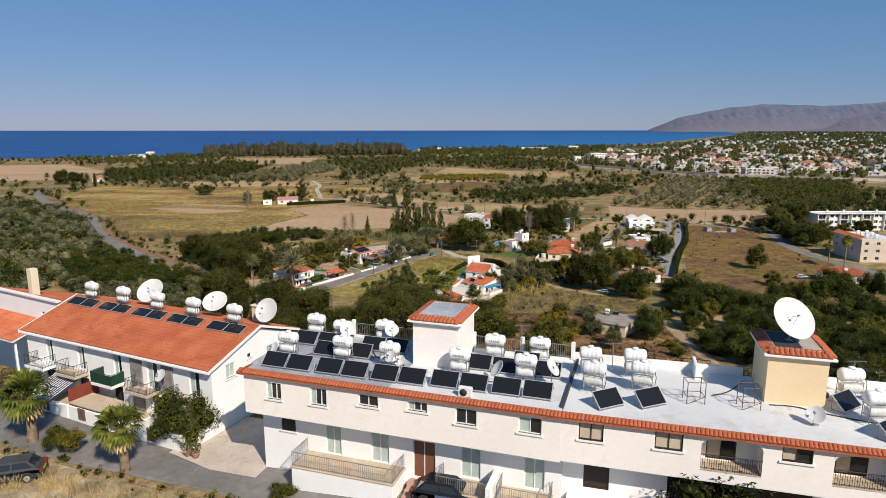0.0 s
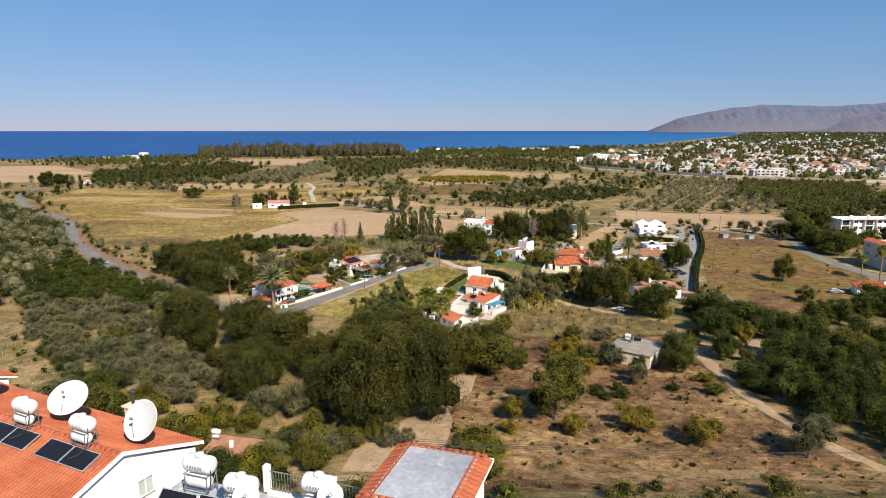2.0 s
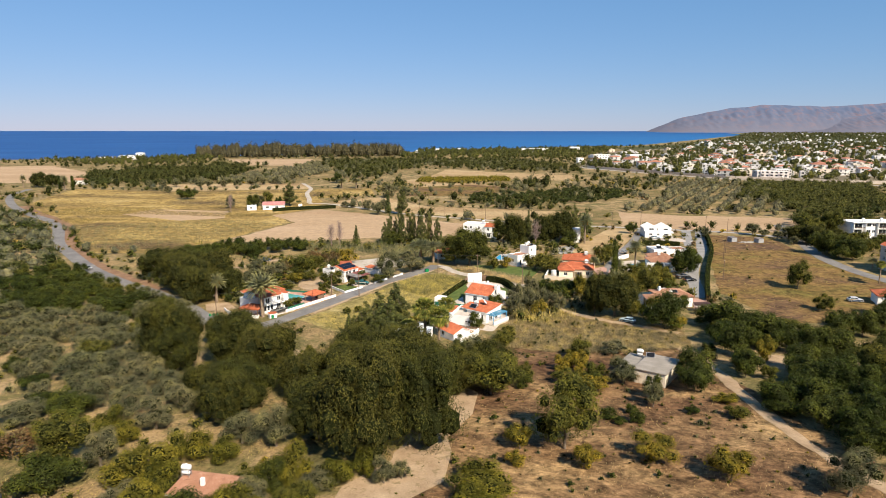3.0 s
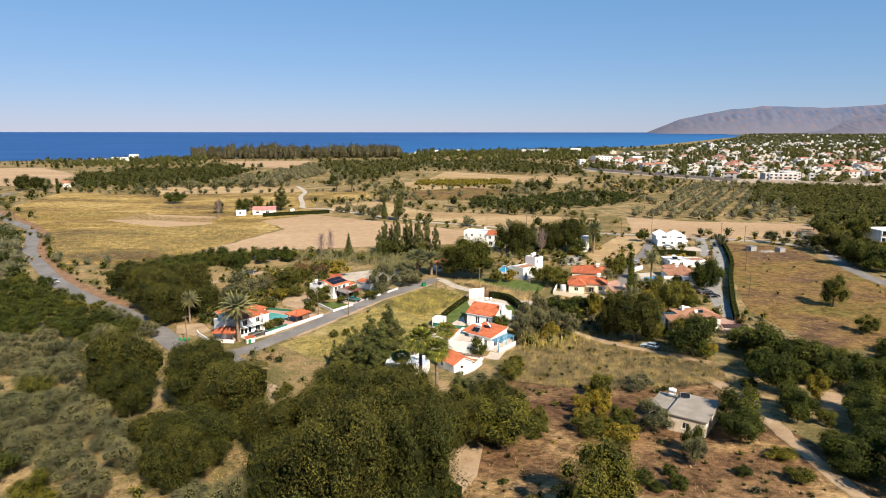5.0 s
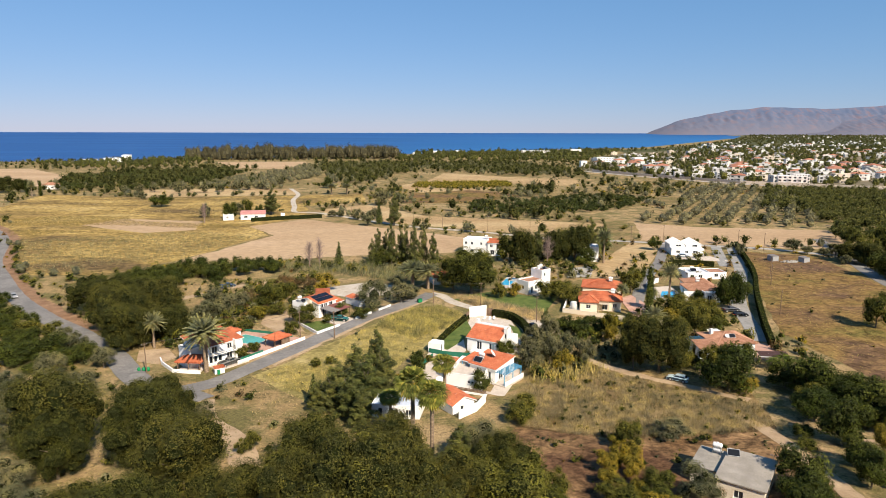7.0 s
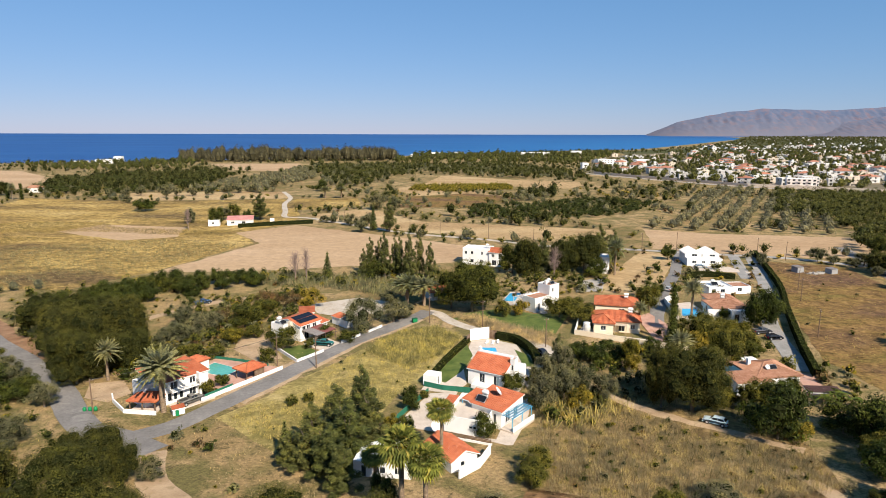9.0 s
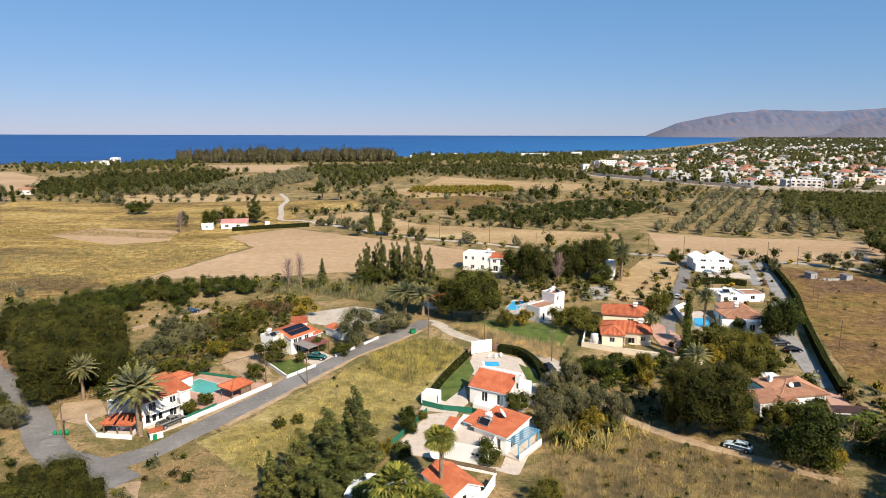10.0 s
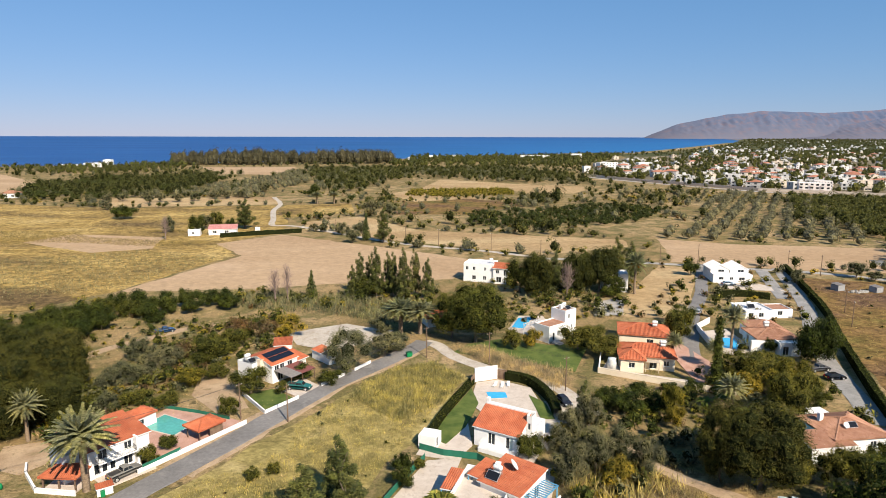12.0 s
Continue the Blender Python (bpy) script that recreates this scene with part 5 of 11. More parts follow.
for row in (("olv", -45, 448.9, 6.6, 4.2), ("olv", -35, 452.7, 6.1, 3.6), ("cit", -99.9, 658.9, 9.7, 5.8), ("olv", -24.7, 520.7, 9.1, 5.1), ("olv", -37.4, 520.6, 10.9, 5.8), ("olv", -260, 603.3, 7, 4.4),
            ("olv", -251.4, 611.6, 7.1, 4.4), ("olv", -241.2, 615.9, 7.2, 4.5), ("olv", -229.7, 633.7, 7.4, 4.6), ("olv", -209.9, 612, 7.1, 4.4), ("olv", -197.2, 612.1, 7.1, 4.4), ("olv", -186.8, 620.7, 7.2, 4.5),
            ("olv", -177.3, 638.8, 7.5, 4.7), ("olv", -168.1, 638.9, 7.5, 4.7), ("olv", -157.1, 648.5, 7.6, 4.8)):
    plant(*row)
for row in (("olv", -224.7, 559.4, 6.4, 4), ("olv", -213.2, 599.7, 6.9, 4.3), ("olv", -154.8, 701.5, 8.4, 5.2), ("med", 181, 329.2, 11.9, 6), ("cit", 166.7, 295.9, 10.8, 5.9), ("med", 194.7, 336.7, 15.3, 4.9),
            ("cit", 169.9, 290, 9.2, 5.8), ("cit", 171.8, 284.3, 9.1, 5.2), ("med", 191, 352.9, 11.2, 4.8), ("cit", 140.7, 195.2, 9, 4.5), ("cit", 128, 197.9, 8.2, 4.6), 
            ("med", 116.8, 211.5, 5.4, 3.1), ("cit", 112, 187, 7.4, 4.6), ("cit", 121.5, 193, 7.6, 4.6), ("cit", 105, 186, 6.6, 4.2), ("cit", 131, 204, 7.5, 4.4), ("cit", 113, 196, 5.4, 3.4), ("cit", 138, 209, 5.5, 3.4), ("cit", 132.1, 195.2, 7.2, 4.5), ("cit", 119.6, 171.4, 8, 4.8)):
    plant(*row)
for row in (("cit", 108.4, 163.3, 6.1, 4.6), ("cit", 120.5, 163.3, 7.7, 4.6), ("fan", 157.4, 237.1, 13.4, 2.2), ("palm", 168, 266.5, 4.9, 2.4)):
    plant(*row)
for row in (("big", -45.6, 180.7, 9.0, 3.9), ("big", -50.5, 180.7, 7.8, 3.5), ("big", -42.4, 180, 6.9, 3), ("olv", -38.4, 180.7, 3.5, 2.2), ("big", -71.2, 219.5, 12.5, 5.6),
            ("big", -77, 230, 13.5, 6.5), ("big", -83.2, 236, 13.5, 6.5), ("big", -74, 245, 13, 6.5), ("big", -97, 251, 12, 6.5), ("big", -88, 247, 13, 6.5)):
    plant(*row)
for row in (("olv", -71, 208, 4.6, 3), ("med", -77, 212.5, 4.4, 2.8), ("olv", -83, 218.5, 4.8, 3.1), ("olv", -89, 224, 4.4, 3), ("med", -95, 229, 4.2, 2.8)):
    plant(*row)
for row in (("cyp", -332, 588, 13, 1.7), ("cyp", -318, 583, 13, 1.7), ("palm", -326, 584, 13.5, 3.6), ("palm", -323, 580, 12.5, 3.4), ("palm", -376, 606, 12, 3.4), ("big", -366, 612, 15, 7), ("big", -356, 616, 13, 6)):
    plant(*row)
for row in (("big", 176, 318, 10, 6), ("big", 183, 312, 9, 5.5), ("med", 189, 308, 8, 5), ("big", 177, 303, 8.5, 5), ("med", 197, 317, 7, 4.5), ("med", 206, 315, 7, 4.6), ("big", 172, 325, 9, 5), ("big", 216, 316, 8, 5)):
    plant(*row)
for row in (("lime", -34.5, 106.5, 4.6, 2.6), ("lime", -29.5, 104.2, 4.8, 2.8), ("lime", -24.5, 104, 5, 2.8), ("olv", -21.5, 108, 4.2, 2.6), ("lime", -22.5, 112.5, 4.2, 2.6), ("lime", -33, 102, 6, 3.5), ("cit", -27, 101, 5, 3.2), ("lime", -21, 103, 5.5, 3.5), ("olv", -37.5, 106, 4.5, 3), ("med", -15, 107, 4.5, 3)):
    plant(*row)

NEAR_ZONES = (
    ("cit", [(-157, 256), (-135, 265), (-94, 239), (-82, 212), (-98, 206), (-123, 207)], 5.6, 4.6, 3.2, 0.2, 0.9),
    ("olv", [(-123, 207), (-85, 206), (-62, 190), (-64, 150), (-45, 134), (-71, 141), (-101, 176)], 6.2, 5.2, 3.5, 0.4, 0.85),
    ("lime", [(-78, 141), (-48, 132), (-35, 122), (-21, 117), (-20, 100), (-70, 98)], 7.0, 4.4, 2.9, 0.4, 0.7),
    ("dry", [(-88, 140), (-60, 128), (-50, 104), (-80, 100)], 7.5, 4.6, 2.8, 0.4, 0.7),
    ("cit", [(76, 206), (101, 175), (118, 140), (118, 104), (76, 102), (69, 122), (66.5, 136), (66.5, 147), (69, 176)], 5.0, 6.4, 3.7, 0.3, 0.97),
    ("cit", [(-89, 262), (-82, 283), (-56, 306), (-60, 317), (-97, 299), (-112, 279)], 5.6, 6.2, 3.6, 0.3, 0.95),
    ("olv", [(22, 200), (25, 224), (33, 232), (33, 208)], 5.6, 5.8, 2.6, 0.4, 0.85),
    ("cit", [(44, 246), (58, 244), (62, 236), (46, 238)], 4.4, 3.0, 2.1, 0.35, 0.9),
    ("olv", [(150, 352), (190, 340), (180, 300), (172, 310)], 9.0, 5.0, 3.4, 0.4, 0.8),
    ("med", [(172, 316), (172, 285), (200, 300), (200, 330)], 8.0, 6.5, 3.8, 0.4, 0.85),
)
for kind, poly, step, h, r, jit, keep in NEAR_ZONES:
    for x, y in scatter(poly, step, jit, 0.5, keep):
        k = kind if rng.random() < 0.86 else ("med" if kind != "med" else "cit")
        q = rng.uniform(0.75, 1.15)
        if any((x - a) ** 2 + (y - b) ** 2 < (0.6 * (r + c)) ** 2 for a, b, c in PLANTED):
            continue
        plant(k, x, y, h * q, r * q * rng.uniform(0.9, 1.1))

low_cit = [low_tree(M["far_citrus"], 170, 0.7, 4.8, 3.2, 5) for _ in range(2)]
low_olv = [low_tree(M["far_olive"], 170, 0.55, 5.0, 3.3, 5, solid=True) for _ in range(2)]
low_med = [low_tree(M["far_med"], 170, 0.7, 6.5, 3.8, 5) for _ in range(2)]
low_euc = [low_tree(M["far_euc"], 320, 1.1, 23, 8.0, 12, 0.0, solid=True) for _ in range(4)]
far_tiny = [low_tree(M["far_big"], 16, 2.3, 7.0, 4.8, 2, solid=True) for _ in range(2)]
low_yel = [low_tree(M["leaf_yellow"], 60, 0.6, 2.2, 2.4, 4)]
low_dark = [low_tree(M["far_big"], 170, 0.7, 8.0, 4.6, 5) for _ in range(2)]
far_med = [low_tree(M["far_med"], 70, 1.05, 6.5, 3.8, 4, solid=True) for _ in range(2)]
far_dark = [low_tree(M["far_big"], 70, 1.1, 8.0, 4.6, 4, solid=True) for _ in range(2)]
wood("citrus_orchard", "dark green citrus orchard on the plain", scatter([(-339, 637), (-402, 762), (-372, 861), (-290, 924), (-242, 864), (-214, 673), (-284, 616)], 7.5, 0.45, 0.3, 0.8), low_cit + low_dark[:1], [M["far_citrus"], M["far_citrus"], M["far_big"]], (0.6, 1.5))
wood("olive_grove", "grey green olive grove on the plain", scatter([(-214, 660), (-215, 803), (-185, 1013), (-133, 847), (-148, 702), (-148, 640)], 9.0, 0.3, 0.3, 0.95) + [(x, 655 + 9 * math.sin(x)) for x in range(-262, -140, 11)], low_olv, [M["far_olive"]], (0.85, 1.3))
wood("mixed_wood", "mixed dark and olive green woodland", scatter([(-194, 1086), (-57, 1090), (102, 1127), (176, 957), (184, 810), (87, 833), (-18, 930), (-48, 849), (-59, 703), (-111, 720), (-140, 860)], 9.5, 0.4, 0.2, 0.85), low_olv + low_med + low_dark, [M["far_olive"], M["far_olive"], M["far_med"], M["far_med"], M["far_big"], M["far_big"]], (0.8, 1.35))
wood("roadside_wood", "dark scrub and trees near the coast road", scatter([(-647, 1073), (-444, 1240), (-380, 1148), (-385, 965), (-500, 940)], 17, 0.45, 0.2, 0.75), far_med + far_dark, [M["far_med"], M["far_med"], M["far_big"], M["far_big"]], (0.8, 1.4))
wood("eucalyptus_wood", "tall dark eucalyptus wood on the shore", scatter([(-430, 1190), (-75, 1270), (-83, 1400), (-490, 1300)], 11.0, 0.5, 0.2, 0.8), low_euc, [M["far_euc"]], (0.45, 1.2))
wood("coastal_wood", "dark belt of coastal trees", scatter([(-75, 1170), (266, 1168), (480, 1746), (-40, 1500)], 17, 0.45, 0.2, 0.85), far_med + far_dark, [M["far_med"], M["far_med"], M["far_big"], M["far_big"]], (0.9, 1.7))
wood("citrus_plot", "dark green citrus plot between dry fields", scatter([(22, 478), (30, 530), (78, 551), (127, 587), (169, 562), (127, 495), (64, 465)], 5.6, 0.45, 0.35, 0.85), low_cit, [M["far_citrus"]], (0.45, 1.1))
wood("olive_rows", "olive grove planted in even rows", scatter([(116, 436), (150, 470), (210, 590), (267, 678), (308, 653), (262, 520), (216, 413), (151, 426)], 10.5, 0.12, 1.05, 0.97), low_olv, [M["far_olive"]], (0.95, 1.3))
wood("green_thicket", "bright green thicket beside the olive grove", scatter([(222, 500), (300, 640), (390, 610), (330, 480), (215, 395), (240, 470)], 6.5, 0.4, 0.2, 0.95), low_med, [M["far_med"]], (0.8, 1.2))
wood("vineyard", "yellow green autumn vineyard", scatter([(-23, 665), (-18, 720), (78, 735), (74, 676), (18, 650)], 4.4, 0.3, 0.2, 0.9), low_yel, [M["leaf_yellow"]], (0.8, 1.3))
wood("dark_copse", "copse of large dark trees", scatter([(54, 575), (70, 640), (110, 660), (100, 600), (69, 568)], 10, 0.4, 0.2, 0.8), low_dark + low_olv[:1], [M["far_big"], M["far_big"], M["far_olive"]], (0.9, 1.5))
wood("scrub_belt", "belt of mixed scrub before the town road", scatter([(120, 677), (200, 735), (272, 715), (300, 660), (230, 610), (179, 569), (130, 598)], 13, 0.45, 0.2, 0.7), low_olv + low_med + low_yel, [M["far_olive"], M["far_olive"], M["far_med"], M["far_med"], M["leaf_yellow"]], (0.7, 1.4))
wood("field_bushes", "scattered bushes on the dry fields", scatter([(-25, 535), (-60, 640), (60, 660), (110, 600), (60, 520)], 17, 0.45, 0.2, 0.6) + scatter([(-300, 590), (-130, 630), (-120, 590), (-240, 565)], 16, 0.45, 0.1, 0.5) + scatter([(-78, 490), (-30, 440), (-26, 452), (-70, 500)], 8, 0.4, 0.2, 0.5), low_olv + low_yel, [M["far_olive"], M["far_olive"], M["leaf_yellow"]], (0.5, 1.1))
wood("town_trees", "dark trees among the houses of the town", scatter([(200, 900), (250, 830), (330, 720), (420, 690), (900, 900), (1500, 1500), (1700, 2300), (900, 1900), (317, 1300)], 21, 0.5, 0.2, 0.8), far_med + far_dark, [M["far_med"], M["far_med"], M["far_big"], M["far_big"]], (0.7, 1.45))
wood("right_wood", "dark orchard right of the pasture", scatter([(190, 385), (240, 420), (330, 480), (400, 480), (330, 380), (215, 330)], 9, 0.4, 0.2, 0.8), low_cit + low_med, [M["far_citrus"], M["far_citrus"], M["far_med"], M["far_med"]], (0.9, 1.4))
wood("left_wood", "olive and citrus groves beside the winding road", scatter([(-140, 272), (-165, 300), (-215, 375), (-300, 460), (-420, 480), (-300, 300), (-170, 250)], 6.8, 0.4, 0.4, 0.85), low_olv + low_cit, [M["far_olive"], M["far_olive"], M["far_citrus"], M["far_citrus"]], (0.85, 1.3))
wood("west_grove", "olive and citrus trees beside the hillside road", scatter([(-195, 290), (-152, 262), (-122, 208), (-126, 186), (-160, 200), (-205, 260)], 5.6, 0.4, 0.4, 0.9), low_olv + low_cit + low_med[:1], [M["far_olive"], M["far_olive"], M["far_citrus"], M["far_citrus"], M["far_med"]], (0.75, 1.2))
blades("lane_grass", "tall golden grass strip between lane and lawn", scatter([(10, 267), (30, 242.5), (34, 247.5), (16, 270)], 0.6, 0.5), 1.4, 0.03, M["straw_blade"], 9, 0.4)
hedge("clipped_hedge", [(143, 362), (122.5, 304), (108, 272), (95, 242), (87, 222)], 1.6, 2.2, M["leaf_citrus"], "long clipped dark green hedge beside the drive")
blades("tall_dry_grass", "tall golden dry grass and reeds", [q for q in scatter([(21, 197), (28, 220), (47, 209), (68, 193), (66, 178), (53, 174), (34, 172), (18, 178)], 0.6, 0.5) if noise.noise((q[0] * 0.14, q[1] * 0.14, 4)) > -0.3], 0.85, 0.018, M["straw_blade"], 16, 0.4)
blades("cane_reeds", "band of grey green cane reeds", scatter([(-67, 324), (-19, 317), (3, 300), (-6, 290), (-31, 300), (-59, 307)], 1.5, 0.5), 2.4, 0.08, M["cane_blade"], 8, 0.7)
blades("roadside_grass", "long yellow green grass between road and villas", scatter([(-30, 211), (-6, 253), (3, 258), (11, 249), (4, 231), (-5, 209), (-18, 188), (-34, 203)], 0.6, 0.5), 0.5, 0.032, M["reed_blade"], 7, 0.35)
blades("field_straw", "thin dry straw on the fallow orchard floor", scatter([(9, 150), (22, 156), (41, 153), (62, 160), (67, 130), (66, 100), (0, 100), (-3, 114), (6, 136)], 1.5, 0.5, 0, 0.75), 0.35, 0.035, M["straw_blade"], 6, 0.6)
blades("meadow_straw", "tufts of long straw in the golden field", [p for p in scatter([(-300, 570), (-230, 560), (-120, 580), (-85, 480), (-95, 420), (-83, 388), (-104, 330), (-145, 305), (-200, 375)], 2.2, 0.5, 0, 0.9) if noise.noise((p[0] * 0.03, p[1] * 0.05, 3)) > 0.05], 0.7, 0.05, M["straw_blade"], 4, 0.8)

# scrub: low bushes, weeds and grass clumps in the gaps
scrub_kinds = [low_tree(M[k], n, q, h, r, 4) for k, n, q, h, r in (("leaf_olive", 90, 0.36, 1.9, 1.4), ("leaf_med", 90, 0.34, 1.9, 1.4), ("leaf_citrus", 90, 0.36, 2.1, 1.4), ("leaf_med", 90, 0.34, 1.5, 1.5), ("leaf_dry", 60, 0.3, 1.2, 1.1), ("leaf_yellow", 60, 0.3, 1.3, 1.0))]
scrub_leaf = [M[k] for k in ("leaf_olive", "leaf_med", "leaf_citrus", "leaf_med", "leaf_dry", "leaf_yellow")]


def scrub(name, label, polys, size=(0.6, 1.4)):
    pts = [p for poly, step, keep in polys for p in scatter(poly, step, 0.5, 0.3, keep)]
    wood(name, label, pts, scrub_kinds, scrub_leaf, size, "scrub")


scrub("orchard_scrub", "low dry scrub and weeds on the fallow orchard floor", (([(9, 150), (22, 156), (41, 153), (62, 160), (67, 130), (72, 100), (0, 98), (-3, 114), (6, 136)], 6.5, 0.4), ([(9, 165), (36, 176), (64, 176), (64, 160), (22, 156)], 4.0, 0.5)), (0.3, 0.8))
scrub("grove_scrub", "weeds and young bushes under the olive trees", (([(-125, 207), (-60, 195), (-45, 180), (-20, 170), (-14, 100), (-90, 98), (-105, 176)], 4.6, 0.5), ([(-135, 268), (-160, 255), (-125, 206), (-98, 206), (-72, 212), (-92, 234)], 3.6, 0.6)), (0.4, 1.1))
scrub("roadside_scrub", "rusty scrub along the winding road", (([(-70, 224), (-105, 256), (-140, 290), (-180, 345), (-190, 345), (-150, 290), (-112, 258), (-74, 226)], 3.0, 0.7), ([(-66, 200), (-98, 232), (-135, 264), (-142, 262), (-104, 228), (-70, 196)], 3.0, 0.7)), (0.5, 1.2))
scrub("garden_scrub", "overgrown garden shrubs between the villas", (([(22, 198), (24, 226), (34, 236), (56, 246), (60, 232), (50, 212), (36, 204)], 2.7, 0.85), ([(60, 250), (62, 228), (84, 224), (94, 240), (86, 260)], 2.8, 0.8), ([(-62, 216), (-70, 240), (-62, 286), (-40, 298), (-36, 262), (-50, 236)], 2.7, 0.85), ([(60, 262), (66, 300), (100, 350), (118, 340), (100, 300), (92, 262)], 4.2, 0.6), ([(20, 290), (30, 312), (70, 314), (64, 292)], 3.6, 0.7), ([(76, 206), (92, 232), (98, 222), (84, 200)], 3.2, 0.8)), (0.6, 1.7))
scrub("hedgerow_scrub", "bushes at the edge of the ploughed field", (([(-62, 306), (-70, 326), (-20, 322), (26, 330), (60, 345), (80, 330), (40, 306), (-6, 300)], 4.0, 0.7), ([(62, 310), (84, 352), (104, 372), (60, 360), (30, 340)], 4.2, 0.6)), (0.7, 1.7))
scrub("pasture_weeds", "weeds and tussocks in the pasture", (([(140, 349), (168, 338), (159, 260), (150, 226), (117, 200), (98, 200), (96, 233), (124, 306)], 9.0, 0.4),), (0.2, 0.6))
scrub("verge_weeds", "weeds at the edge of the long grass", (([(-36, 203), (-30, 214), (-4, 256), (12, 250), (5, 228), (-18, 186)], 5.0, 0.4),), (0.2, 0.5))
blades("grove_grass", "dry grass between the olive trees", scatter([(-125, 207), (-60, 195), (-45, 180), (-20, 170), (-14, 100), (-90, 98), (-105, 176)], 1.7, 0.5, 0, 0.8), 0.4, 0.035, M["reed_blade"], 6, 0.7)
blades("pasture_grass", "dry grass tufts in the pasture", scatter([(140, 349), (168, 338), (159, 260), (150, 226), (117, 200), (98, 200), (96, 233), (124, 306)], 2.2, 0.5, 0, 0.7), 0.35, 0.06, M["reed_blade"], 4, 0.7)
blades("field_reeds", "clumps of grey green reeds in the golden field", scatter([(-104, 330), (-86, 388), (-130, 400), (-200, 372), (-150, 305)], 2.0, 0.5, 0, 0.75), 1.1, 0.05, M["cane_blade"], 9, 0.8)
blades("field_reed_bands", "bands of brownish reeds across the golden field", [q for q in scatter([(-120, 395), (-100, 430), (-140, 470), (-220, 470), (-260, 440), (-215, 390), (-150, 372)], 1.3, 0.5, 0, 0.9) if noise.noise((q[0] * 0.012, q[1] * 0.05, 9)) > 0.12], 0.9, 0.05, M["dusk_blade"], 8, 0.8)
blades("roadside_reeds", "dense yellow green reeds at the end of the long grass", scatter([(-14, 241), (-4, 255), (4, 258.5), (11, 250), (6, 236), (-2, 228)], 0.55, 0.5), 1.35, 0.04, M["reed_blade"], 8, 0.35)


def plain_points(x0, x1, y0, y1, step, cut):
    """Clumped spots on the open plain, off the fields and roads."""
    out = []
    for x in np.arange(x0, x1, step):
        for y in np.arange(y0, y1, step):
            u, v = x + rng.uniform(-0.5, 0.5) * step, y + rng.uniform(-0.5, 0.5) * step
            if abs(u) > 0.72 * v or v > coast(u) - 40:
                continue
            if noise.noise((u * 0.012, v * 0.02, 7)) + 0.6 * noise.noise((u * 0.05, v * 0.05, 2)) > cut and not any(inside(u, v, f) for f in FIELDS):
                out.append((u, v))
    return out


wood("plain_trees", "scattered trees and thickets over the coastal plain", plain_points(-700, 420, 400, 1260, 14.5, 0.08), low_olv + low_med + low_dark + low_cit[:1], [M["far_olive"], M["far_olive"], M["far_med"], M["far_med"], M["far_big"], M["far_big"], M["far_citrus"]], (0.45, 1.25))
wood("plain_bushes", "low bushes and dry scrub over the coastal plain", plain_points(-330, 330, 290, 700, 8, 0.1), scrub_kinds, scrub_leaf, (0.7, 1.8), "scrub")
wood("hill_trees", "dark groves on the rising land beyond the town", [(x, y) for x, y in scatter([(380, 1750), (700, 1700), (1300, 1700), (2300, 2300), (3200, 4300), (2050, 4350), (1230, 2930), (700, 2150), (480, 1950)], 29, 0.5, 0.2, 0.75) if y < coast(x) - 160], far_tiny, [M["far_big"]], (0.5, 1.15))
blades("cane_clump", "tall pale canes behind the villa garden", scatter([(22, 199), (24, 209), (38, 212), (42, 206), (30, 198)], 1.3, 0.5, 0, 0.8), 2.8, 0.07, M["reed_blade"], 8, 0.5)
scrub("field_edge_weeds", "weeds and low bushes on the open ground beside the roads", (([(-130, 285), (-98, 262), (-74, 262), (-60, 290), (-90, 300), (-118, 296)], 3.0, 0.6), ([(-62, 212), (-52, 222), (-48, 238), (-40, 246), (-48, 262), (-64, 256), (-70, 232)], 2.6, 0.75), ([(-60, 196), (-48, 190), (-24, 176), (-30, 196), (-40, 200)], 3.4, 0.6)), (0.35, 1.1))
blades("waste_grass", "dry grass tufts on the open ground", scatter([(-130, 288), (-72, 210), (-40, 200), (-28, 176), (-10, 176), (-40, 290), (-62, 306)], 1.6, 0.5, 0, 0.7), 0.45, 0.05, M["straw_blade"], 5, 0.6)
# the steep slope behind the flats
slope_spots = [p for p in scatter([(-95, 62), (-95, 98), (-8, 100), (60, 97), (110, 100), (110, 58), (60, 50), (10, 60), (-40, 74)], 6.0, 0.5, 0.3, 0.7) if not (-58 < p[0] < -34 and p[1] < 84)]
wood("slope_thicket", "mixed bushes and small trees on the steep slope", slope_spots, [low_tree(M[k], 900, 0.2, h, 2.6, 9) for k, h in (("leaf_olive", 3.6), ("leaf_lime", 3.4), ("leaf_med", 4.0), ("leaf_lime", 2.8))], [M["leaf_olive"], M["leaf_lime"], M["leaf_med"], M["leaf_lime"]], (0.4, 0.95))
scrub("slope_scrub", "dry scrub on the steep slope", (([(-95, 62), (-95, 98), (-8, 100), (60, 97), (110, 100), (110, 58), (60, 50), (10, 60), (-30, 74)], 4.0, 0.6),), (0.4, 1.2))
scrub("dry_brush", "brown and grey green brush in the tall dry grass", (([(19, 180), (24, 198), (28, 206), (46, 206), (66, 192), (64, 178), (52, 175), (34, 173)], 2.6, 0.6),), (0.25, 0.7))
blades("dry_weeds", "taller brown weeds in the dry grass plot", scatter([(18, 179), (22, 197), (28, 210), (47, 208), (68, 192), (65, 178), (53, 174), (34, 172)], 1.1, 0.5, 0, 0.8), 1.25, 0.03, M["dusk_blade"], 9, 0.5)
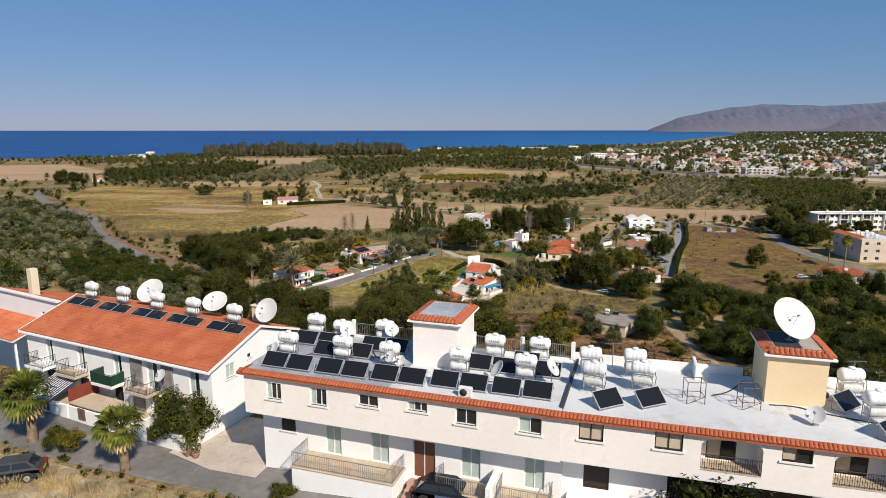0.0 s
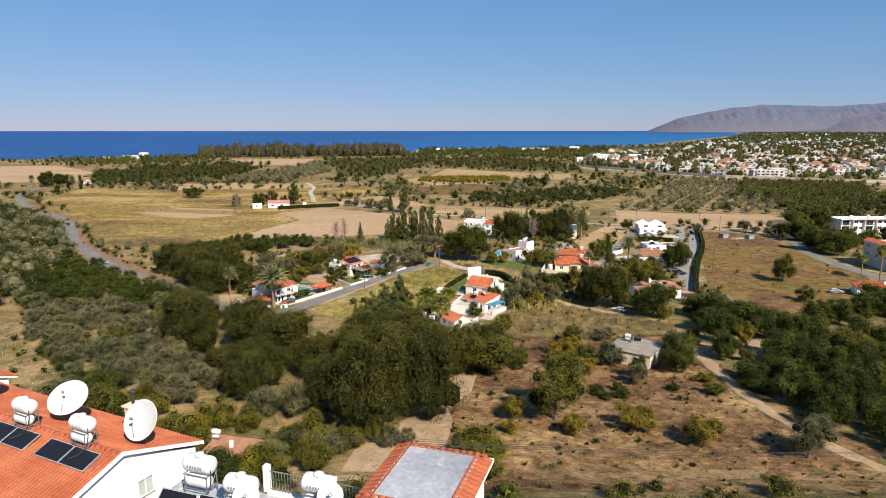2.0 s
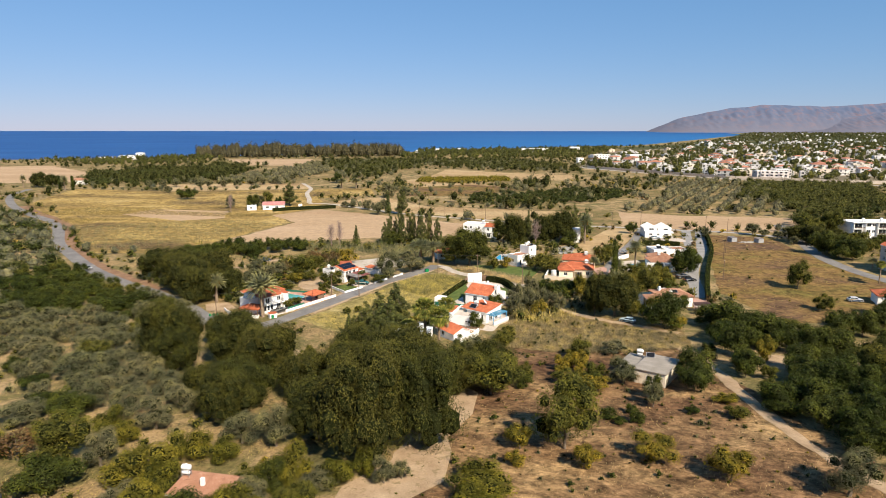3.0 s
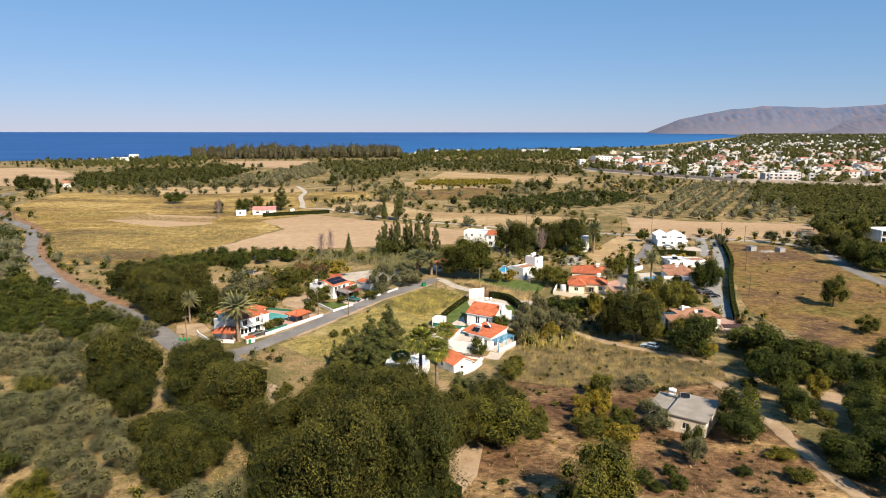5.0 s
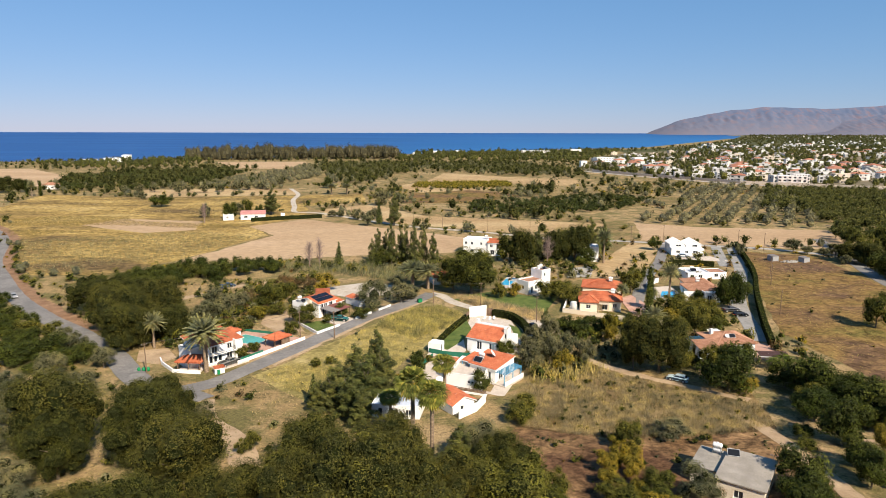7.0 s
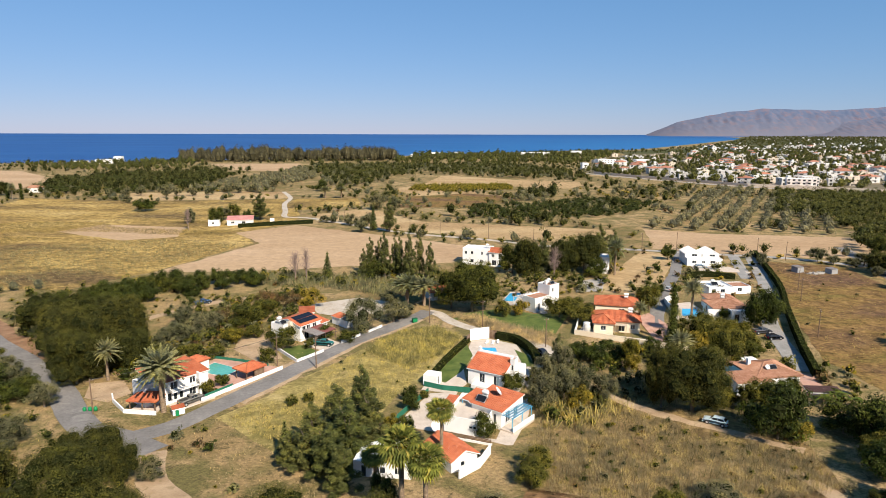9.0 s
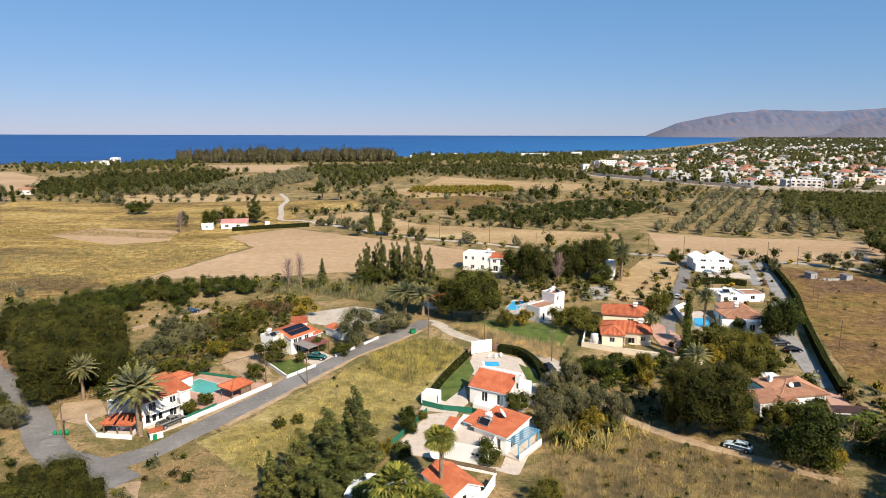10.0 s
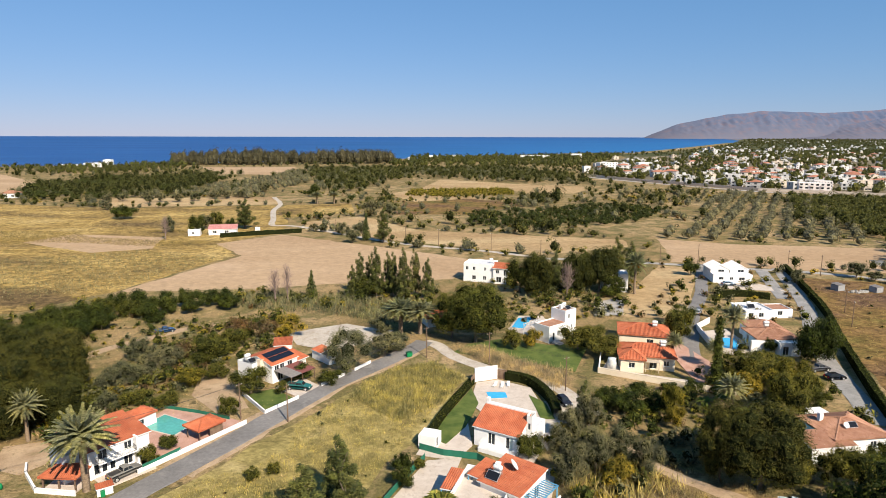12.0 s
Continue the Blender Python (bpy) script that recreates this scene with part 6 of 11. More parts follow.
scrub("low_weeds", "low green and dry weeds scattered over the orchard floor", (([(9, 150), (22, 176), (64, 176), (67, 130), (72, 100), (0, 98), (-3, 114), (6, 136)], 2.3, 0.5),), (0.12, 0.38))


def along(lines, step, side):
    """Spots strung unevenly along plan lines."""
    out = []
    for line in lines:
        for p in curve_points(line, step):
            if rng.random() < 0.75:
                out.append((p.x + rng.normal() * side, p.y + rng.normal() * side))
    return out


wood("field_hedges", "bushes strung along the field edges", along(([(-70, 482), (-40, 450), (-12, 432), (28, 408)], [(-77, 498), (-43, 530), (-5, 470), (60, 448), (100, 437)], [(-25, 538), (30, 538), (75, 604)], [(-320, 598), (-230, 572), (-116, 592)], [(104, 380), (152, 362), (196, 356)], [(-130, 300), (-150, 304), (-180, 345), (-205, 375)], [(-110, 600), (-60, 606), (-20, 616), (40, 645)], [(-240, 430), (-290, 480), (-325, 520)]), 6.0, 1.6), low_olv + low_med, [M["far_olive"], M["far_olive"], M["far_med"], M["far_med"]], (0.35, 0.85))
wood("town_edge_trees", "dark trees along the wall at the edge of the town", along(([(206, 948), (233, 888), (272, 818), (328, 742), (408, 688), (490, 662)],), 7.0, 4.5), far_dark + far_med, [M["far_big"], M["far_big"], M["far_med"], M["far_med"]], (0.8, 1.6))

# ---------------------------------------------------------------- walls, windows, rails
class Face:
    """One wall face in the plan of a thing: from a to b, outside on the right hand."""

    def __init__(self, a, b):
        self.a = Vector((*a, 0))
        self.d = Vector((b[0] - a[0], b[1] - a[1], 0))
        self.length = self.d.length
        self.d.normalize()
        self.inn = Vector((-self.d.y, self.d.x, 0))

    def at(self, s, depth, z):
        return self.a + self.d * s + self.inn * depth + Vector((0, 0, z))

    def box(self, bm, s0, s1, d0, d1, z0, z1):
        c = [self.at(s, d, z) for z in (z0, z1) for s, d in ((s0, d0), (s1, d0), (s1, d1), (s0, d1))]
        vs = [bm.verts.new(v) for v in c]
        for f in ((3, 2, 1, 0), (4, 5, 6, 7), (0, 1, 5, 4), (1, 2, 6, 5), (2, 3, 7, 6), (3, 0, 4, 7)):
            bm.faces.new([vs[i] for i in f])

    def panel(self, bm, z0, z1, holes=(), depth=0.16):
        """The wall's skin with real recesses at the holes (s0, s1, z0, z1)."""
        us = sorted({0.0, self.length, *(v for h in holes for v in h[:2])})
        zs = sorted({z0, z1, *(v for h in holes for v in h[2:4])})
        quad = lambda *c: bm.faces.new([bm.verts.new(p) for p in c])  # noqa: E731
        for u0, u1 in zip(us, us[1:]):
            for w0, w1 in zip(zs, zs[1:]):
                um, wm = (u0 + u1) / 2, (w0 + w1) / 2
                if not any(h[0] < um < h[1] and h[2] < wm < h[3] for h in holes):
                    quad(self.at(u0, 0, w0), self.at(u1, 0, w0), self.at(u1, 0, w1), self.at(u0, 0, w1))
        for h in holes:
            s0, s1, w0, w1 = h[:4]
            quad(self.at(s0, 0, w0), self.at(s1, 0, w0), self.at(s1, depth, w0), self.at(s0, depth, w0))
            quad(self.at(s0, 0, w1), self.at(s0, depth, w1), self.at(s1, depth, w1), self.at(s1, 0, w1))
            quad(self.at(s0, 0, w0), self.at(s0, depth, w0), self.at(s0, depth, w1), self.at(s0, 0, w1))
            quad(self.at(s1, 0, w0), self.at(s1, 0, w1), self.at(s1, depth, w1), self.at(s1, depth, w0))


PLAIN = {}


def plain(name, c, rough=0.6, metal=0.0, fine=0.08):
    if name not in PLAIN:
        PLAIN[name] = surf(name, tuple(v * 0.9 for v in c), tuple(min(1, v * 1.08) for v in c), 1.5, rough, metal=metal, fine=fine)
    return PLAIN[name]


WHITE_FRAME = plain("white_aluminium", (0.78, 0.78, 0.76), 0.4)
DARK_FRAME = plain("brown_aluminium", (0.05, 0.035, 0.025), 0.4)
CURTAIN = plain("pale_green_curtain", (0.42, 0.5, 0.46), 0.9)
BEIGE_BLIND = plain("beige_blind", (0.5, 0.42, 0.32), 0.9)
DOOR_WOOD = plain("reddish_brown_door", (0.2, 0.085, 0.05), 0.5)
SHUTTER = plain("dark_brown_shutter", (0.035, 0.025, 0.02), 0.6)


def window(parent, face, hole, frame_mat=None, panes=("glass", "glass"), sill=True, depth=0.16, name="window", label=""):
    """A window or glass door in a recess: frame with mullions, a pane for each leaf, a sill."""
    s0, s1, z0, z1 = hole[:4]
    fm = frame_mat or WHITE_FRAME
    bm = bmesh.new()
    t, n = 0.06, len(panes)
    face.box(bm, s0, s1, depth - 0.07, depth, z0, z0 + t)
    face.box(bm, s0, s1, depth - 0.07, depth, z1 - t, z1)
    w = (s1 - s0) / n
    for k in range(n + 1):
        c = s0 + w * k
        face.box(bm, max(s0, c - t / 2 - (t / 2 if k == n else 0)), min(s1, c + t / 2 + (t / 2 if k == 0 else 0)), depth - 0.072, depth, z0 + t, z1 - t)
    win = part(name, bm, fm, parent, label)
    for k, p in enumerate(panes):
        bm = bmesh.new()
        face.box(bm, s0 + w * k, s0 + w * (k + 1), depth - 0.03, depth + 0.01, z0 + 0.01, z1 - 0.01)
        part("pane", bm, {"glass": M["glass"], "curtain": CURTAIN, "beige": BEIGE_BLIND, "shutter": SHUTTER, "open": M["glass"], "wood": DOOR_WOOD}[p], win)
    if sill:
        bm = bmesh.new()
        face.box(bm, s0 - 0.12, s1 + 0.12, -0.08, depth, z0 - 0.1, z0)
        part("window_sill", bm, M["white"], win)
    return win


def railing(parent, pts, z, h, mat, step=0.13, r=0.012, post=1.5, name="railing", label=""):
    """Iron railing along plan points: posts, rails and thin bars, each run one mesh of bars."""
    bm = bmesh.new()
    for (x0, y0), (x1, y1) in zip(pts, pts[1:]):
        L = math.hypot(x1 - x0, y1 - y0)
        tube(bm, (x0, y0, z + h), (x1, y1, z + h), 0.025, n=6)
        tube(bm, (x0, y0, z + 0.1), (x1, y1, z + 0.1), 0.018, n=5)
        n = max(2, int(L / step))
        for k in range(n + 1):
            x, y = x0 + (x1 - x0) * k / n, y0 + (y1 - y0) * k / n
            tube(bm, (x, y, z), (x, y, z + h), r * (1.8 if k in (0, n) else 1.0), n=4, cap=False)
    return part(name, bm, mat, parent, label)


def slab(parent, name, x0, y0, z0, x1, y1, z1, mat, bevel=0.02, label=""):
    return part(name, boxes((x0, y0, z0, x1, y1, z1), bevel=bevel), mat, parent, label)


TILE_MESH = {}


def coping_tile(w, length, mat):
    """One curved clay tile: a half-round shell, its length along y."""
    key = (w, length, mat.name)
    if key not in TILE_MESH:
        verts, faces = [], []
        n = 6
        for y, k in ((0, 1.0), (length, 0.85)):
            for i in range(n + 1):
                a = math.pi * i / n
                verts.append((-math.cos(a) * w * 0.5 * k, y, math.sin(a) * w * 0.34 * k))
        for i in range(n):
            faces.append((i, i + 1, n + 2 + i, n + 1 + i))
        faces.append(tuple(range(n, -1, -1)))
        TILE_MESH[key] = mesh_of("tile", verts, faces, [mat], smooth=False)
    return TILE_MESH[key]


def coping(parent, a, b, z, mat, width=0.21, length=0.44, tilt=22, label="row of red clay coping tiles"):
    """A sloped bed under a row of clay tiles along a roof edge, outside on the right hand of a to b."""
    f = Face(a, b)
    bm = bmesh.new()
    c = math.cos(radians(tilt)) * length
    q = [f.at(0, -0.28, z - 0.1), f.at(f.length, -0.28, z - 0.1), f.at(f.length, -0.28 + c, z + length * math.sin(radians(tilt)) - 0.02), f.at(0, -0.28 + c, z + length * math.sin(radians(tilt)) - 0.02)]
    lo = [p - Vector((0, 0, 0.1)) for p in q]
    vs = [bm.verts.new(p) for p in lo + q]
    for k in ((3, 2, 1, 0), (4, 5, 6, 7), (0, 1, 5, 4), (1, 2, 6, 5), (2, 3, 7, 6), (3, 0, 4, 7)):
        bm.faces.new([vs[i] for i in k])
    bed = part("roof_edge", bm, mat, parent, label)
    n = int(f.length / width)
    turn = math.degrees(math.atan2(f.d.y, f.d.x))
    me = coping_tile(f.length / n * 1.05, length, mat)
    for k in range(n):
        p = f.at((k + 0.5) * f.length / n, -0.3, z - 0.07)
        ob = new("tile", me)
        ob.parent = bed
        ob.matrix_basis = pose(*p, 0, 0, turn) @ pose(0, 0, 0, tilt + 1.5 * math.sin(k * 12.9898), 0, 1.2 * math.sin(k * 78.2))
    return bed


def ribbed_roof(parent, a, b, up, mat, name="roof", pitch=0.25, course=0.36, label="", trim=None):
    """A slope of clay tiles: eave from a to b (3D), up: the vector to the ridge. Ribs stepped by course, joined."""
    a, b, up = Vector(a), Vector(b), Vector(up)
    d = b - a
    L, S = d.length, up.length
    d.normalize()
    n = d.cross(up).normalized()
    if n.z < 0:
        n = -n
    u = up.normalized()
    ncol, nrow = max(1, int(L / pitch)), max(1, int(S / course))
    prof = [(0.0, 0.0), (0.18, 0.045), (0.36, 0.085), (0.64, 0.085), (0.82, 0.045), (1.0, 0.0)]
    verts, faces = [], []
    for j in range(nrow):
        v0, v1 = j * S / nrow, (j + 1) * S / nrow + 0.04
        lift = 0.03
        for i in range(ncol):
            if trim and not trim((i + 0.5) / ncol, (j + 0.5) / nrow):
                continue
            base = len(verts)
            jit = 0.006 * math.sin(i * 7.3 + j * 3.1)
            for v, e in ((v0, lift + jit), (v1, 0.0)):
                for s, h in prof:
                    verts.append(a + d * ((i + s) * L / ncol) + u * v + n * (h + e))
            m = len(prof)
            for k in range(m - 1):
                faces.append((base + k, base + k + 1, base + m + k + 1, base + m + k))
            faces.append(tuple(base + k for k in range(m)))
    me = mesh_of(name, verts, faces, [mat])
    ob = part(name, me, None, parent, label)
    return tagged(ob, kind="stuff")


# ---------------------------------------------------------------- roof equipment
STEEL = M["metal"]
TANK = surf("white_fibreglass_tank", (0.72, 0.73, 0.73), (0.8, 0.81, 0.8), 1.3, 0.45, 0.05, 8.0, c3=(0.62, 0.62, 0.6), fine=0.06, rand=0.08)
GREY_TANK = surf("grey_insulated_tank", (0.55, 0.55, 0.52), (0.66, 0.66, 0.62), 1.3, 0.5, 0.05, 8.0, fine=0.08)
FRAME_AL = plain("aluminium_trim", (0.62, 0.62, 0.62), 0.35, 0.6)
MARK = plain("grey_marking", (0.33, 0.33, 0.34), 0.7)
DISH = surf("white_dish_paint", (0.58, 0.58, 0.57), (0.68, 0.68, 0.67), 1.2, 0.5, fine=0.05)
RUST = surf("rusty_white_dish", (0.72, 0.7, 0.66), (0.78, 0.76, 0.72), 1.2, 0.5, c3=(0.55, 0.16, 0.04), fine=0.05)


def tank_bm(r, L, z, y=0.0, cap=True):
    """A lying tank with domed ends, ribs and a filler cap."""
    bm = bmesh.new()
    m = pose(-L / 2, y, z, 0, 90, 0)
    prof = [(r * 0.3, 0), (r * 0.75, 0.04), (r * 0.95, 0.12), (r, 0.2)]
    k = 4
    for i in range(k):
        c = 0.2 + (L - 0.4) * (i + 0.5) / k
        prof += [(r, c - 0.06), (r * 1.025, c - 0.03), (r * 1.025, c + 0.03), (r, c + 0.06)]
    prof += [(r, L - 0.2), (r * 0.95, L - 0.12), (r * 0.75, L - 0.04), (r * 0.3, L)]
    lathe(bm, m, prof, 18)
    if cap:
        lathe(bm, pose(0, y, z + r * 0.96), [(0.2, 0), (0.2, 0.07), (0.16, 0.1), (0.05, 0.12)], 14)
    return bm


HEATER = {}


def heater_meshes():
    me = {}
    for key, bm, mat in (("cold_tank", tank_bm(0.38, 1.4, 1.36), TANK), ("hot_tank", tank_bm(0.28, 1.2, 0.66, -0.12, False), TANK), ("hot_tank_grey", tank_bm(0.3, 1.3, 0.62, -0.1, False), GREY_TANK)):
        m = bpy.data.meshes.new(key)
        bm.to_mesh(m), bm.free()
        m.materials.append(mat)
        me[key] = m
    me["stand"] = []
    for x in (-0.55, 0.55):
        for y in (-0.35, 0.3):
            bm = bmesh.new()
            tube(bm, (x, y, 0), (x, y, 1.0), 0.025, n=5)
            me["stand"].append(("leg", bm))
    for z in (0.36, 0.98):
        bm = bmesh.new()
        for y in (-0.35, 0.3):
            tube(bm, (-0.6, y, z), (0.6, y, z), 0.025, n=5)
        for x in (-0.55, 0.55):
            tube(bm, (x, -0.35, z), (x, 0.3, z), 0.025, n=5)
            if z < 0.5:
                tube(bm, (x, -0.35, 0.05), (x, 0.3, 0.95), 0.018, n=5)
        me["stand"].append(("stand_frame", bm))
    for k, (key, bm) in enumerate(me["stand"]):
        m = bpy.data.meshes.new(key)
        bm.to_mesh(m), bm.free()
        m.materials.append(STEEL)
        me["stand"][k] = (key, m)
    # feed pipes
    bm = bmesh.new()
    for x, y0 in ((0.66, -0.2),):
        p = [Vector((x, y0, 1.3)), Vector((x + 0.1, y0 - 0.1, 0.9)), Vector((x + 0.05, y0 - 0.15, 0.5)), Vector((x - 0.1, y0 - 0.5, 0.1)), Vector((x - 0.25, y0 - 1.0, 0.05))]
        for a, b in zip(p, p[1:]):
            tube(bm, a, b, 0.02, n=5, cap=False)
    m = bpy.data.meshes.new("pipe")
    bm.to_mesh(m), bm.free()
    m.materials.append(M["dark"])
    me["pipe"] = m
    # word on the tank is drawn as plain bars
    m = bpy.data.meshes.new("marking")
    bm = boxes(*[(-0.36 + 0.13 * k, -0.392, 1.3, -0.27 + 0.13 * k, -0.38, 1.42) for k in range(6)])
    bm.to_mesh(m), bm.free()
    m.materials.append(MARK)
    me["marking"] = m
    return me


def collector_meshes(w=1.72, l=1.1):
    """A flat solar collector standing on its low edge, tilted back."""
    m = pose(0, 0, 0.1, 42, 0, 0)
    out = {}
    bm = boxes((-w / 2, 0, 0, w / 2, l, 0.07))
    bmesh.ops.transform(bm, matrix=m, verts=bm.verts[:])
    out["panel_body"] = (bm, FRAME_AL)
    bm = boxes((-w / 2 + 0.045, 0.045, 0.068, w / 2 - 0.045, l - 0.045, 0.078))
    bmesh.ops.transform(bm, matrix=m, verts=bm.verts[:])
    out["panel_glass"] = (bm, M["panel"])
    bm = bmesh.new()
    for x in (-w / 2 + 0.1, w / 2 - 0.1):
        tube(bm, (x, l * 0.68, -0.02), (x, l * 0.7, 0.8), 0.02, n=5)
        tube(bm, (x, 0.05, -0.02), (x, 0.05, 0.15), 0.02, n=5)
        tube(bm, (x, 0.02, 0.02), (x, l * 0.7, 0.02), 0.018, n=5)
    tube(bm, (-w / 2, 0.05, 0.02), (w / 2, 0.05, 0.02), 0.02, n=5)
    out["support_frame"] = (bm, STEEL)
    made = {}
    for k, (bm, mat) in out.items():
        me = bpy.data.meshes.new(k)
        bm.to_mesh(me), bm.free()
        me.materials.append(mat)
        made[k] = me
    return made


HEATER.update(heater_meshes())
COLLECT = collector_meshes()


def heater(m, label="white solar water tanks on a steel stand", grey=False, mark=True, turn=0.0):
    ob = thing("water_heater", label, "water heater", m @ pose(0, 0, 0, 0, 0, turn), "solar water heaters on the roofs")
    for key, m_stand in HEATER["stand"]:
        part(key, m_stand, None, ob)
    t = part("cold_tank", HEATER["cold_tank"], None, ob)
    if mark:
        part("marking", HEATER["marking"], None, t, "grey bars of lettering")
    part("hot_tank", HEATER["hot_tank_grey" if grey else "hot_tank"], None, ob)
    part("pipe", HEATER["pipe"], None, ob)
    return ob


def collector(m, label="dark glazed solar collector in an aluminium frame", legs=True):
    ob = thing("solar_collector", label, "solar collector", m, "solar collectors on the roofs")
    for k in ("panel_body", "panel_glass", "support_frame")[:3 if legs else 2]:
        part(k, COLLECT[k], None, ob)
    return ob


def dish(m, r, label, mat=None, pole=0.6, el=38, az=150.0):
    """A satellite dish: shallow bowl with rim, feed arm, mast. az: where it looks, degrees from +x."""
    ob = thing("satellite_dish", label, "satellite dish", m, "satellite dishes")
    bm = bmesh.new()
    aim = pose(0, 0, pole + r * 0.55, 0, 0, az) @ pose(0, 0, 0, 0, 90 - el, 0)
    depth = r * 0.22
    prof = [(max(0.02, r * t), depth * t * t) for t in (0.02, 0.25, 0.5, 0.75, 0.92, 1.0)]
    outer = [(p[0], p[1] - 0.035) for p in prof]
    lathe(bm, aim, outer + [(r * 1.015, depth)] + prof[::-1], 28)
    bowl = part("bowl", bm, mat or DISH, ob)
    bm = bmesh.new()
    tip = aim @ Vector((0, 0, r * (0.5 if r > 1.2 else 0.8)))
    for a in ((0.0, 2.1, 4.2) if r > 1.2 else (0.0,)):
        k = 0.22 if r > 1.2 else 0.95
        tube(bm, aim @ Vector((math.cos(a) * r * k, math.sin(a) * r * k, depth * k * k)), tip, max(0.01, r * 0.009), n=5)
    lathe(bm, Matrix.Translation(tip) @ aim.to_3x3().to_4x4(), [(0.05, -0.1), (0.07, -0.02), (0.07, 0.08), (0.04, 0.1)], 10)
    part("feed_arm", bm, STEEL, ob)
    bm = bmesh.new()
    tube(bm, (0, 0, -0.02), (0, 0, pole), 0.05 if r > 0.6 else 0.025, n=8)
    tube(bm, (0, 0, pole), aim @ Vector((0, 0, -0.02)), 0.05 if r > 0.6 else 0.03, n=8)
    lathe(bm, Matrix.Identity(4), [(0.2, -0.01), (0.2, 0.03), (0.06, 0.05)], 10)
    part("mast", bm, STEEL, ob)
    return ob


def antenna(m, h=1.8, label="thin rooftop television antenna on a mast"):
    ob = thing("antenna", label, "antenna", m)
    bm = bmesh.new()
    tube(bm, (0, 0, -0.02), (0, 0, h), 0.025, n=6)
    part("mast", bm, STEEL, ob)
    bm = bmesh.new()
    tube(bm, (-0.5, 0, h - 0.1), (0.6, 0, h), 0.015, n=5)
    for k in range(9):
        x = -0.45 + k * 0.12
        w = 0.35 - 0.02 * k
        tube(bm, (x, -w, h - 0.09 + k * 0.01), (x, w, h - 0.09 + k * 0.01), 0.008, n=4)
    part("aerial", bm, STEEL, ob)
    return ob


# ---------------------------------------------------------------- the terrace of flats with white roofs
B1 = pose(-9.96, 39.8, 0, 0, 0, -18.3)
B2 = pose(9.64, 33.33, 0, 0, 0, -15.8)
ROOF = 37.86
FACADE = surf("cream_white_render", (0.85, 0.795, 0.745), (0.89, 0.84, 0.79), 0.25, 0.9, 0.12, 22.0, c3=(0.82, 0.76, 0.7), fine=0.05)
LOWER = surf("white_painted_render", (0.83, 0.82, 0.81), (0.88, 0.87, 0.86), 0.4, 0.9, 0.15, 22.0, fine=0.05)
MEMBRANE = surf("silver_bitumen_roof", (0.34, 0.35, 0.38), (0.5, 0.51, 0.54), 0.35, 0.5, 0.2, 3.0, c3=(0.6, 0.6, 0.61), metal=0.15)
WHITE_ROOF = surf("white_roof_coating", (0.62, 0.62, 0.63), (0.7, 0.7, 0.7), 0.25, 0.75, 0.15, 4.0, c3=(0.54, 0.53, 0.52), fine=0.06)
BEIGE_TILE = surf("beige_balcony_tiles", (0.5, 0.4, 0.29), (0.58, 0.47, 0.35), 1.0, 0.7, c3=(0.44, 0.34, 0.24))
SOFFIT = M["white"]
TOWER_YELLOW = surf("pale_yellow_render", (0.72, 0.56, 0.34), (0.78, 0.62, 0.4), 0.4, 0.9, 0.12, 20.0, fine=0.05)


def stair_tower(parent, x0, x1, y0, y1, top, wall_mat, roof_mat, name="stair_tower", base=None):
    """Stair head on a flat roof with a tiled skirt round its own flat roof."""
    base = ROOF - 0.1 if base is None else base
    bm = bmesh.new()
    pts = [(x0, y0), (x1, y0), (x1, y1), (x0, y1)]
    for a, b in zip(pts, pts[1:] + pts[:1]):
        Face(a, b).panel(bm, base, top - 0.25)
    tower = part(name, bm, wall_mat, parent)
    slab(tower, "roof_slab", x0 - 0.3, y0 - 0.3, top - 0.3, x1 + 0.3, y1 + 0.3, top - 0.16, M["white"])
    slab(tower, "flat_roof", x0 + 0.15, y0 + 0.15, top - 0.1, x1 - 0.15, y1 - 0.15, top + 0.12, roof_mat)
    e = 0.05
    for a, b in (((x0 - e, y0), (x1 + e, y0)), ((x1, y0 - e), (x1, y1 + e)), ((x1 + e, y1), (x0 - e, y1)), ((x0, y1 + e), (x0, y0 - e))):
        coping(tower, a, b, top - 0.06, M["roof_red"], 0.26, 0.62, 22)
    return tower


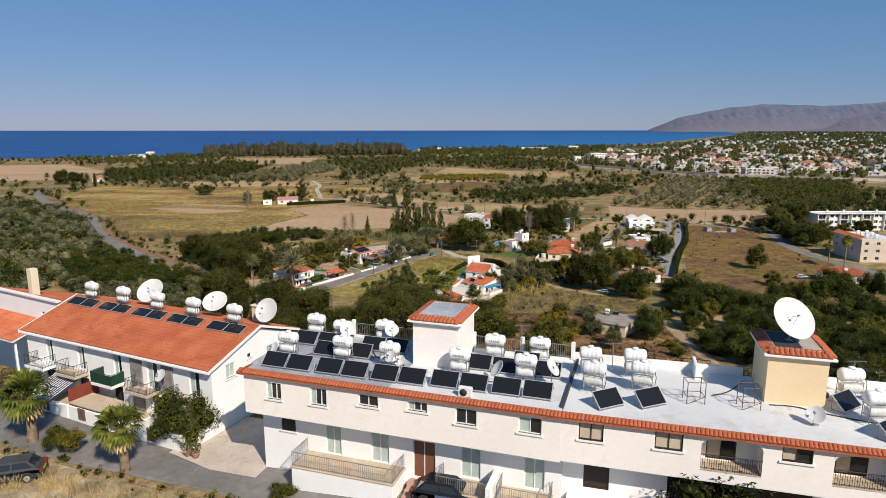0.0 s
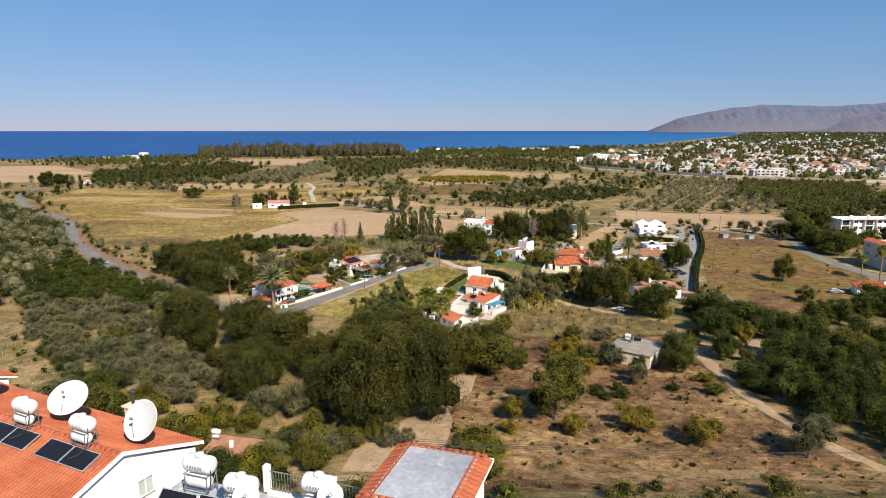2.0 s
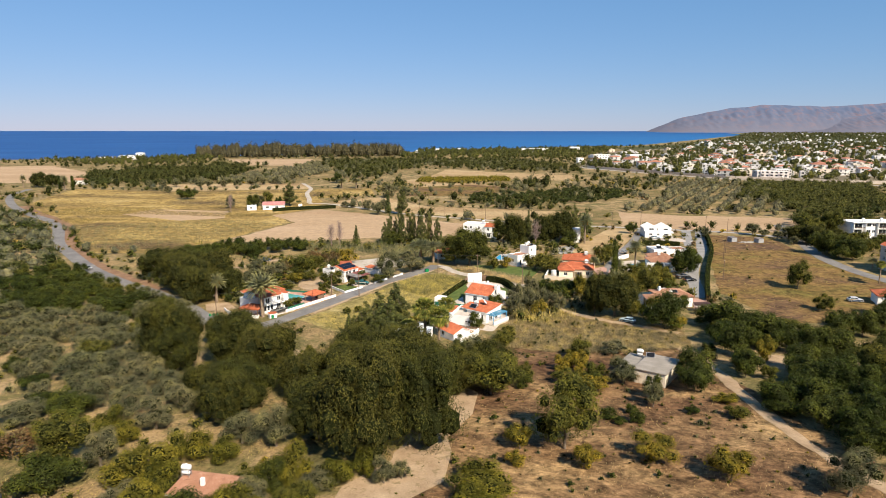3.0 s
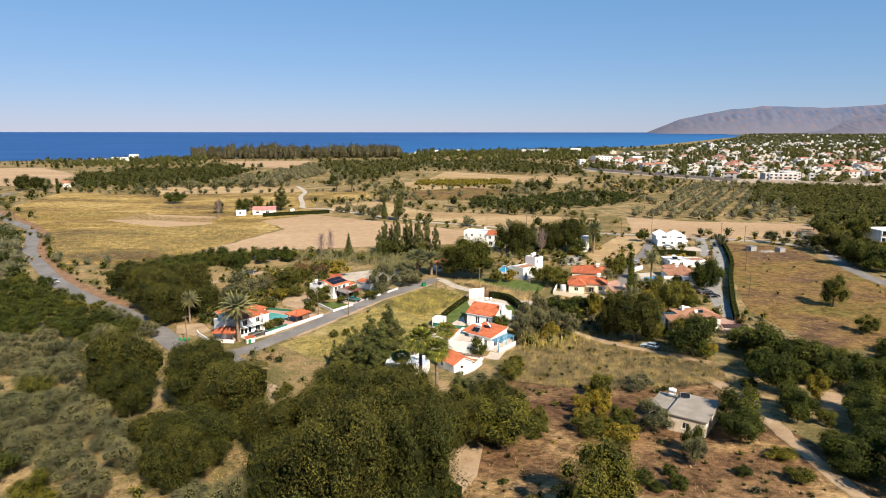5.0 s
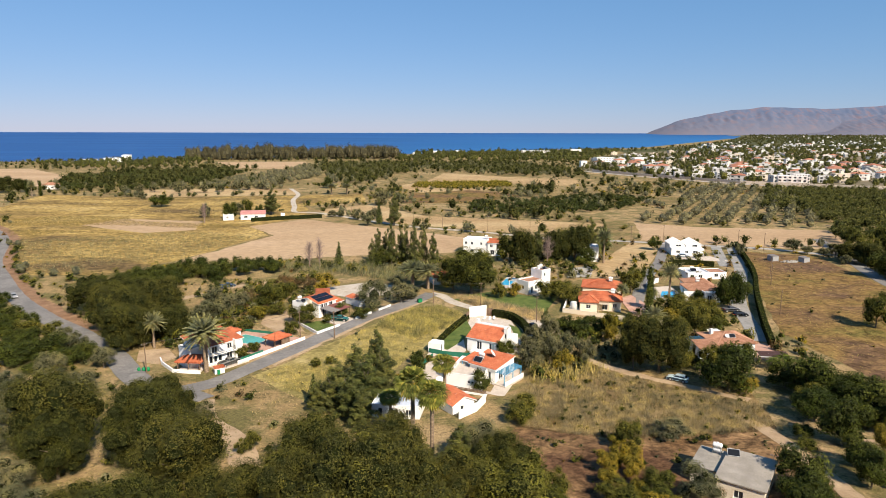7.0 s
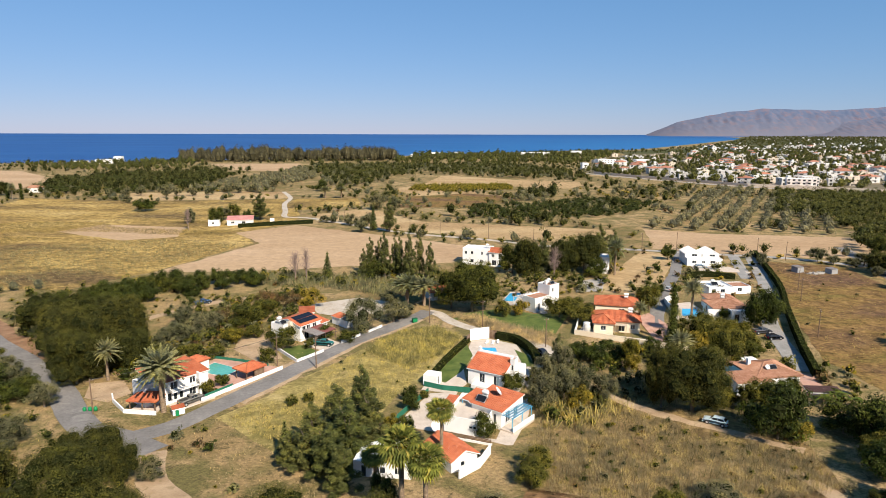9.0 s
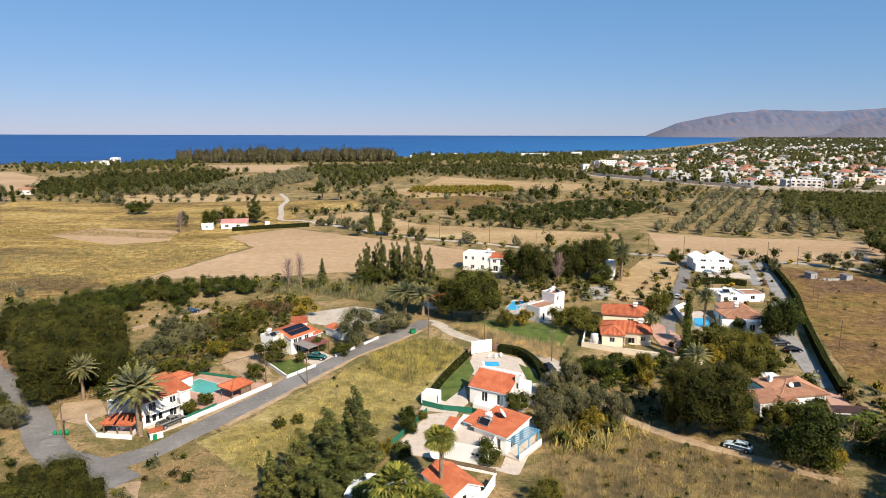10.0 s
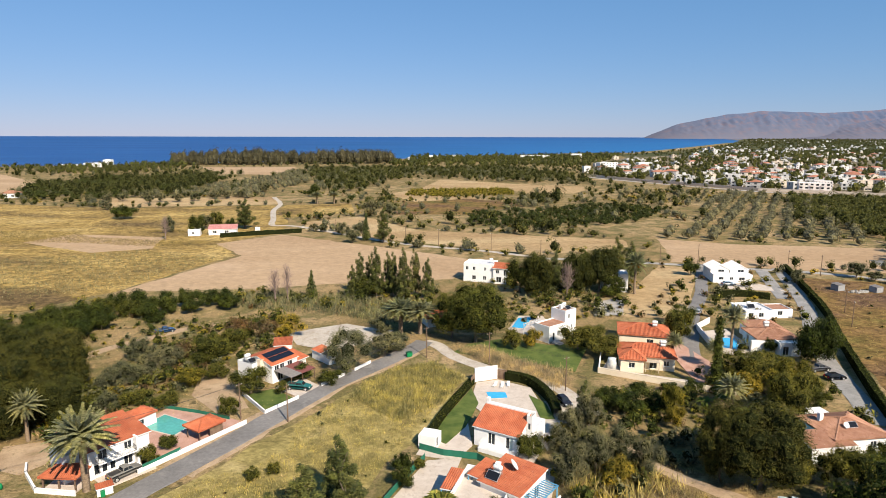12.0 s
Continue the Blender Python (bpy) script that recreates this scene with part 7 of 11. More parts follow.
def flats_west():
    ob = thing("apartment_block", "cream two-storey block of flats with overhanging upper floor and flat roof", "apartment block", B1)
    L, D = 20.66, 8.3
    f = Face((0, 0), (L, 0))
    ups = [(1.66, 2.77, 36.07, 37.2), (4.89, 6.05, 36.11, 37.25), (8.27, 9.58, 36.55, 37.27), (11.52, 12.77, 36.7, 37.3), (14.53, 15.81, 36.3, 37.28), (18.28, 19.59, 36.35, 37.33)]
    bm = bmesh.new()
    f.panel(bm, 34.95, 37.75, ups)
    for a, b in (((L, 0), (L, D)), ((L, D), (0, D)), ((0, D), (0, 0))):
        Face(a, b).panel(bm, 34.95 if a[0] == L and b[0] == L or b == (0, 0) else 28, 37.75)
    part("upper_wall", bm, FACADE, ob, "cream rendered wall")
    slab(ob, "soffit", 0.0, 0.0, 34.85, L, 1.35, 34.97, SOFFIT)
    for h, p in zip(ups, (("curtain", "open", "glass"), ("curtain", "glass", "open"), ("open", "glass"), ("curtain", "glass", "open"), ("glass", "open"), ("curtain", "open"))):
        window(ob, f, h, WHITE_FRAME, p)
    g = Face((0.45, 1.25), (L, 1.25))
    o = 0.45
    low = [(1.85 - o, 2.95 - o, 33.3, 34.15), (5.19 - o, 6.33 - o, 32.15, 34.2), (8.48 - o, 9.71 - o, 32.15, 34.2), (11.35 - o, 12.85 - o, 31.55, 34.1), (14.5 - o, 15.76 - o, 32.15, 34.25), (18.45 - o, 19.67 - o, 32.15, 34.25)]
    bm = bmesh.new()
    g.panel(bm, 29.0, 34.9, low)
    Face((0.45, D), (0.45, 1.25)).panel(bm, 29.0, 34.95)
    Face((L, 1.25), (L, D)).panel(bm, 29.0, 34.95)
    part("lower_wall", bm, LOWER, ob, "white rendered wall")
    window(ob, g, low[0], DARK_FRAME, ("glass", "glass"))
    for h in (low[1], low[2], low[4], low[5]):
        window(ob, g, h, WHITE_FRAME, ("curtain", "curtain"), False, name="balcony_door", label="glass balcony door with pale green curtain")
    window(ob, g, low[3], WHITE_FRAME, ("wood", "wood"), False, name="entrance_door", label="white framed double entrance door of brown wood")
    # long terrace and two small ones
    slab(ob, "terrace_wall", 3.85, -0.9, 29.5, 10.85, 1.22, 32.05, LOWER)
    slab(ob, "terrace_floor", 3.8, -0.95, 32.05, 10.9, 1.23, 32.15, BEIGE_TILE)
    railing(ob, [(3.9, 1.1), (3.9, -0.85), (10.8, -0.85), (10.8, 1.1)], 32.15, 0.95, M["metal"])
    for s0, s1 in ((13.4, 16.6), (17.1, 20.2)):
        slab(ob, "terrace_wall", s0, -0.5, 29.8, s1, 1.22, 32.0, LOWER)
        slab(ob, "terrace_floor", s0 - 0.05, -0.55, 32.0, s1 + 0.05, 1.23, 32.1, BEIGE_TILE)
        railing(ob, [(s0 + 0.05, 1.1), (s0 + 0.05, -0.45), (s1 - 0.05, -0.45), (s1 - 0.05, 1.1)], 32.1, 0.9, M["metal"])
    for k in range(4):
        slab(ob, "entrance_step", 11.2, -0.9 + 0.45 * k, 30.0, 13.0, 1.2, 31.0 + 0.17 * k, M["terracotta"], label="terracotta step" if k == 0 else "")
    slab(ob, "stair_wall", 16.62, -1.0, 30.0, 16.95, 1.2, 33.1, LOWER)
    # flat roof
    slab(ob, "flat_roof", 0.1, 0.3, 37.6, 10.2, D - 0.1, ROOF, MEMBRANE, 0.0, "silver grey bitumen roof")
    slab(ob, "flat_roof_white", 10.2, 0.3, 37.6, L - 0.02, D - 0.1, ROOF + 0.004, WHITE_ROOF, 0.0, "white coated roof")
    slab(ob, "eaves_band", -0.12, -0.14, 37.62, L, 0.1, 37.76, M["white"])
    coping(ob, (-0.35, 0), (L, 0), 37.78, M["roof_red"])
    coping(ob, (0, 1.0), (0, -0.35), 37.78, M["roof_red"])
    slab(ob, "side_kerb", -0.02, 0.9, 37.7, 0.2, D, 38.02, MEMBRANE)
    slab(ob, "party_kerb", L - 0.12, 0.6, 37.7, L + 0.05, D, 38.05, plain("black_flashing", (0.05, 0.05, 0.055), 0.7))
    stair_tower(ob, 10.25, 13.35, 4.3, D - 0.05, 41.15, FACADE, MEMBRANE)
    for a, b in ((4.0, 10.2), (13.4, 20.3)):
        slab(ob, "back_kerb", a, D - 0.2, 37.7, b, D, 38.05, M["white"])
        railing(ob, [(a, D - 0.1), (b, D - 0.1)], 38.05, 0.9, M["metal"], 0.14)
        for x in np.linspace(a, b, 3):
            slab(ob, "rail_post", x - 0.13, D - 0.24, 38.0, x + 0.13, D + 0.02, 39.2, M["white"])
    return ob


def flats_east():
    ob = thing("apartment_block", "cream block of flats with arched loggias and white roof", "apartment block", B2)
    L, D = 23.0, 8.6
    f = Face((0, 0), (L, 0))
    wins = [(1.0, 2.32, 36.44, 37.43), (4.99, 6.41, 36.48, 37.45), (11.14, 12.55, 36.7, 37.45), (18.2, 19.6, 36.5, 37.45)]
    logg = [(7.32, 10.28, 35.63, 37.45), (13.52, 16.5, 35.7, 37.45)]
    bm = bmesh.new()
    f.panel(bm, 35.05, 37.75, wins + logg)
    for a, b in (((L, 0), (L, D)), ((L, D), (0, D)), ((0, D), (0, 0))):
        Face(a, b).panel(bm, 35.05 if b == (0, 0) else 28, 37.75)
    part("upper_wall", bm, FACADE, ob, "cream rendered wall")
    for s0, s1, z0, z1 in logg:
        bm = bmesh.new()
        r = Face((s0, 1.2), (s1, 1.2))
        h = (0.4, 1.9, z0 + 0.08, z1 - 0.12)
        r.panel(bm, z0, z1, [h])
        f.box(bm, s0, s0 + 0.02, 0.16, 1.2, z0, z1)
        f.box(bm, s1 - 0.02, s1, 0.16, 1.2, z0, z1)
        lo = part("loggia", bm, FACADE, ob)
        slab(lo, "loggia_floor", s0, 0.0, z0 - 0.06, s1, 1.2, z0 + 0.02, BEIGE_TILE, 0.0)
        # arch over the opening
        bm = bmesh.new()
        n = 10
        for k in range(n):
            a0, a1 = math.pi * k / n, math.pi * (k + 1) / n
            c, w = (s0 + s1) / 2, (s1 - s0) / 2
            p = [f.at(c - w * math.cos(a), d, z1 - 0.42 + 0.4 * math.sin(a) ** 0.7) for d in (-0.01, 0.18) for a in (a0, a1)]
            t = [f.at(c - w * math.cos(a), d, z1 + 0.02) for d in (-0.01, 0.18) for a in (a0, a1)]
            v = [bm.verts.new(q) for q in p + t]
            for q in ((0, 1, 5, 4), (3, 2, 6, 7), (0, 2, 3, 1)):
                bm.faces.new([v[i] for i in q])
        part("arch", bm, FACADE, lo)
        window(lo, r, h, DARK_FRAME, ("beige", "glass"), False, 0.1, name="balcony_door", label="dark framed balcony door")
        railing(lo, [(s0, 0.05), (s1, 0.05)], z0, 0.85, M["dark"], 0.11, 0.012, label="black iron railing")
    for h, p in zip(wins, (("beige", "beige"), ("beige", "beige"), ("beige", "glass"), ("beige", "glass"))):
        window(ob, f, h, DARK_FRAME, p)
    slab(ob, "soffit", 0.0, 0.0, 34.95, L, 1.5, 35.07, SOFFIT)
    g = Face((0.0, 1.45), (L, 1.45))
    low = [(1.3, 2.75, 32.7, 34.75), (5.9, 8.7, 31.6, 34.3), (10.0, 13.2, 31.6, 34.3), (14.4, 15.8, 32.7, 34.6)]
    bm = bmesh.new()
    g.panel(bm, 29.5, 35.0, low, 0.2)
    Face((0.0, D), (0.0, 1.45)).panel(bm, 29.5, 35.05)
    part("lower_wall", bm, LOWER, ob, "white rendered wall")
    for h in (low[0], low[3]):
        window(ob, g, h, SHUTTER, ("shutter", "shutter"), False, name="shuttered_door", label="dark brown louvred shutters")
    # dark panes added in place of the carport recess, which is only in shade
    for h in (low[1], low[2]):
        window(ob, g, h, DARK_FRAME, ("glass", "glass", "glass"), False, 0.2, name="shop_front", label="dark panes standing in for the shaded carport recess")
    slab(ob, "front_terrace", 0.4, -1.6, 30.0, 4.2, 1.4, 32.3, LOWER)
    railing(ob, [(0.5, -1.5), (4.1, -1.5)], 32.3, 0.9, M["metal"])
    slab(ob, "flat_roof", 0.06, 0.3, 37.6, L - 0.1, D - 0.1, ROOF, WHITE_ROOF, 0.0, "white coated roof")
    slab(ob, "eaves_band", 0, -0.14, 37.62, L, 0.1, 37.76, M["white"])
    coping(ob, (0.02, 0), (L, 0), 37.78, M["roof_red"])
    slab(ob, "back_parapet", 0.1, D - 0.2, 37.7, 10.6, D, 38.4, M["white"])
    slab(ob, "back_parapet", 14.4, D - 0.2, 37.7, L, D, 38.3, FACADE)
    slab(ob, "party_fin", 7.6, D - 1.6, 37.7, 7.8, D + 0.4, 38.7, M["white"])
    t = stair_tower(ob, 11.1, 14.2, 4.6, 8.3, 41.0, TOWER_YELLOW, plain("worn_beige_roof", (0.42, 0.37, 0.31), 0.9))
    slab(t, "roof_patch", 11.5, 5.0, 41.12, 12.9, 7.9, 41.135, plain("black_flashing", (0.05, 0.05, 0.055), 0.7), 0.0, "black bitumen patch")
    # lower balcony roof behind with dark red rail
    slab(ob, "rear_terrace", 2.6, D, 36.6, 9.0, D + 2.4, 36.8, plain("dark_red_floor", (0.16, 0.03, 0.03), 0.7), label="dark red terrace floor")
    railing(ob, [(2.6, D + 2.35), (9.0, D + 2.35)], 36.8, 1.0, plain("dark_red_iron", (0.12, 0.02, 0.02), 0.5), 0.16)
    return ob


flats_west()
flats_east()

for s, o in ((1.55, 3.1), (1.3, 7.4), (3.9, 6.6), (5.5, 3.5), (6.8, 7.6), (9.0, 3.3), (13.7, 3.6), (17.9, 3.9), (15.2, 7.0), (18.2, 7.3)):
    heater(B1 @ pose(s, o, ROOF))
for s, o in ((1.75, 0.75), (3.55, 0.75), (5.7, 0.8), (7.5, 0.8), (9.55, 0.85), (11.35, 0.9), (13.4, 1.1), (15.2, 1.15), (17.2, 1.2), (19.05, 1.25)):
    collector(B1 @ pose(s, o, ROOF))
for s, o in ((1.4, 5.3), (3.15, 5.4), (3.9, 3.7), (6.3, 4.0), (6.6, 5.6), (8.3, 5.7), (14.6, 4.5), (16.4, 4.4), (19.1, 4.6), (17.5, 5.9)):
    collector(B1 @ pose(s, o, ROOF))
for s, o, turn in ((1.25, 6.0, 4), (1.6, 3.4, -8), (3.95, 6.4, 5), (4.4, 4.3, -6), (15.9, 6.4, 12), (16.2, 3.2, 14), (18.6, 5.4, 10)):
    heater(B2 @ pose(s, o, ROOF + 0.15), "white plastic water tank above a grey cylinder on a steel frame", True, False, turn)
for s, o, turn in ((2.7, 1.3, 40), (5.0, 2.1, 38), (15.6, 4.6, 46), (16.8, 1.4, 44)):
    collector(B2 @ pose(s, o, ROOF, 0, 0, turn))
dish(B1 @ pose(16.35, 3.0, ROOF), 0.55, "white satellite dish on the flat roof", pole=0.6, az=-150)
dish(B1 @ pose(19.6, 3.2, ROOF), 0.55, "white satellite dish on a thin pole", pole=1.0, az=-10)
dish(B1 @ pose(9.4, 2.4, ROOF), 0.36, "small rust-streaked satellite dish", RUST, 0.9, az=-110)
dish(B1 @ pose(10.2, 2.2, ROOF), 0.36, "small rust-streaked satellite dish", RUST, 0.8, az=-110)
dish(B1 @ pose(0.9, 2.3, ROOF), 0.42, "white satellite dish by the roof edge", pole=0.5, az=-120)
dish(B1 @ pose(4.55, 6.0, ROOF), 0.5, "white satellite dish between the tanks", pole=1.0, az=-60)
dish(B1 @ pose(7.5, 7.2, ROOF), 0.5, "white satellite dish beside a tank", pole=0.9, az=-60)
dish(B2 @ pose(12.5, 6.4, 41.12), 1.28, "very large white satellite dish on the stair tower", pole=0.55, el=38, az=-60)
dish(B2 @ pose(13.1, 2.2, ROOF), 0.48, "white satellite dish standing on the white roof", pole=0.3, az=-120)
antenna(B1 @ pose(16.9, 7.6, ROOF), 2.4, "tall bare antenna pole")
antenna(B2 @ pose(2.6, 6.9, ROOF), 2.0)
antenna(B2 @ pose(16.6, 8.1, ROOF), 1.8)
for s, o in ((7.2, 3.6), (10.1, 3.6)):
    ob = thing("tank_stand", "empty rusty steel tank stand on the white roof", "stand", B2 @ pose(s, o, ROOF, 0, 0, 12), "empty tank stands")
    bm = bmesh.new()
    for x in (-0.5, 0.5):
        for y in (-0.4, 0.4):
            tube(bm, (x, y, 0), (x, y, 1.3), 0.025, n=5)
    for z in (0.45, 1.3):
        for a, b in (((-0.5, -0.4), (0.5, -0.4)), ((0.5, -0.4), (0.5, 0.4)), ((0.5, 0.4), (-0.5, 0.4)), ((-0.5, 0.4), (-0.5, -0.4))):
            tube(bm, (*a, z), (*b, z), 0.022, n=5)
    tube(bm, (-0.5, -0.4, 0), (0.5, -0.4, 0.45), 0.018, n=5)
    part("frame", bm, plain("rusty_steel", (0.16, 0.1, 0.07), 0.8), ob)
for s, o, base in ((15.0, 0.45, B1), (14.6, 6.0, B2)):
    ob = thing("condenser_unit", "white outdoor air conditioning unit", "air conditioner", base @ pose(s, o, ROOF))
    part("casing", boxes((-0.4, -0.16, 0.02, 0.4, 0.16, 0.6), bevel=0.02), WHITE_FRAME, ob)
    bm = bmesh.new()
    lathe(bm, pose(-0.08, -0.165, 0.31, 90, 0, 0), [(0.22, 0), (0.22, 0.02), (0.05, 0.03)], 16)
    part("fan_grille", bm, M["dark"], ob)
# loose pipes and cables on the roofs
for base, pts in ((B1, [(10.2, 3.2), (9.6, 4.0), (8.9, 4.4), (8.4, 5.2)]), (B1, [(13.3, 3.9), (14.2, 3.0), (15.8, 2.9), (16.8, 3.4)]), (B2, [(8.3, 4.6), (9.4, 5.6), (10.4, 7.4)]), (B2, [(11.3, 4.2), (12.6, 4.3), (13.6, 3.9), (15.4, 3.4), (17.5, 3.0)]), (B1, [(2.6, 3.4), (3.3, 4.4), (4.6, 3.8)]), (B1, [(6.2, 6.4), (7.4, 4.7), (7.9, 4.6)])):
    ob = thing("roof_pipe", "black pipe lying across the flat roof", "pipe", base @ pose(0, 0, ROOF + 0.04))
    bm = bmesh.new()
    c = curve_points(pts, 0.3)
    for a, b in zip(c, c[1:]):
        tube(bm, a, b, 0.035, n=6, cap=False)
    part("pipe", bm, M["dark"], ob)


# ---------------------------------------------------------------- terraced houses with one red roof
H3 = pose(-35.29, 55.65, 0, 0, 0, -25.73)
STONE = surf("grey_stone_cladding", (0.2, 0.19, 0.18), (0.3, 0.28, 0.27), 1.2, 0.9, 0.5, 6.0, c3=(0.36, 0.34, 0.32))


def terrace_house():
    ob = thing("terraced_house", "white two-storey terrace with a long red tiled gable roof", "house", H3)
    L, D, PK, PZ = 22.9, 10.6, 5.7, 37.2
    f = Face((0.2, 0.35), (L, 0.35))
    up = [(2.7, 3.6, 32.75, 34.95), (7.0, 7.9, 32.75, 34.95), (11.6, 12.6, 32.75, 34.95), (15.6, 16.8, 32.6, 34.95), (20.3, 21.4, 32.75, 34.95)]
    low = [(2.4, 3.8, 29.9, 32.0), (7.0, 8.2, 29.9, 32.0), (11.4, 12.5, 29.9, 32.0), (16.0, 17.2, 29.9, 32.0), (20.4, 21.5, 29.9, 32.0)]
    bm = bmesh.new()
    f.panel(bm, 28.5, 35.35, up + low)
    Face((L, D - 0.3), (0.2, D - 0.3)).panel(bm, 24, 35.35)
    g = Face((L, 0.35), (L, D - 0.3))
    side = [(1.5, 2.5, 34.0, 35.15), (3.9, 4.4, 34.9, 35.3), (6.2, 7.2, 34.2, 35.2)]
    g.panel(bm, 28, 35.35, side)
    h = Face((0.2, D - 0.3), (0.2, 0.35))
    h.panel(bm, 26, 35.35)
    for x in (0.2, L):  # gable triangles
        v = [bm.verts.new((x, 0.35, 35.35)), bm.verts.new((x, D - 0.3, 35.35)), bm.verts.new((x, PK, PZ - 0.12))]
        bm.faces.new(v if x == L else v[::-1])
    part("wall", bm, LOWER, ob)
    for hle in side:
        window(ob, g, hle, WHITE_FRAME, ("curtain", "curtain") if hle[1] - hle[0] > 0.7 else ("glass",))
    ribbed_roof(ob, (-0.1, -0.05, 35.32), (L + 0.3, -0.05, 35.32), (0, PK + 0.05, PZ - 35.3), M["roof_red"], "roof_front", label="front slope of red clay tiles")
    ribbed_roof(ob, (L + 0.3, D, 35.6), (-0.1, D, 35.6), (0, PK - D, PZ - 35.58), M["roof_red"], "roof_back", label="rear slope of red clay tiles")
    bm = bmesh.new()
    for k in range(int((L + 0.4) / 0.4)):
        lathe(bm, pose(-0.1 + k * 0.4, PK, PZ + 0.0, 0, 90, 0), [(0.12, 0), (0.15, 0.2), (0.12, 0.42)], 8)
    part("ridge_tiles", bm, M["roof_red"], ob)
    for x in (-0.16, L + 0.22):
        a, b, c = Vector((x, -0.12, 35.18)), Vector((x, PK, PZ - 0.02)), Vector((x, D + 0.05, 35.45))
        for p, q in ((a, b), (b, c)):
            bm = bmesh.new()
            vs = [bm.verts.new(w + Vector((dx, 0, dz))) for dz in (0, 0.2) for w, dx in ((p, 0), (q, 0), (q, 0.1), (p, 0.1))]
            for k in ((3, 2, 1, 0), (4, 5, 6, 7), (0, 1, 5, 4), (1, 2, 6, 5), (2, 3, 7, 6), (3, 0, 4, 7)):
                bm.faces.new([vs[i] for i in k])
            part("bargeboard", bm, M["white"], ob)
    slab(ob, "eaves_gutter", -0.1, -0.2, 35.12, L + 0.3, -0.02, 35.28, M["white"])
    slab(ob, "eaves_soffit", 0.0, -0.05, 35.2, L, 0.34, 35.3, M["white"])
    for k, (hh, lw) in enumerate(zip(up, low)):
        window(ob, f, hh, WHITE_FRAME, ("curtain", "open"), False, name="balcony_door", label="half-open balcony door with curtain")
        window(ob, f, lw, DARK_FRAME, ("glass", "glass"), False, name="front_door", label="dark glazed ground floor door")
        c = (hh[0] + hh[1]) / 2 + 0.2 - 0.5
        slab(ob, "balcony", c - 1.3, -0.95, 32.35, c + 1.3, 0.33, 32.6, BEIGE_TILE if k in (1, 3, 4) else M["white"])
        mat = M["dark"] if k != 2 else plain("green_canvas", (0.01, 0.045, 0.025), 0.8)
        railing(ob, [(c - 1.25, 0.3), (c - 1.25, -0.9), (c + 1.25, -0.9), (c + 1.25, 0.3)], 32.6, 0.95, M["dark"], label="black iron balcony railing")
        if k == 2:
            part("balcony_screen", boxes((c - 1.27, -0.93, 32.65, c + 1.27, -0.91, 33.5), (c - 1.27, -0.93, 32.65, c - 1.25, 0.3, 33.5), (c + 1.25, -0.93, 32.65, c + 1.27, 0.3, 33.5)), mat, ob, "dark green canvas screen")
    for x0, x1 in ((14.0, 15.3), (17.6, 18.8)):
        slab(ob, "stone_pier", x0, 0.2, 28.5, x1, 0.36, 35.1, STONE, label="grey stone cladding")
    # front yards with low walls
    for k, (x0, x1) in enumerate(((5.2, 9.6), (9.8, 13.4), (13.6, 17.6), (17.8, 22.9))):
        slab(ob, "yard_wall", x0, -2.6, 28.8, x1, -2.4, 31.0 if k < 3 else 31.2, LOWER)
        slab(ob, "yard_wall", x1 - 0.2, -2.4, 28.8, x1, 0.3, 31.0, LOWER)
        slab(ob, "yard_floor", x0, -2.4, 28.8, x1 - 0.2, 0.34, 30.35, BEIGE_TILE)
        slab(ob, "yard_gate", x0 + 1.2, -2.66, 30.1, x0 + 2.1, -2.61, 31.1, M["wood"], label="brown slatted gate" if k == 0 else "")
    slab(ob, "yard_roof", 9.8, -2.5, 31.15, 14.2, -0.4, 31.3, BEIGE_TILE)
    slab(ob, "screen_panel", 9.6, -2.4, 31.0, 9.7, 0.3, 32.3, plain("red_brown_panel", (0.2, 0.045, 0.03), 0.6), label="red brown screen panel")
    # striped awning
    bm = bmesh.new()
    n = 22
    for k in range(n):
        x0, x1 = 4.6 + 3.2 * k / n, 4.6 + 3.2 * (k + 1) / n
        for i, (a, b) in enumerate(((0, 1),)):
            vs = [bm.verts.new(p) for p in ((x0, 0.2, 32.2), (x1, 0.2, 32.2), (x1, -2.9, 31.1), (x0, -2.9, 31.1))]
            bm.faces.new(vs[::-1]).material_index = k % 2
            vs = [bm.verts.new((v.co.x, v.co.y, v.co.z - 0.02)) for v in vs]
            bm.faces.new(vs).material_index = k % 2
    me = bpy.data.meshes.new("awning")
    bm.to_mesh(me), bm.free()
    me.materials.append(plain("white_canvas", (0.6, 0.6, 0.6), 0.9))
    me.materials.append(plain("navy_canvas", (0.03, 0.035, 0.07), 0.9))
    part("awning", me, None, ob, "navy and white striped awning")
    # chimney on the rear slope
    slab(ob, "chimney", 19.55, 8.6, 35.9, 20.2, 9.3, 37.8, M["cream"])
    slab(ob, "chimney_cap", 19.45, 8.5, 37.8, 20.3, 9.4, 37.9, M["cream"])
    bm = bmesh.new()
    tube(bm, (19.9, 8.95, 37.88), (19.9, 8.95, 38.6), 0.09, n=8)
    lathe(bm, pose(19.9, 8.95, 38.55), [(0.1, 0), (0.2, 0.05), (0.2, 0.14), (0.04, 0.24)], 10)
    part("flue", bm, M["dark"], ob, "dark metal flue")
    return ob


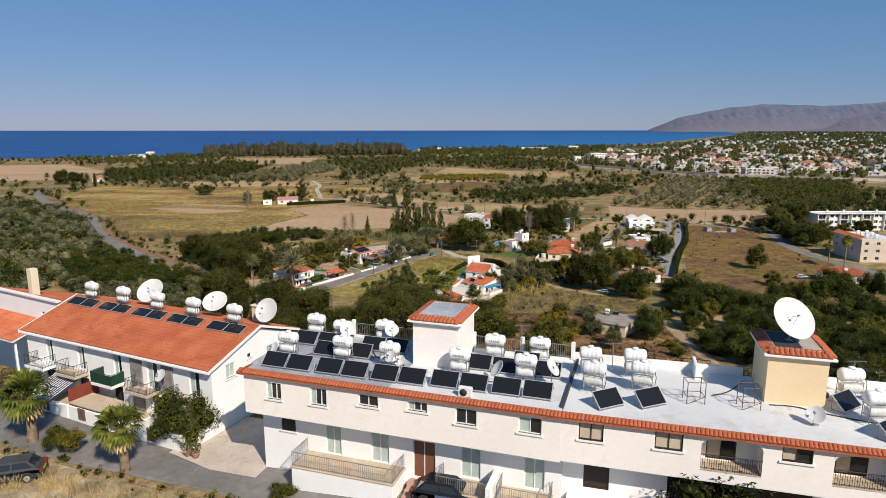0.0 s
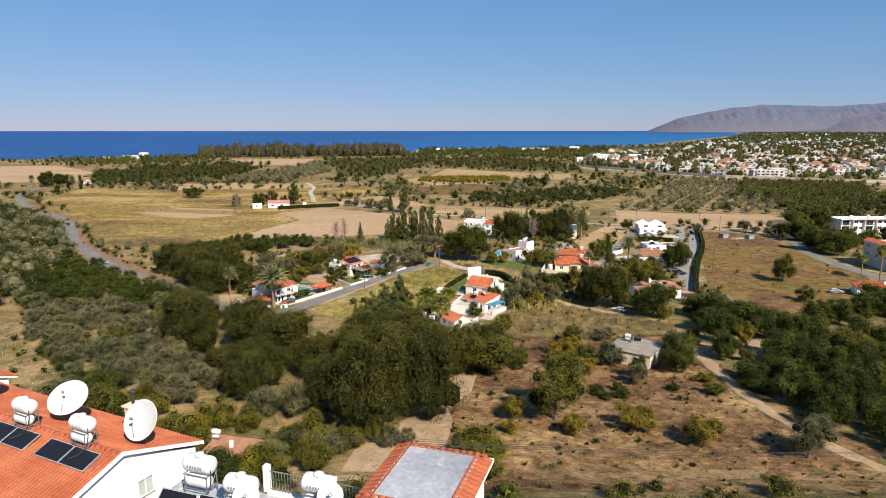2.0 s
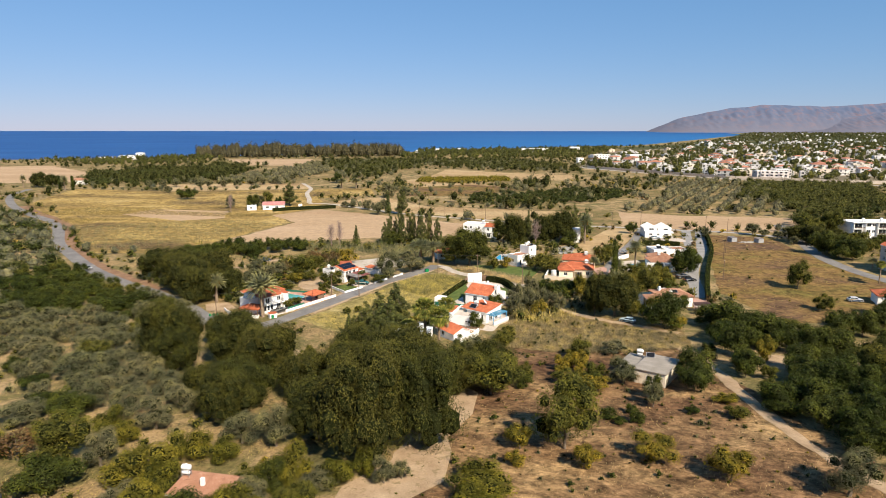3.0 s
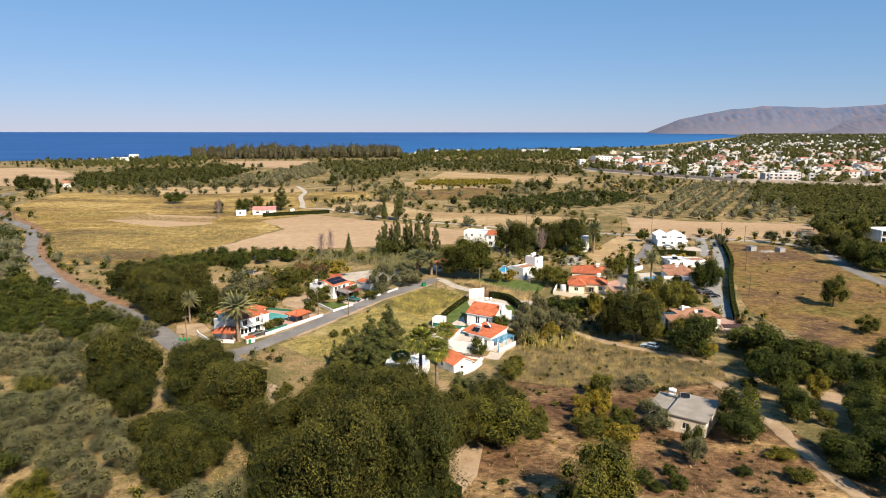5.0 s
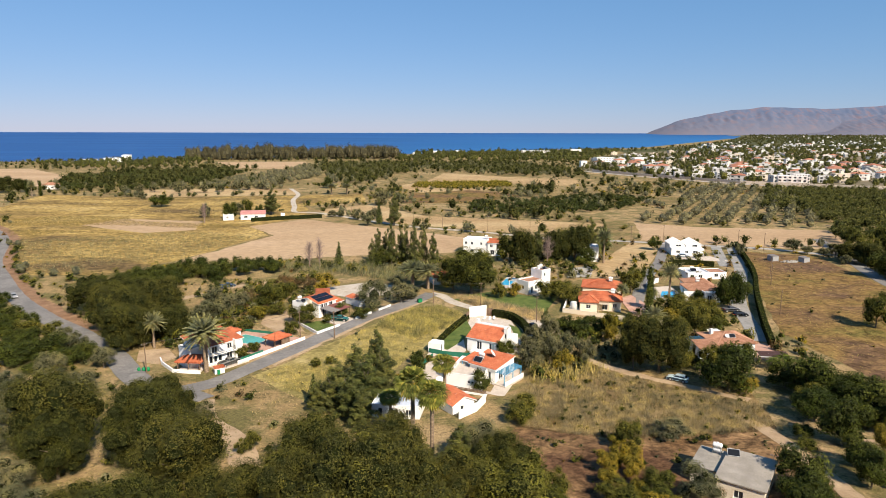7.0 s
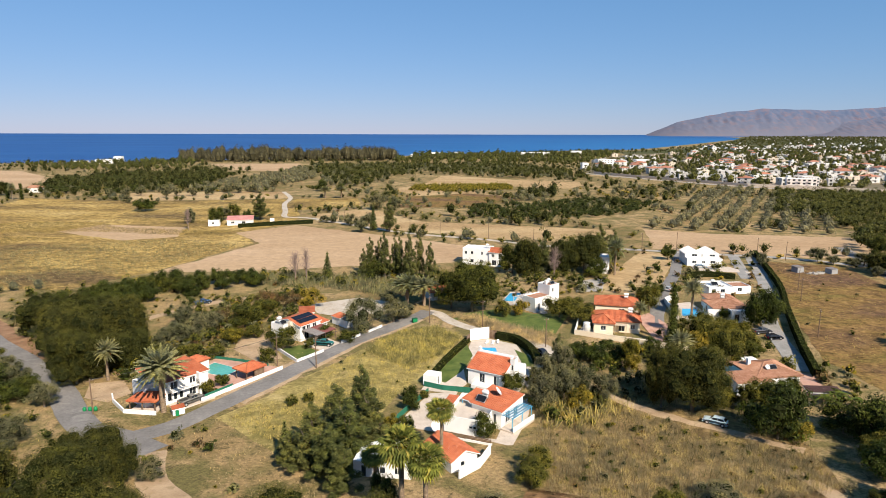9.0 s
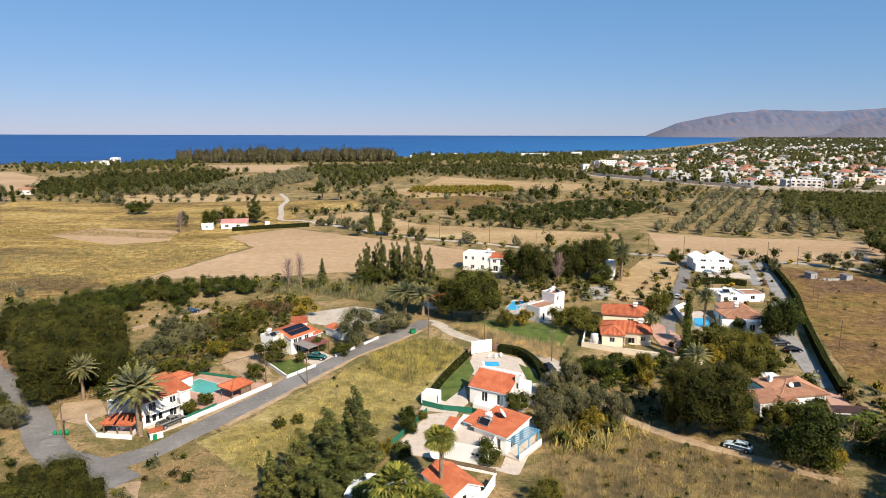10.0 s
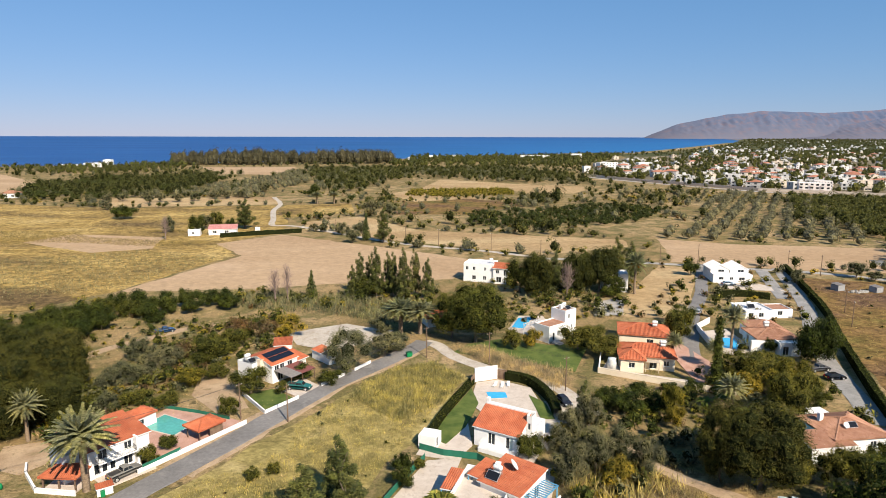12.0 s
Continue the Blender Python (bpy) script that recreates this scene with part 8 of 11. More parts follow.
terrace_house()
for s in (2.6, 7.0, 11.5, 15.9, 20.6):
    heater(H3 @ pose(s, 5.5, 37.12), "white solar water tanks on a tiled roof", False, False)
    for dx in (-1.2, 0.7):
        collector(H3 @ pose(s + dx, 4.15, 36.74, -20, 0, 0) @ Matrix.Scale(1.08, 4, (1, 0, 0)), "dark glazed solar collector lying on red tiles", False)
for s, o, z, r, el, a in ((8.5, 7.3, 36.62, 1.25, 45, -75), (16.1, 7.8, 36.46, 1.08, 52, -64), (22.1, 7.8, 36.46, 1.06, 30, -86)):
    dish(H3 @ pose(s, o, z), r, "large white satellite dish on the red roof", pole=0.85, el=el, az=a)


dish(H3 @ pose(18.45, -0.5, 30.4), 0.5, "grey satellite dish on a tall white pole", GREY_TANK, 3.7, az=-100)


def neighbour_house():
    ob = thing("neighbour_house", "white house with a chimney and a red porch roof", "house", pose(-49.4, 71.4, 0, 0, 0, -29))
    W, D = 13.6, 9.0
    f = Face((0, 0), (W, 0))
    hole = [(10.4, 11.3, 33.3, 33.9), (5.4, 6.2, 31.9, 32.9)]
    bm = bmesh.new()
    f.panel(bm, 26, 35.35, hole)
    Face((W, 0), (W, D)).panel(bm, 24, 32.4)
    Face((W, D), (0, D)).panel(bm, 24, 32.4)
    part("wall", bm, LOWER, ob)
    for h in hole:
        window(ob, f, h)
    part("coping", boxes((-0.3, -0.25, 35.35, W + 0.3, 0.3, 35.5)), M["white"], ob)
    back = pose(W, D + 0.3, 0, 0, 0, 180)
    tiles = part("roof_base", boxes((0, 0, 0, W, 0.1, 0.1)), LOWER, ob)
    tiles.matrix_local = back @ pose(0, 0, 32.2)
    slope_roof(tiles, 0, 0, W, D, 0.15, 3.1, M["roof_red"])
    slab(ob, "chimney", 6.5, 1.0, 34.4, 7.3, 1.8, 38.0, M["cream"])
    slope_roof(ob, 2.0, -3.6, 11.4, -0.02, 31.9, 33.0, M["roof_red"], 0.2, name="porch_roof")
    for x in (2.2, 6.5, 11.0):
        part("porch_post", boxes((x, -3.4, 28.0, x + 0.2, -3.2, 31.9)), LOWER, ob)


road("road_front", [(-60, 60), (-34, 49.5), (-26, 45.6), (-18.5, 42.9), (-12, 40.6), (-4, 37.0), (6, 32.4), (20, 27)], 4.6, M["asphalt"], 0.1, "grey asphalt street in front of the flats")
plate("driveway", [(-17.0, 43.4), (-14.0, 49.5), (-9.4, 47.6), (-8.4, 42.5), (-9.4, 39.4), (-13.0, 40.8)], M["pave"], 0.16, "pale concrete driveway between the houses", "driveway", 0.2)
plate("verge_front", [(-60, 40), (-28, 43.4), (-20, 40.2), (-12, 37.2), (-2, 33.6), (-4, 22), (-60, 20)], M["verge"], 0.06, "pale stony verge with dry grass on the slope", "verge", 0.8)
blades("verge_grass", "tufts of dry golden grass on the verge", scatter([(-36, 42), (-28, 43), (-20, 39.8), (-12, 36.8), (-4, 33), (-6, 29), (-30, 33)], 0.5, 0.5, 0, 0.45), 0.42, 0.016, M["straw_blade"], 14, 0.22)

# ---------------------------------------------------------------- villas on the plain
def block(parent, x0, y0, x1, y1, z0, z1, mat, holes=None, roof=None, parapet=0.35, frame_mat=None, panes=("glass", "glass"), name="wall", slope=None):
    """A rendered block with real window recesses; holes by side: f(ront), r(ight), b(ack), l(eft). slope: wall heights at front and back."""
    sides = {"f": Face((x0, y0), (x1, y0)), "r": Face((x1, y0), (x1, y1)), "b": Face((x1, y1), (x0, y1)), "l": Face((x0, y1), (x0, y0))}
    bm = bmesh.new()
    holes = holes or {}
    for k, f in sides.items():
        f.panel(bm, z0, z1, holes.get(k, ()))
    if slope:
        za, zb = slope
        for x, flip in ((x0, True), (x1, False)):
            v = [bm.verts.new(p) for p in ((x, y0, z1), (x, y1, z1), (x, y1, zb), (x, y0, za + 0.001))]
            bm.faces.new(v[::-1] if flip else v)
        v = [bm.verts.new(p) for p in ((x1, y1, z1), (x0, y1, z1), (x0, y1, zb), (x1, y1, zb))]
        bm.faces.new(v)
    w = part(name, bm, mat, parent)
    for k, hs in holes.items():
        for h in hs:
            door = h[3] - h[2] > 1.7
            window(parent if parent.parent is None else w, sides[k], h, frame_mat, h[4] if len(h) > 4 else panes, not door, name="glazed_door" if door else "window")
    if roof:
        slab(w, "flat_roof", x0 + 0.12, y0 + 0.12, z1 - parapet - 0.15, x1 - 0.12, y1 - 0.12, z1 - parapet, roof, 0.0)
        bm = bmesh.new()
        for a in ((x0, y0, x1, y0 + 0.2), (x0, y1 - 0.2, x1, y1), (x0, y0 + 0.2, x0 + 0.2, y1 - 0.2), (x1 - 0.2, y0 + 0.2, x1, y1 - 0.2)):
            box(bm, a[0] + 0.003, a[1] + 0.003, z1 - parapet - 0.1, a[2] - 0.003, a[3] - 0.003, z1 + 0.02)
        part("parapet", bm, mat, w)
    return w


def under(parent, pts, mat, name="roof_deck"):
    """A thin deck below tiles."""
    bm = bmesh.new()
    top = [bm.verts.new(p) for p in pts]
    low = [bm.verts.new((p[0], p[1], p[2] - 0.14)) for p in pts]
    bm.faces.new(top)
    bm.faces.new(low[::-1])
    n = len(pts)
    for k in range(n):
        bm.faces.new((low[k], low[(k + 1) % n], top[(k + 1) % n], top[k]))
    bmesh.ops.recalc_face_normals(bm, faces=bm.faces[:])
    return part(name, bm, mat, parent)


def hip_roof(parent, x0, y0, x1, y1, z, h, mat, over=0.45, pitch=0.3, course=0.8):
    """A hipped tile roof over a rectangle, ridge along its longer side."""
    x0, y0, x1, y1 = x0 - over, y0 - over, x1 + over, y1 + over
    W, D = x1 - x0, y1 - y0
    w = min(W, D) / 2
    if W >= D:
        ra, rb = Vector((x0 + w, y0 + w, z + h)), Vector((x1 - w, y0 + w, z + h))
    else:
        ra, rb = Vector((x0 + w, y0 + w, z + h)), Vector((x0 + w, y1 - w, z + h))
    c = [Vector(p) for p in ((x0, y0, z), (x1, y0, z), (x1, y1, z), (x0, y1, z))]
    dn = Vector((0, 0, -0.05))
    tops = {0: (ra, rb) if W >= D else (ra, ra), 1: (rb, rb) if W >= D else (ra, rb), 2: (rb, ra) if W >= D else (rb, rb), 3: (ra, ra) if W >= D else (rb, ra)}
    for k in range(4):
        a, b = c[k], c[(k + 1) % 4]
        t0, t1 = tops[k]
        pts = [a + dn, b + dn, t1 + dn] + ([t0 + dn] if (t0 - t1).length > 0.01 else [])
        under(parent, pts, mat)
        L = (b - a).length
        up = Vector((0, 0, h)) + {0: Vector((0, w, 0)), 1: Vector((-w, 0, 0)), 2: Vector((0, -w, 0)), 3: Vector((w, 0, 0))}[k]
        kk = w / L
        ribbed_roof(parent, a, b, up, mat, "roof_slope", pitch, course, trim=lambda u, v, kk=kk: v * kk - 0.01 < u < 1 - v * kk + 0.01)
    bm = bmesh.new()
    for a, b in ((c[0], ra), (c[1], rb if W >= D else ra), (c[2], rb), (c[3], ra if W >= D else rb), (ra, rb)):
        if (a - b).length > 0.1:
            tube(bm, a + Vector((0, 0, 0.05)), b + Vector((0, 0, 0.08)), 0.12, n=6)
    part("ridge_tiles", bm, mat, parent)


def slope_roof(parent, x0, y0, x1, y1, za, zb, mat, over=0.3, pitch=0.3, course=0.6, name="roof_slope"):
    """A single tile slope, low at y0 and high at y1."""
    x0, x1 = x0 - over, x1 + over
    k = (zb - za) / (y1 - y0)
    ya, yb = y0 - over, y1
    za -= k * over
    under(parent, [(x0, ya, za - 0.03), (x1, ya, za - 0.03), (x1, yb, zb - 0.03), (x0, yb, zb - 0.03)], M["white"])
    return ribbed_roof(parent, (x0, ya, za), (x1, ya, za), (0, yb - ya, zb - za), mat, name, pitch, course)


def gable_roof(parent, x0, y0, x1, y1, z, h, mat, wall, along="x", over=0.35):
    """Two tile slopes and their gable walls; ridge along x or y."""
    if along == "x":
        ym = (y0 + y1) / 2
        s = [((x0 - over, y0 - over, z - 0.1), (x1 + over, y0 - over, z - 0.1), (0, ym - y0 + over, h + 0.1)), ((x1 + over, y1 + over, z - 0.1), (x0 - over, y1 + over, z - 0.1), (0, ym - y1 - over, h + 0.1))]
        g = [((x0, y0, z), (x0, y1, z), (x0, ym, z + h)), ((x1, y0, z), (x1, y1, z), (x1, ym, z + h))]
    else:
        xm = (x0 + x1) / 2
        s = [((x1 + over, y0 - over, z - 0.1), (x1 + over, y1 + over, z - 0.1), (xm - x1 - over, 0, h + 0.1)), ((x0 - over, y1 + over, z - 0.1), (x0 - over, y0 - over, z - 0.1), (xm - x0 + over, 0, h + 0.1))]
        g = [((x0, y0, z), (x1, y0, z), (xm, y0, z + h)), ((x0, y1, z), (x1, y1, z), (xm, y1, z + h))]
    for a, b, up in s:
        a, b, up = Vector(a), Vector(b), Vector(up)
        dn = Vector((0, 0, -0.04))
        under(parent, [a + dn, b + dn, b + up + dn, a + up + dn], M["white"])
        ribbed_roof(parent, a, b, up, mat, "roof_slope", 0.3, 0.7)
    bm = bmesh.new()
    for t in g:
        bm.faces.new([bm.verts.new(p) for p in t])
    part("gable_wall", bm, wall, parent)


def flat_plate(name, pts, mat, z, label, category, thick=0.12, parent=None, kind="structure"):
    """A level paved patch, pool or lawn with a real edge."""
    bm = bmesh.new()
    top = [bm.verts.new((x, y, z)) for x, y in pts]
    low = [bm.verts.new((x, y, z - thick)) for x, y in pts]
    bm.faces.new(top)
    for k in range(len(pts)):
        bm.faces.new((low[k], low[(k + 1) % len(pts)], top[(k + 1) % len(pts)], top[k]))
    bmesh.ops.recalc_face_normals(bm, faces=bm.faces[:])
    ob = part(name, bm, mat, parent, label)
    return tagged(ob, label, category, kind=kind)


def pool(pts, z, mat, label):
    """A pool: water sheet inside a pale rim."""
    cx, cy = sum(p[0] for p in pts) / len(pts), sum(p[1] for p in pts) / len(pts)
    ob = thing("swimming_pool", label, "swimming pool", pose(cx, cy, z))
    loc = [(x - cx, y - cy) for x, y in pts]
    flat_part = lambda n, k, zz, m, t: tagged(flat_plate(n, [(x * k, y * k) for x, y in loc], m, zz, "", "", t, ob, ""), "")  # noqa: E731
    flat_part("pool_rim", 1.09, 0.06, M["pave"], 0.1)
    flat_part("pool_water", 1.0, 0.075, mat, 0.05)
    return ob


def wall_run(pts, h, mat, label, t=0.22, name="garden_wall", z=None, cap=True):
    """A free-standing wall along plan points."""
    ob = thing(name, label, "wall")
    for (x0, y0), (x1, y1) in zip(pts, pts[1:]):
        f = Face((x0, y0), (x1, y1))
        bm = bmesh.new()
        b = land((x0 + x1) / 2, (y0 + y1) / 2) if z is None else z
        f.box(bm, -t / 2, f.length + t / 2, -t / 2, t / 2, b - 0.5, b + h)
        seg = part("wall_segment", bm, mat, ob)
        if cap:
            bm = bmesh.new()
            f.box(bm, -t / 2 - 0.04, f.length + t / 2 + 0.04, -t / 2 - 0.04, t / 2 + 0.04, b + h, b + h + 0.06)
            part("coping", bm, mat, seg)
    return ob


def fence_run(pts, h, mat, label, z=None):
    """A mesh-covered fence: posts and screen panels."""
    ob = thing("fence", label, "fence")
    for (x0, y0), (x1, y1) in zip(pts, pts[1:]):
        f = Face((x0, y0), (x1, y1))
        b = land((x0 + x1) / 2, (y0 + y1) / 2) if z is None else z
        bm = bmesh.new()
        f.box(bm, 0, f.length, -0.015, 0.015, b + 0.05, b + h)
        part("screen", bm, mat, ob)
        n = max(1, int(f.length / 2.2))
        for k in range(n + 1):
            bm = bmesh.new()
            p = f.at(f.length * k / n, 0.05, 0)
            tube(bm, (p.x, p.y, b - 0.3), (p.x, p.y, b + h + 0.06), 0.035, n=6)
            part("post", bm, STEEL, ob)
    return ob


GREEN_SCREEN = plain("green_shade_net", (0.02, 0.135, 0.085), 0.8)
BLUE_PAINT = plain("blue_painted_wood", (0.12, 0.36, 0.55), 0.6)
PV = plain("photovoltaic_cells", (0.012, 0.014, 0.022), 0.25)


def lounger(x, y, z, turn):
    ob = thing("sun_lounger", "white plastic sun lounger on the terrace", "lounger", pose(x, y, z, 0, 0, turn), "sun loungers by the pool")
    part("bed", boxes((-0.3, -0.9, 0.26, 0.3, 0.35, 0.34), bevel=0.03), WHITE_FRAME, ob)
    bm = boxes((-0.3, 0, 0, 0.3, 0.65, 0.08), bevel=0.03)
    bmesh.ops.transform(bm, matrix=pose(0, 0.35, 0.27, 40, 0, 0), verts=bm.verts[:])
    part("backrest", bm, WHITE_FRAME, ob)
    for dx in (-0.25, 0.25):
        for dy in (-0.8, 0.3):
            part("leg", boxes((dx - 0.03, dy - 0.03, 0.0, dx + 0.03, dy + 0.03, 0.27)), WHITE_FRAME, ob)


def roof_heater(m, label="white solar water tank with a tilted collector"):
    ob = heater(m, label, False, False)
    return ob


neighbour_house()

# --- villa with the orange roof, pool terrace behind it
VA = pose(10.85, 219.54, 0.15, 0, 0, -31.7)


def villa_a():
    ob = thing("villa", "white villa with an orange tiled roof and rear terrace", "villa", VA)
    block(ob, 0.35, 0.35, 8.5, 5.0, -0.2, 3.35, M["white"], {"f": [(2.6, 3.9, 0.7, 2.7, ("open", "glass")), (5.9, 7.2, 0.7, 2.7, ("glass", "curtain"))], "r": [(1.2, 2.0, 1.4, 2.4)]}, slope=(3.35, 5.35))
    slope_roof(ob, 0.35, 0.35, 8.5, 5.0, 3.45, 5.45, M["roof_red"])
    block(ob, 0.1, 5.0, 9.3, 5.9, -0.2, 5.75, M["white"], roof=M["white"], parapet=0.15, name="rear_wall")
    block(ob, 8.62, 3.4, 9.6, 5.0, -0.2, 6.0, M["white"], {"f": [(0.2, 0.7, 3.4, 4.6, ("glass",))]}, name="stair_pier")
    block(ob, -0.6, 5.9, 9.6, 9.4, -0.2, 3.1, M["white"], roof=WHITE_ROOF, name="rear_block")
    slab(ob, "balcony", 2.0, -1.5, -0.2, 8.4, 0.34, 0.6, M["white"])
    railing(ob, [(2.05, 0.3), (2.05, -1.45), (8.35, -1.45), (8.35, 0.3)], 0.6, 0.9, WHITE_FRAME, 0.16)
    slab(ob, "wall_unit", 8.0 - 0.3, 0.05, 2.0, 8.4, 0.34, 2.6, WHITE_FRAME)
    slab(ob, "chimney", 0.2, 5.1, 5.7, 0.8, 5.7, 6.6, M["white"])
    roof_heater(VA @ pose(0.6, 7.2, 2.75))
    collector(VA @ pose(0.9, 6.3, 2.75) @ Matrix.Scale(1.25, 4))


villa_a()
flat_plate("terrace_paving", [(11.5, 236), (13.4, 246.6), (18.2, 248.2), (24.6, 243.6), (25.4, 236), (22.5, 226), (15, 229)], M["pave"], 0.2, "cream paved pool terrace", "terrace")
flat_plate("terrace_paving", [(1.5, 216), (6, 232), (10.5, 231), (11, 219), (8, 214)], M["pave"], 0.16, "cream paved path beside the villa", "terrace")
flat_plate("lawn", [(3.5, 222), (7.5, 232), (12.2, 243.5), (13.2, 236), (10.2, 226), (6.5, 219.5)], M["lawn"], 0.22, "narrow green lawn beside the villa", "lawn")
flat_plate("lawn", [(23.6, 240), (26.4, 236), (27, 229), (24.4, 229)], M["lawn"], 0.24, "small green lawn behind a hedge", "lawn")
flat_plate("terrace_paving", [(24, 232), (25, 222), (20, 212), (18, 214), (22.5, 226)], M["pave"], 0.16, "cream paved path along the villa", "terrace")
pool([(15.1, 241.4), (19.0, 241.2), (19.2, 238.5), (15.4, 238.1)], 0.2, M["pool"], "small blue swimming pool on the terrace")
hedge("villa_hedge", [(3.2, 221), (7.0, 233), (12.4, 246.5)], 1.6, 1.1, M["leaf_med"], "low green hedge beside the lawn")
hedge("villa_hedge", [(20.0, 249.0), (24.6, 246), (27.4, 238), (27.6, 230)], 1.8, 1.9, M["leaf_citrus"], "dark clipped hedge round the terrace")
wall_run([(13.2, 247.4), (18.0, 249.2)], 3.0, M["white"], "tall white wall at the end of the terrace")
wall_run([(18.1, 249.2), (20.0, 248.6)], 2.2, M["wood"], "brown wooden gate panel", 0.1, "gate_panel", cap=False)
wall_run([(12.2, 244.9), (13.1, 247.3)], 2.0, M["wood"], "brown wooden gate panel", 0.1, "gate_panel", cap=False)
for k, (x, y) in enumerate(((17.2, 244.6), (18.7, 244.4), (20.0, 244.8))):
    lounger(x, y, 0.2, -25 + 9 * k)
sh = thing("garden_shed", "small white flat-roofed garden shed", "shed", pose(1.8, 218.6, 0.1, 0, 0, -20))
block(sh, 0, 0, 3.1, 2.9, -0.3, 2.2, M["white"], {"r": [(0.5, 1.5, 0.1, 1.9, ("glass",))]}, roof=M["white"], parapet=0.05)
fence_run([(2.0, 217.8), (6.0, 215.6), (11.5, 214.4), (14.0, 211.5)], 1.25, GREEN_SCREEN, "green shade net fence")

# --- villa with the flat terrace and blue pergola
VB = pose(10.73, 202.3, 0.15, 0, 0, -39)


def villa_b():
    ob = thing("villa", "white villa with a low orange roof and blue pergola", "villa", VB)
    block(ob, 0.3, 0.3, 6.8, 7.6, -0.3, 3.3, M["white"], {"f": [(1.2, 2.0, 1.2, 1.7, ("glass",)), (4.2, 5.4, 0.5, 2.5)], "r": [(1.5, 3.0, 0.6, 2.6), (4.2, 5.6, 0.6, 2.6)]}, slope=(3.3, 4.2))
    slope_roof(ob, 0.3, 0.3, 6.8, 7.6, 3.4, 4.3, M["roof_red"], 0.4)
    beam = part("pergola_beam", boxes((9.1, 0.2, 2.58, 9.25, 7.0, 2.7)), BLUE_PAINT, ob, "blue painted pergola beam")
    for k in range(13):
        part("pergola_slat", boxes((6.85, 0.3 + 0.54 * k, 2.7, 9.4, 0.4 + 0.54 * k, 2.84)), BLUE_PAINT, beam)
    for y in (0.2, 3.5, 6.7):
        part("pergola_post", boxes((9.1, y, 0.28, 9.24, y + 0.14, 2.6)), BLUE_PAINT, beam)
    slab(ob, "side_terrace", 6.82, 0, -0.3, 9.6, 7.2, 0.3, M["pave"])
    part("terrace_parapet", boxes((9.45, 0, 0.28, 9.6, 7.2, 1.2)), M["white"], ob)
    slope_roof(ob, -2.4, 0.9, -0.15, 5.6, 3.15, 3.7, M["roof_red"], 0.1, name="canopy_roof")
    for x in (-2.35, -0.4):
        part("canopy_post", boxes((x, 0.9, 2.0, x + 0.14, 1.04, 3.02)), BLUE_PAINT, ob, "blue painted post")
    part("canopy_beam", boxes((-2.45, 0.84, 2.9, -0.15, 0.98, 3.04)), BLUE_PAINT, ob, "blue painted beam")
    roof_heater(VB @ pose(1.9, 2.4, 3.65))
    collector(VB @ pose(1.7, 0.9, 3.5) @ Matrix.Scale(1.2, 4))


villa_b()
dish(VB @ pose(3.2, 4.6, 3.95), 0.85, "white satellite dish on the orange roof", pole=0.4, az=32)
VB2 = pose(6.0, 197.6, 0.15, 0, 0, -20)


def villa_b_terrace():
    ob = thing("terrace_house", "white flat-roofed house with a walled roof terrace", "house", VB2)
    block(ob, 0, 0, 7.6, 10.5, -0.3, 3.0, M["white"], {"f": [(4.6, 5.2, 1.2, 1.7, ("glass",)), (5.35, 5.95, 1.2, 1.7, ("glass",))], "l": [(3, 4.2, 0.6, 2.4)]}, roof=M["pave"], parapet=0.8)
    slab(ob, "roof_chimney", 4.4, 10.0, 2.9, 5.2, 10.6, 4.3, M["white"])
    slope_roof(ob, -1.9, 3.6, -0.1, 8.6, 2.6, 3.1, M["roof_red"], 0.1, name="side_canopy")
    bm = boxes((-1.9, 3.6, 0, -1.76, 3.74, 2.5), (-1.9, 8.4, 0, -1.76, 8.54, 2.5))
    part("canopy_post", bm, BLUE_PAINT, ob)


villa_b_terrace()
dish(pose(4.6, 196.2, 0.2), 1.0, "large white satellite dish leaning beside the terrace", pole=1.0, az=-60)
flat_plate("terrace_paving", [(-3, 200), (3.3, 214), (9, 215), (6.5, 205), (6, 197)], M["pave"], 0.14, "pale paved yard with plant pots", "terrace")
fence_run([(-3.5, 200), (-0.5, 207), (3.0, 214.5)], 1.2, GREEN_SCREEN, "green shade net fence along the yard")
wall_run([(5.6, 195.9), (9.8, 194.0), (14.0, 192.3)], 0.35, M["white"], "low white yard wall", 0.2)
ob = thing("slatted_railing", "dark brown slatted wooden railing on a low white wall", "railing", pose(5.6, 195.9, 0.1, 0, 0, -23.2))
for k in range(3):
    part("slat", boxes((0, -0.03, 0.42 + 0.24 * k, 9.1, 0.03, 0.58 + 0.24 * k)), M["wood"], ob)
for k in range(6):
    part("post", boxes((0.05 + 1.78 * k, 0.035, 0.2, 0.15 + 1.78 * k, 0.12, 1.12)), M["wood"], ob)
flat_plate("terrace_paving", [(9, 196.5), (17.5, 192), (21.5, 202.5), (24, 212), (20, 210), (15, 194.5)], M["pave"], 0.13, "pale concrete yard and drive", "drive")

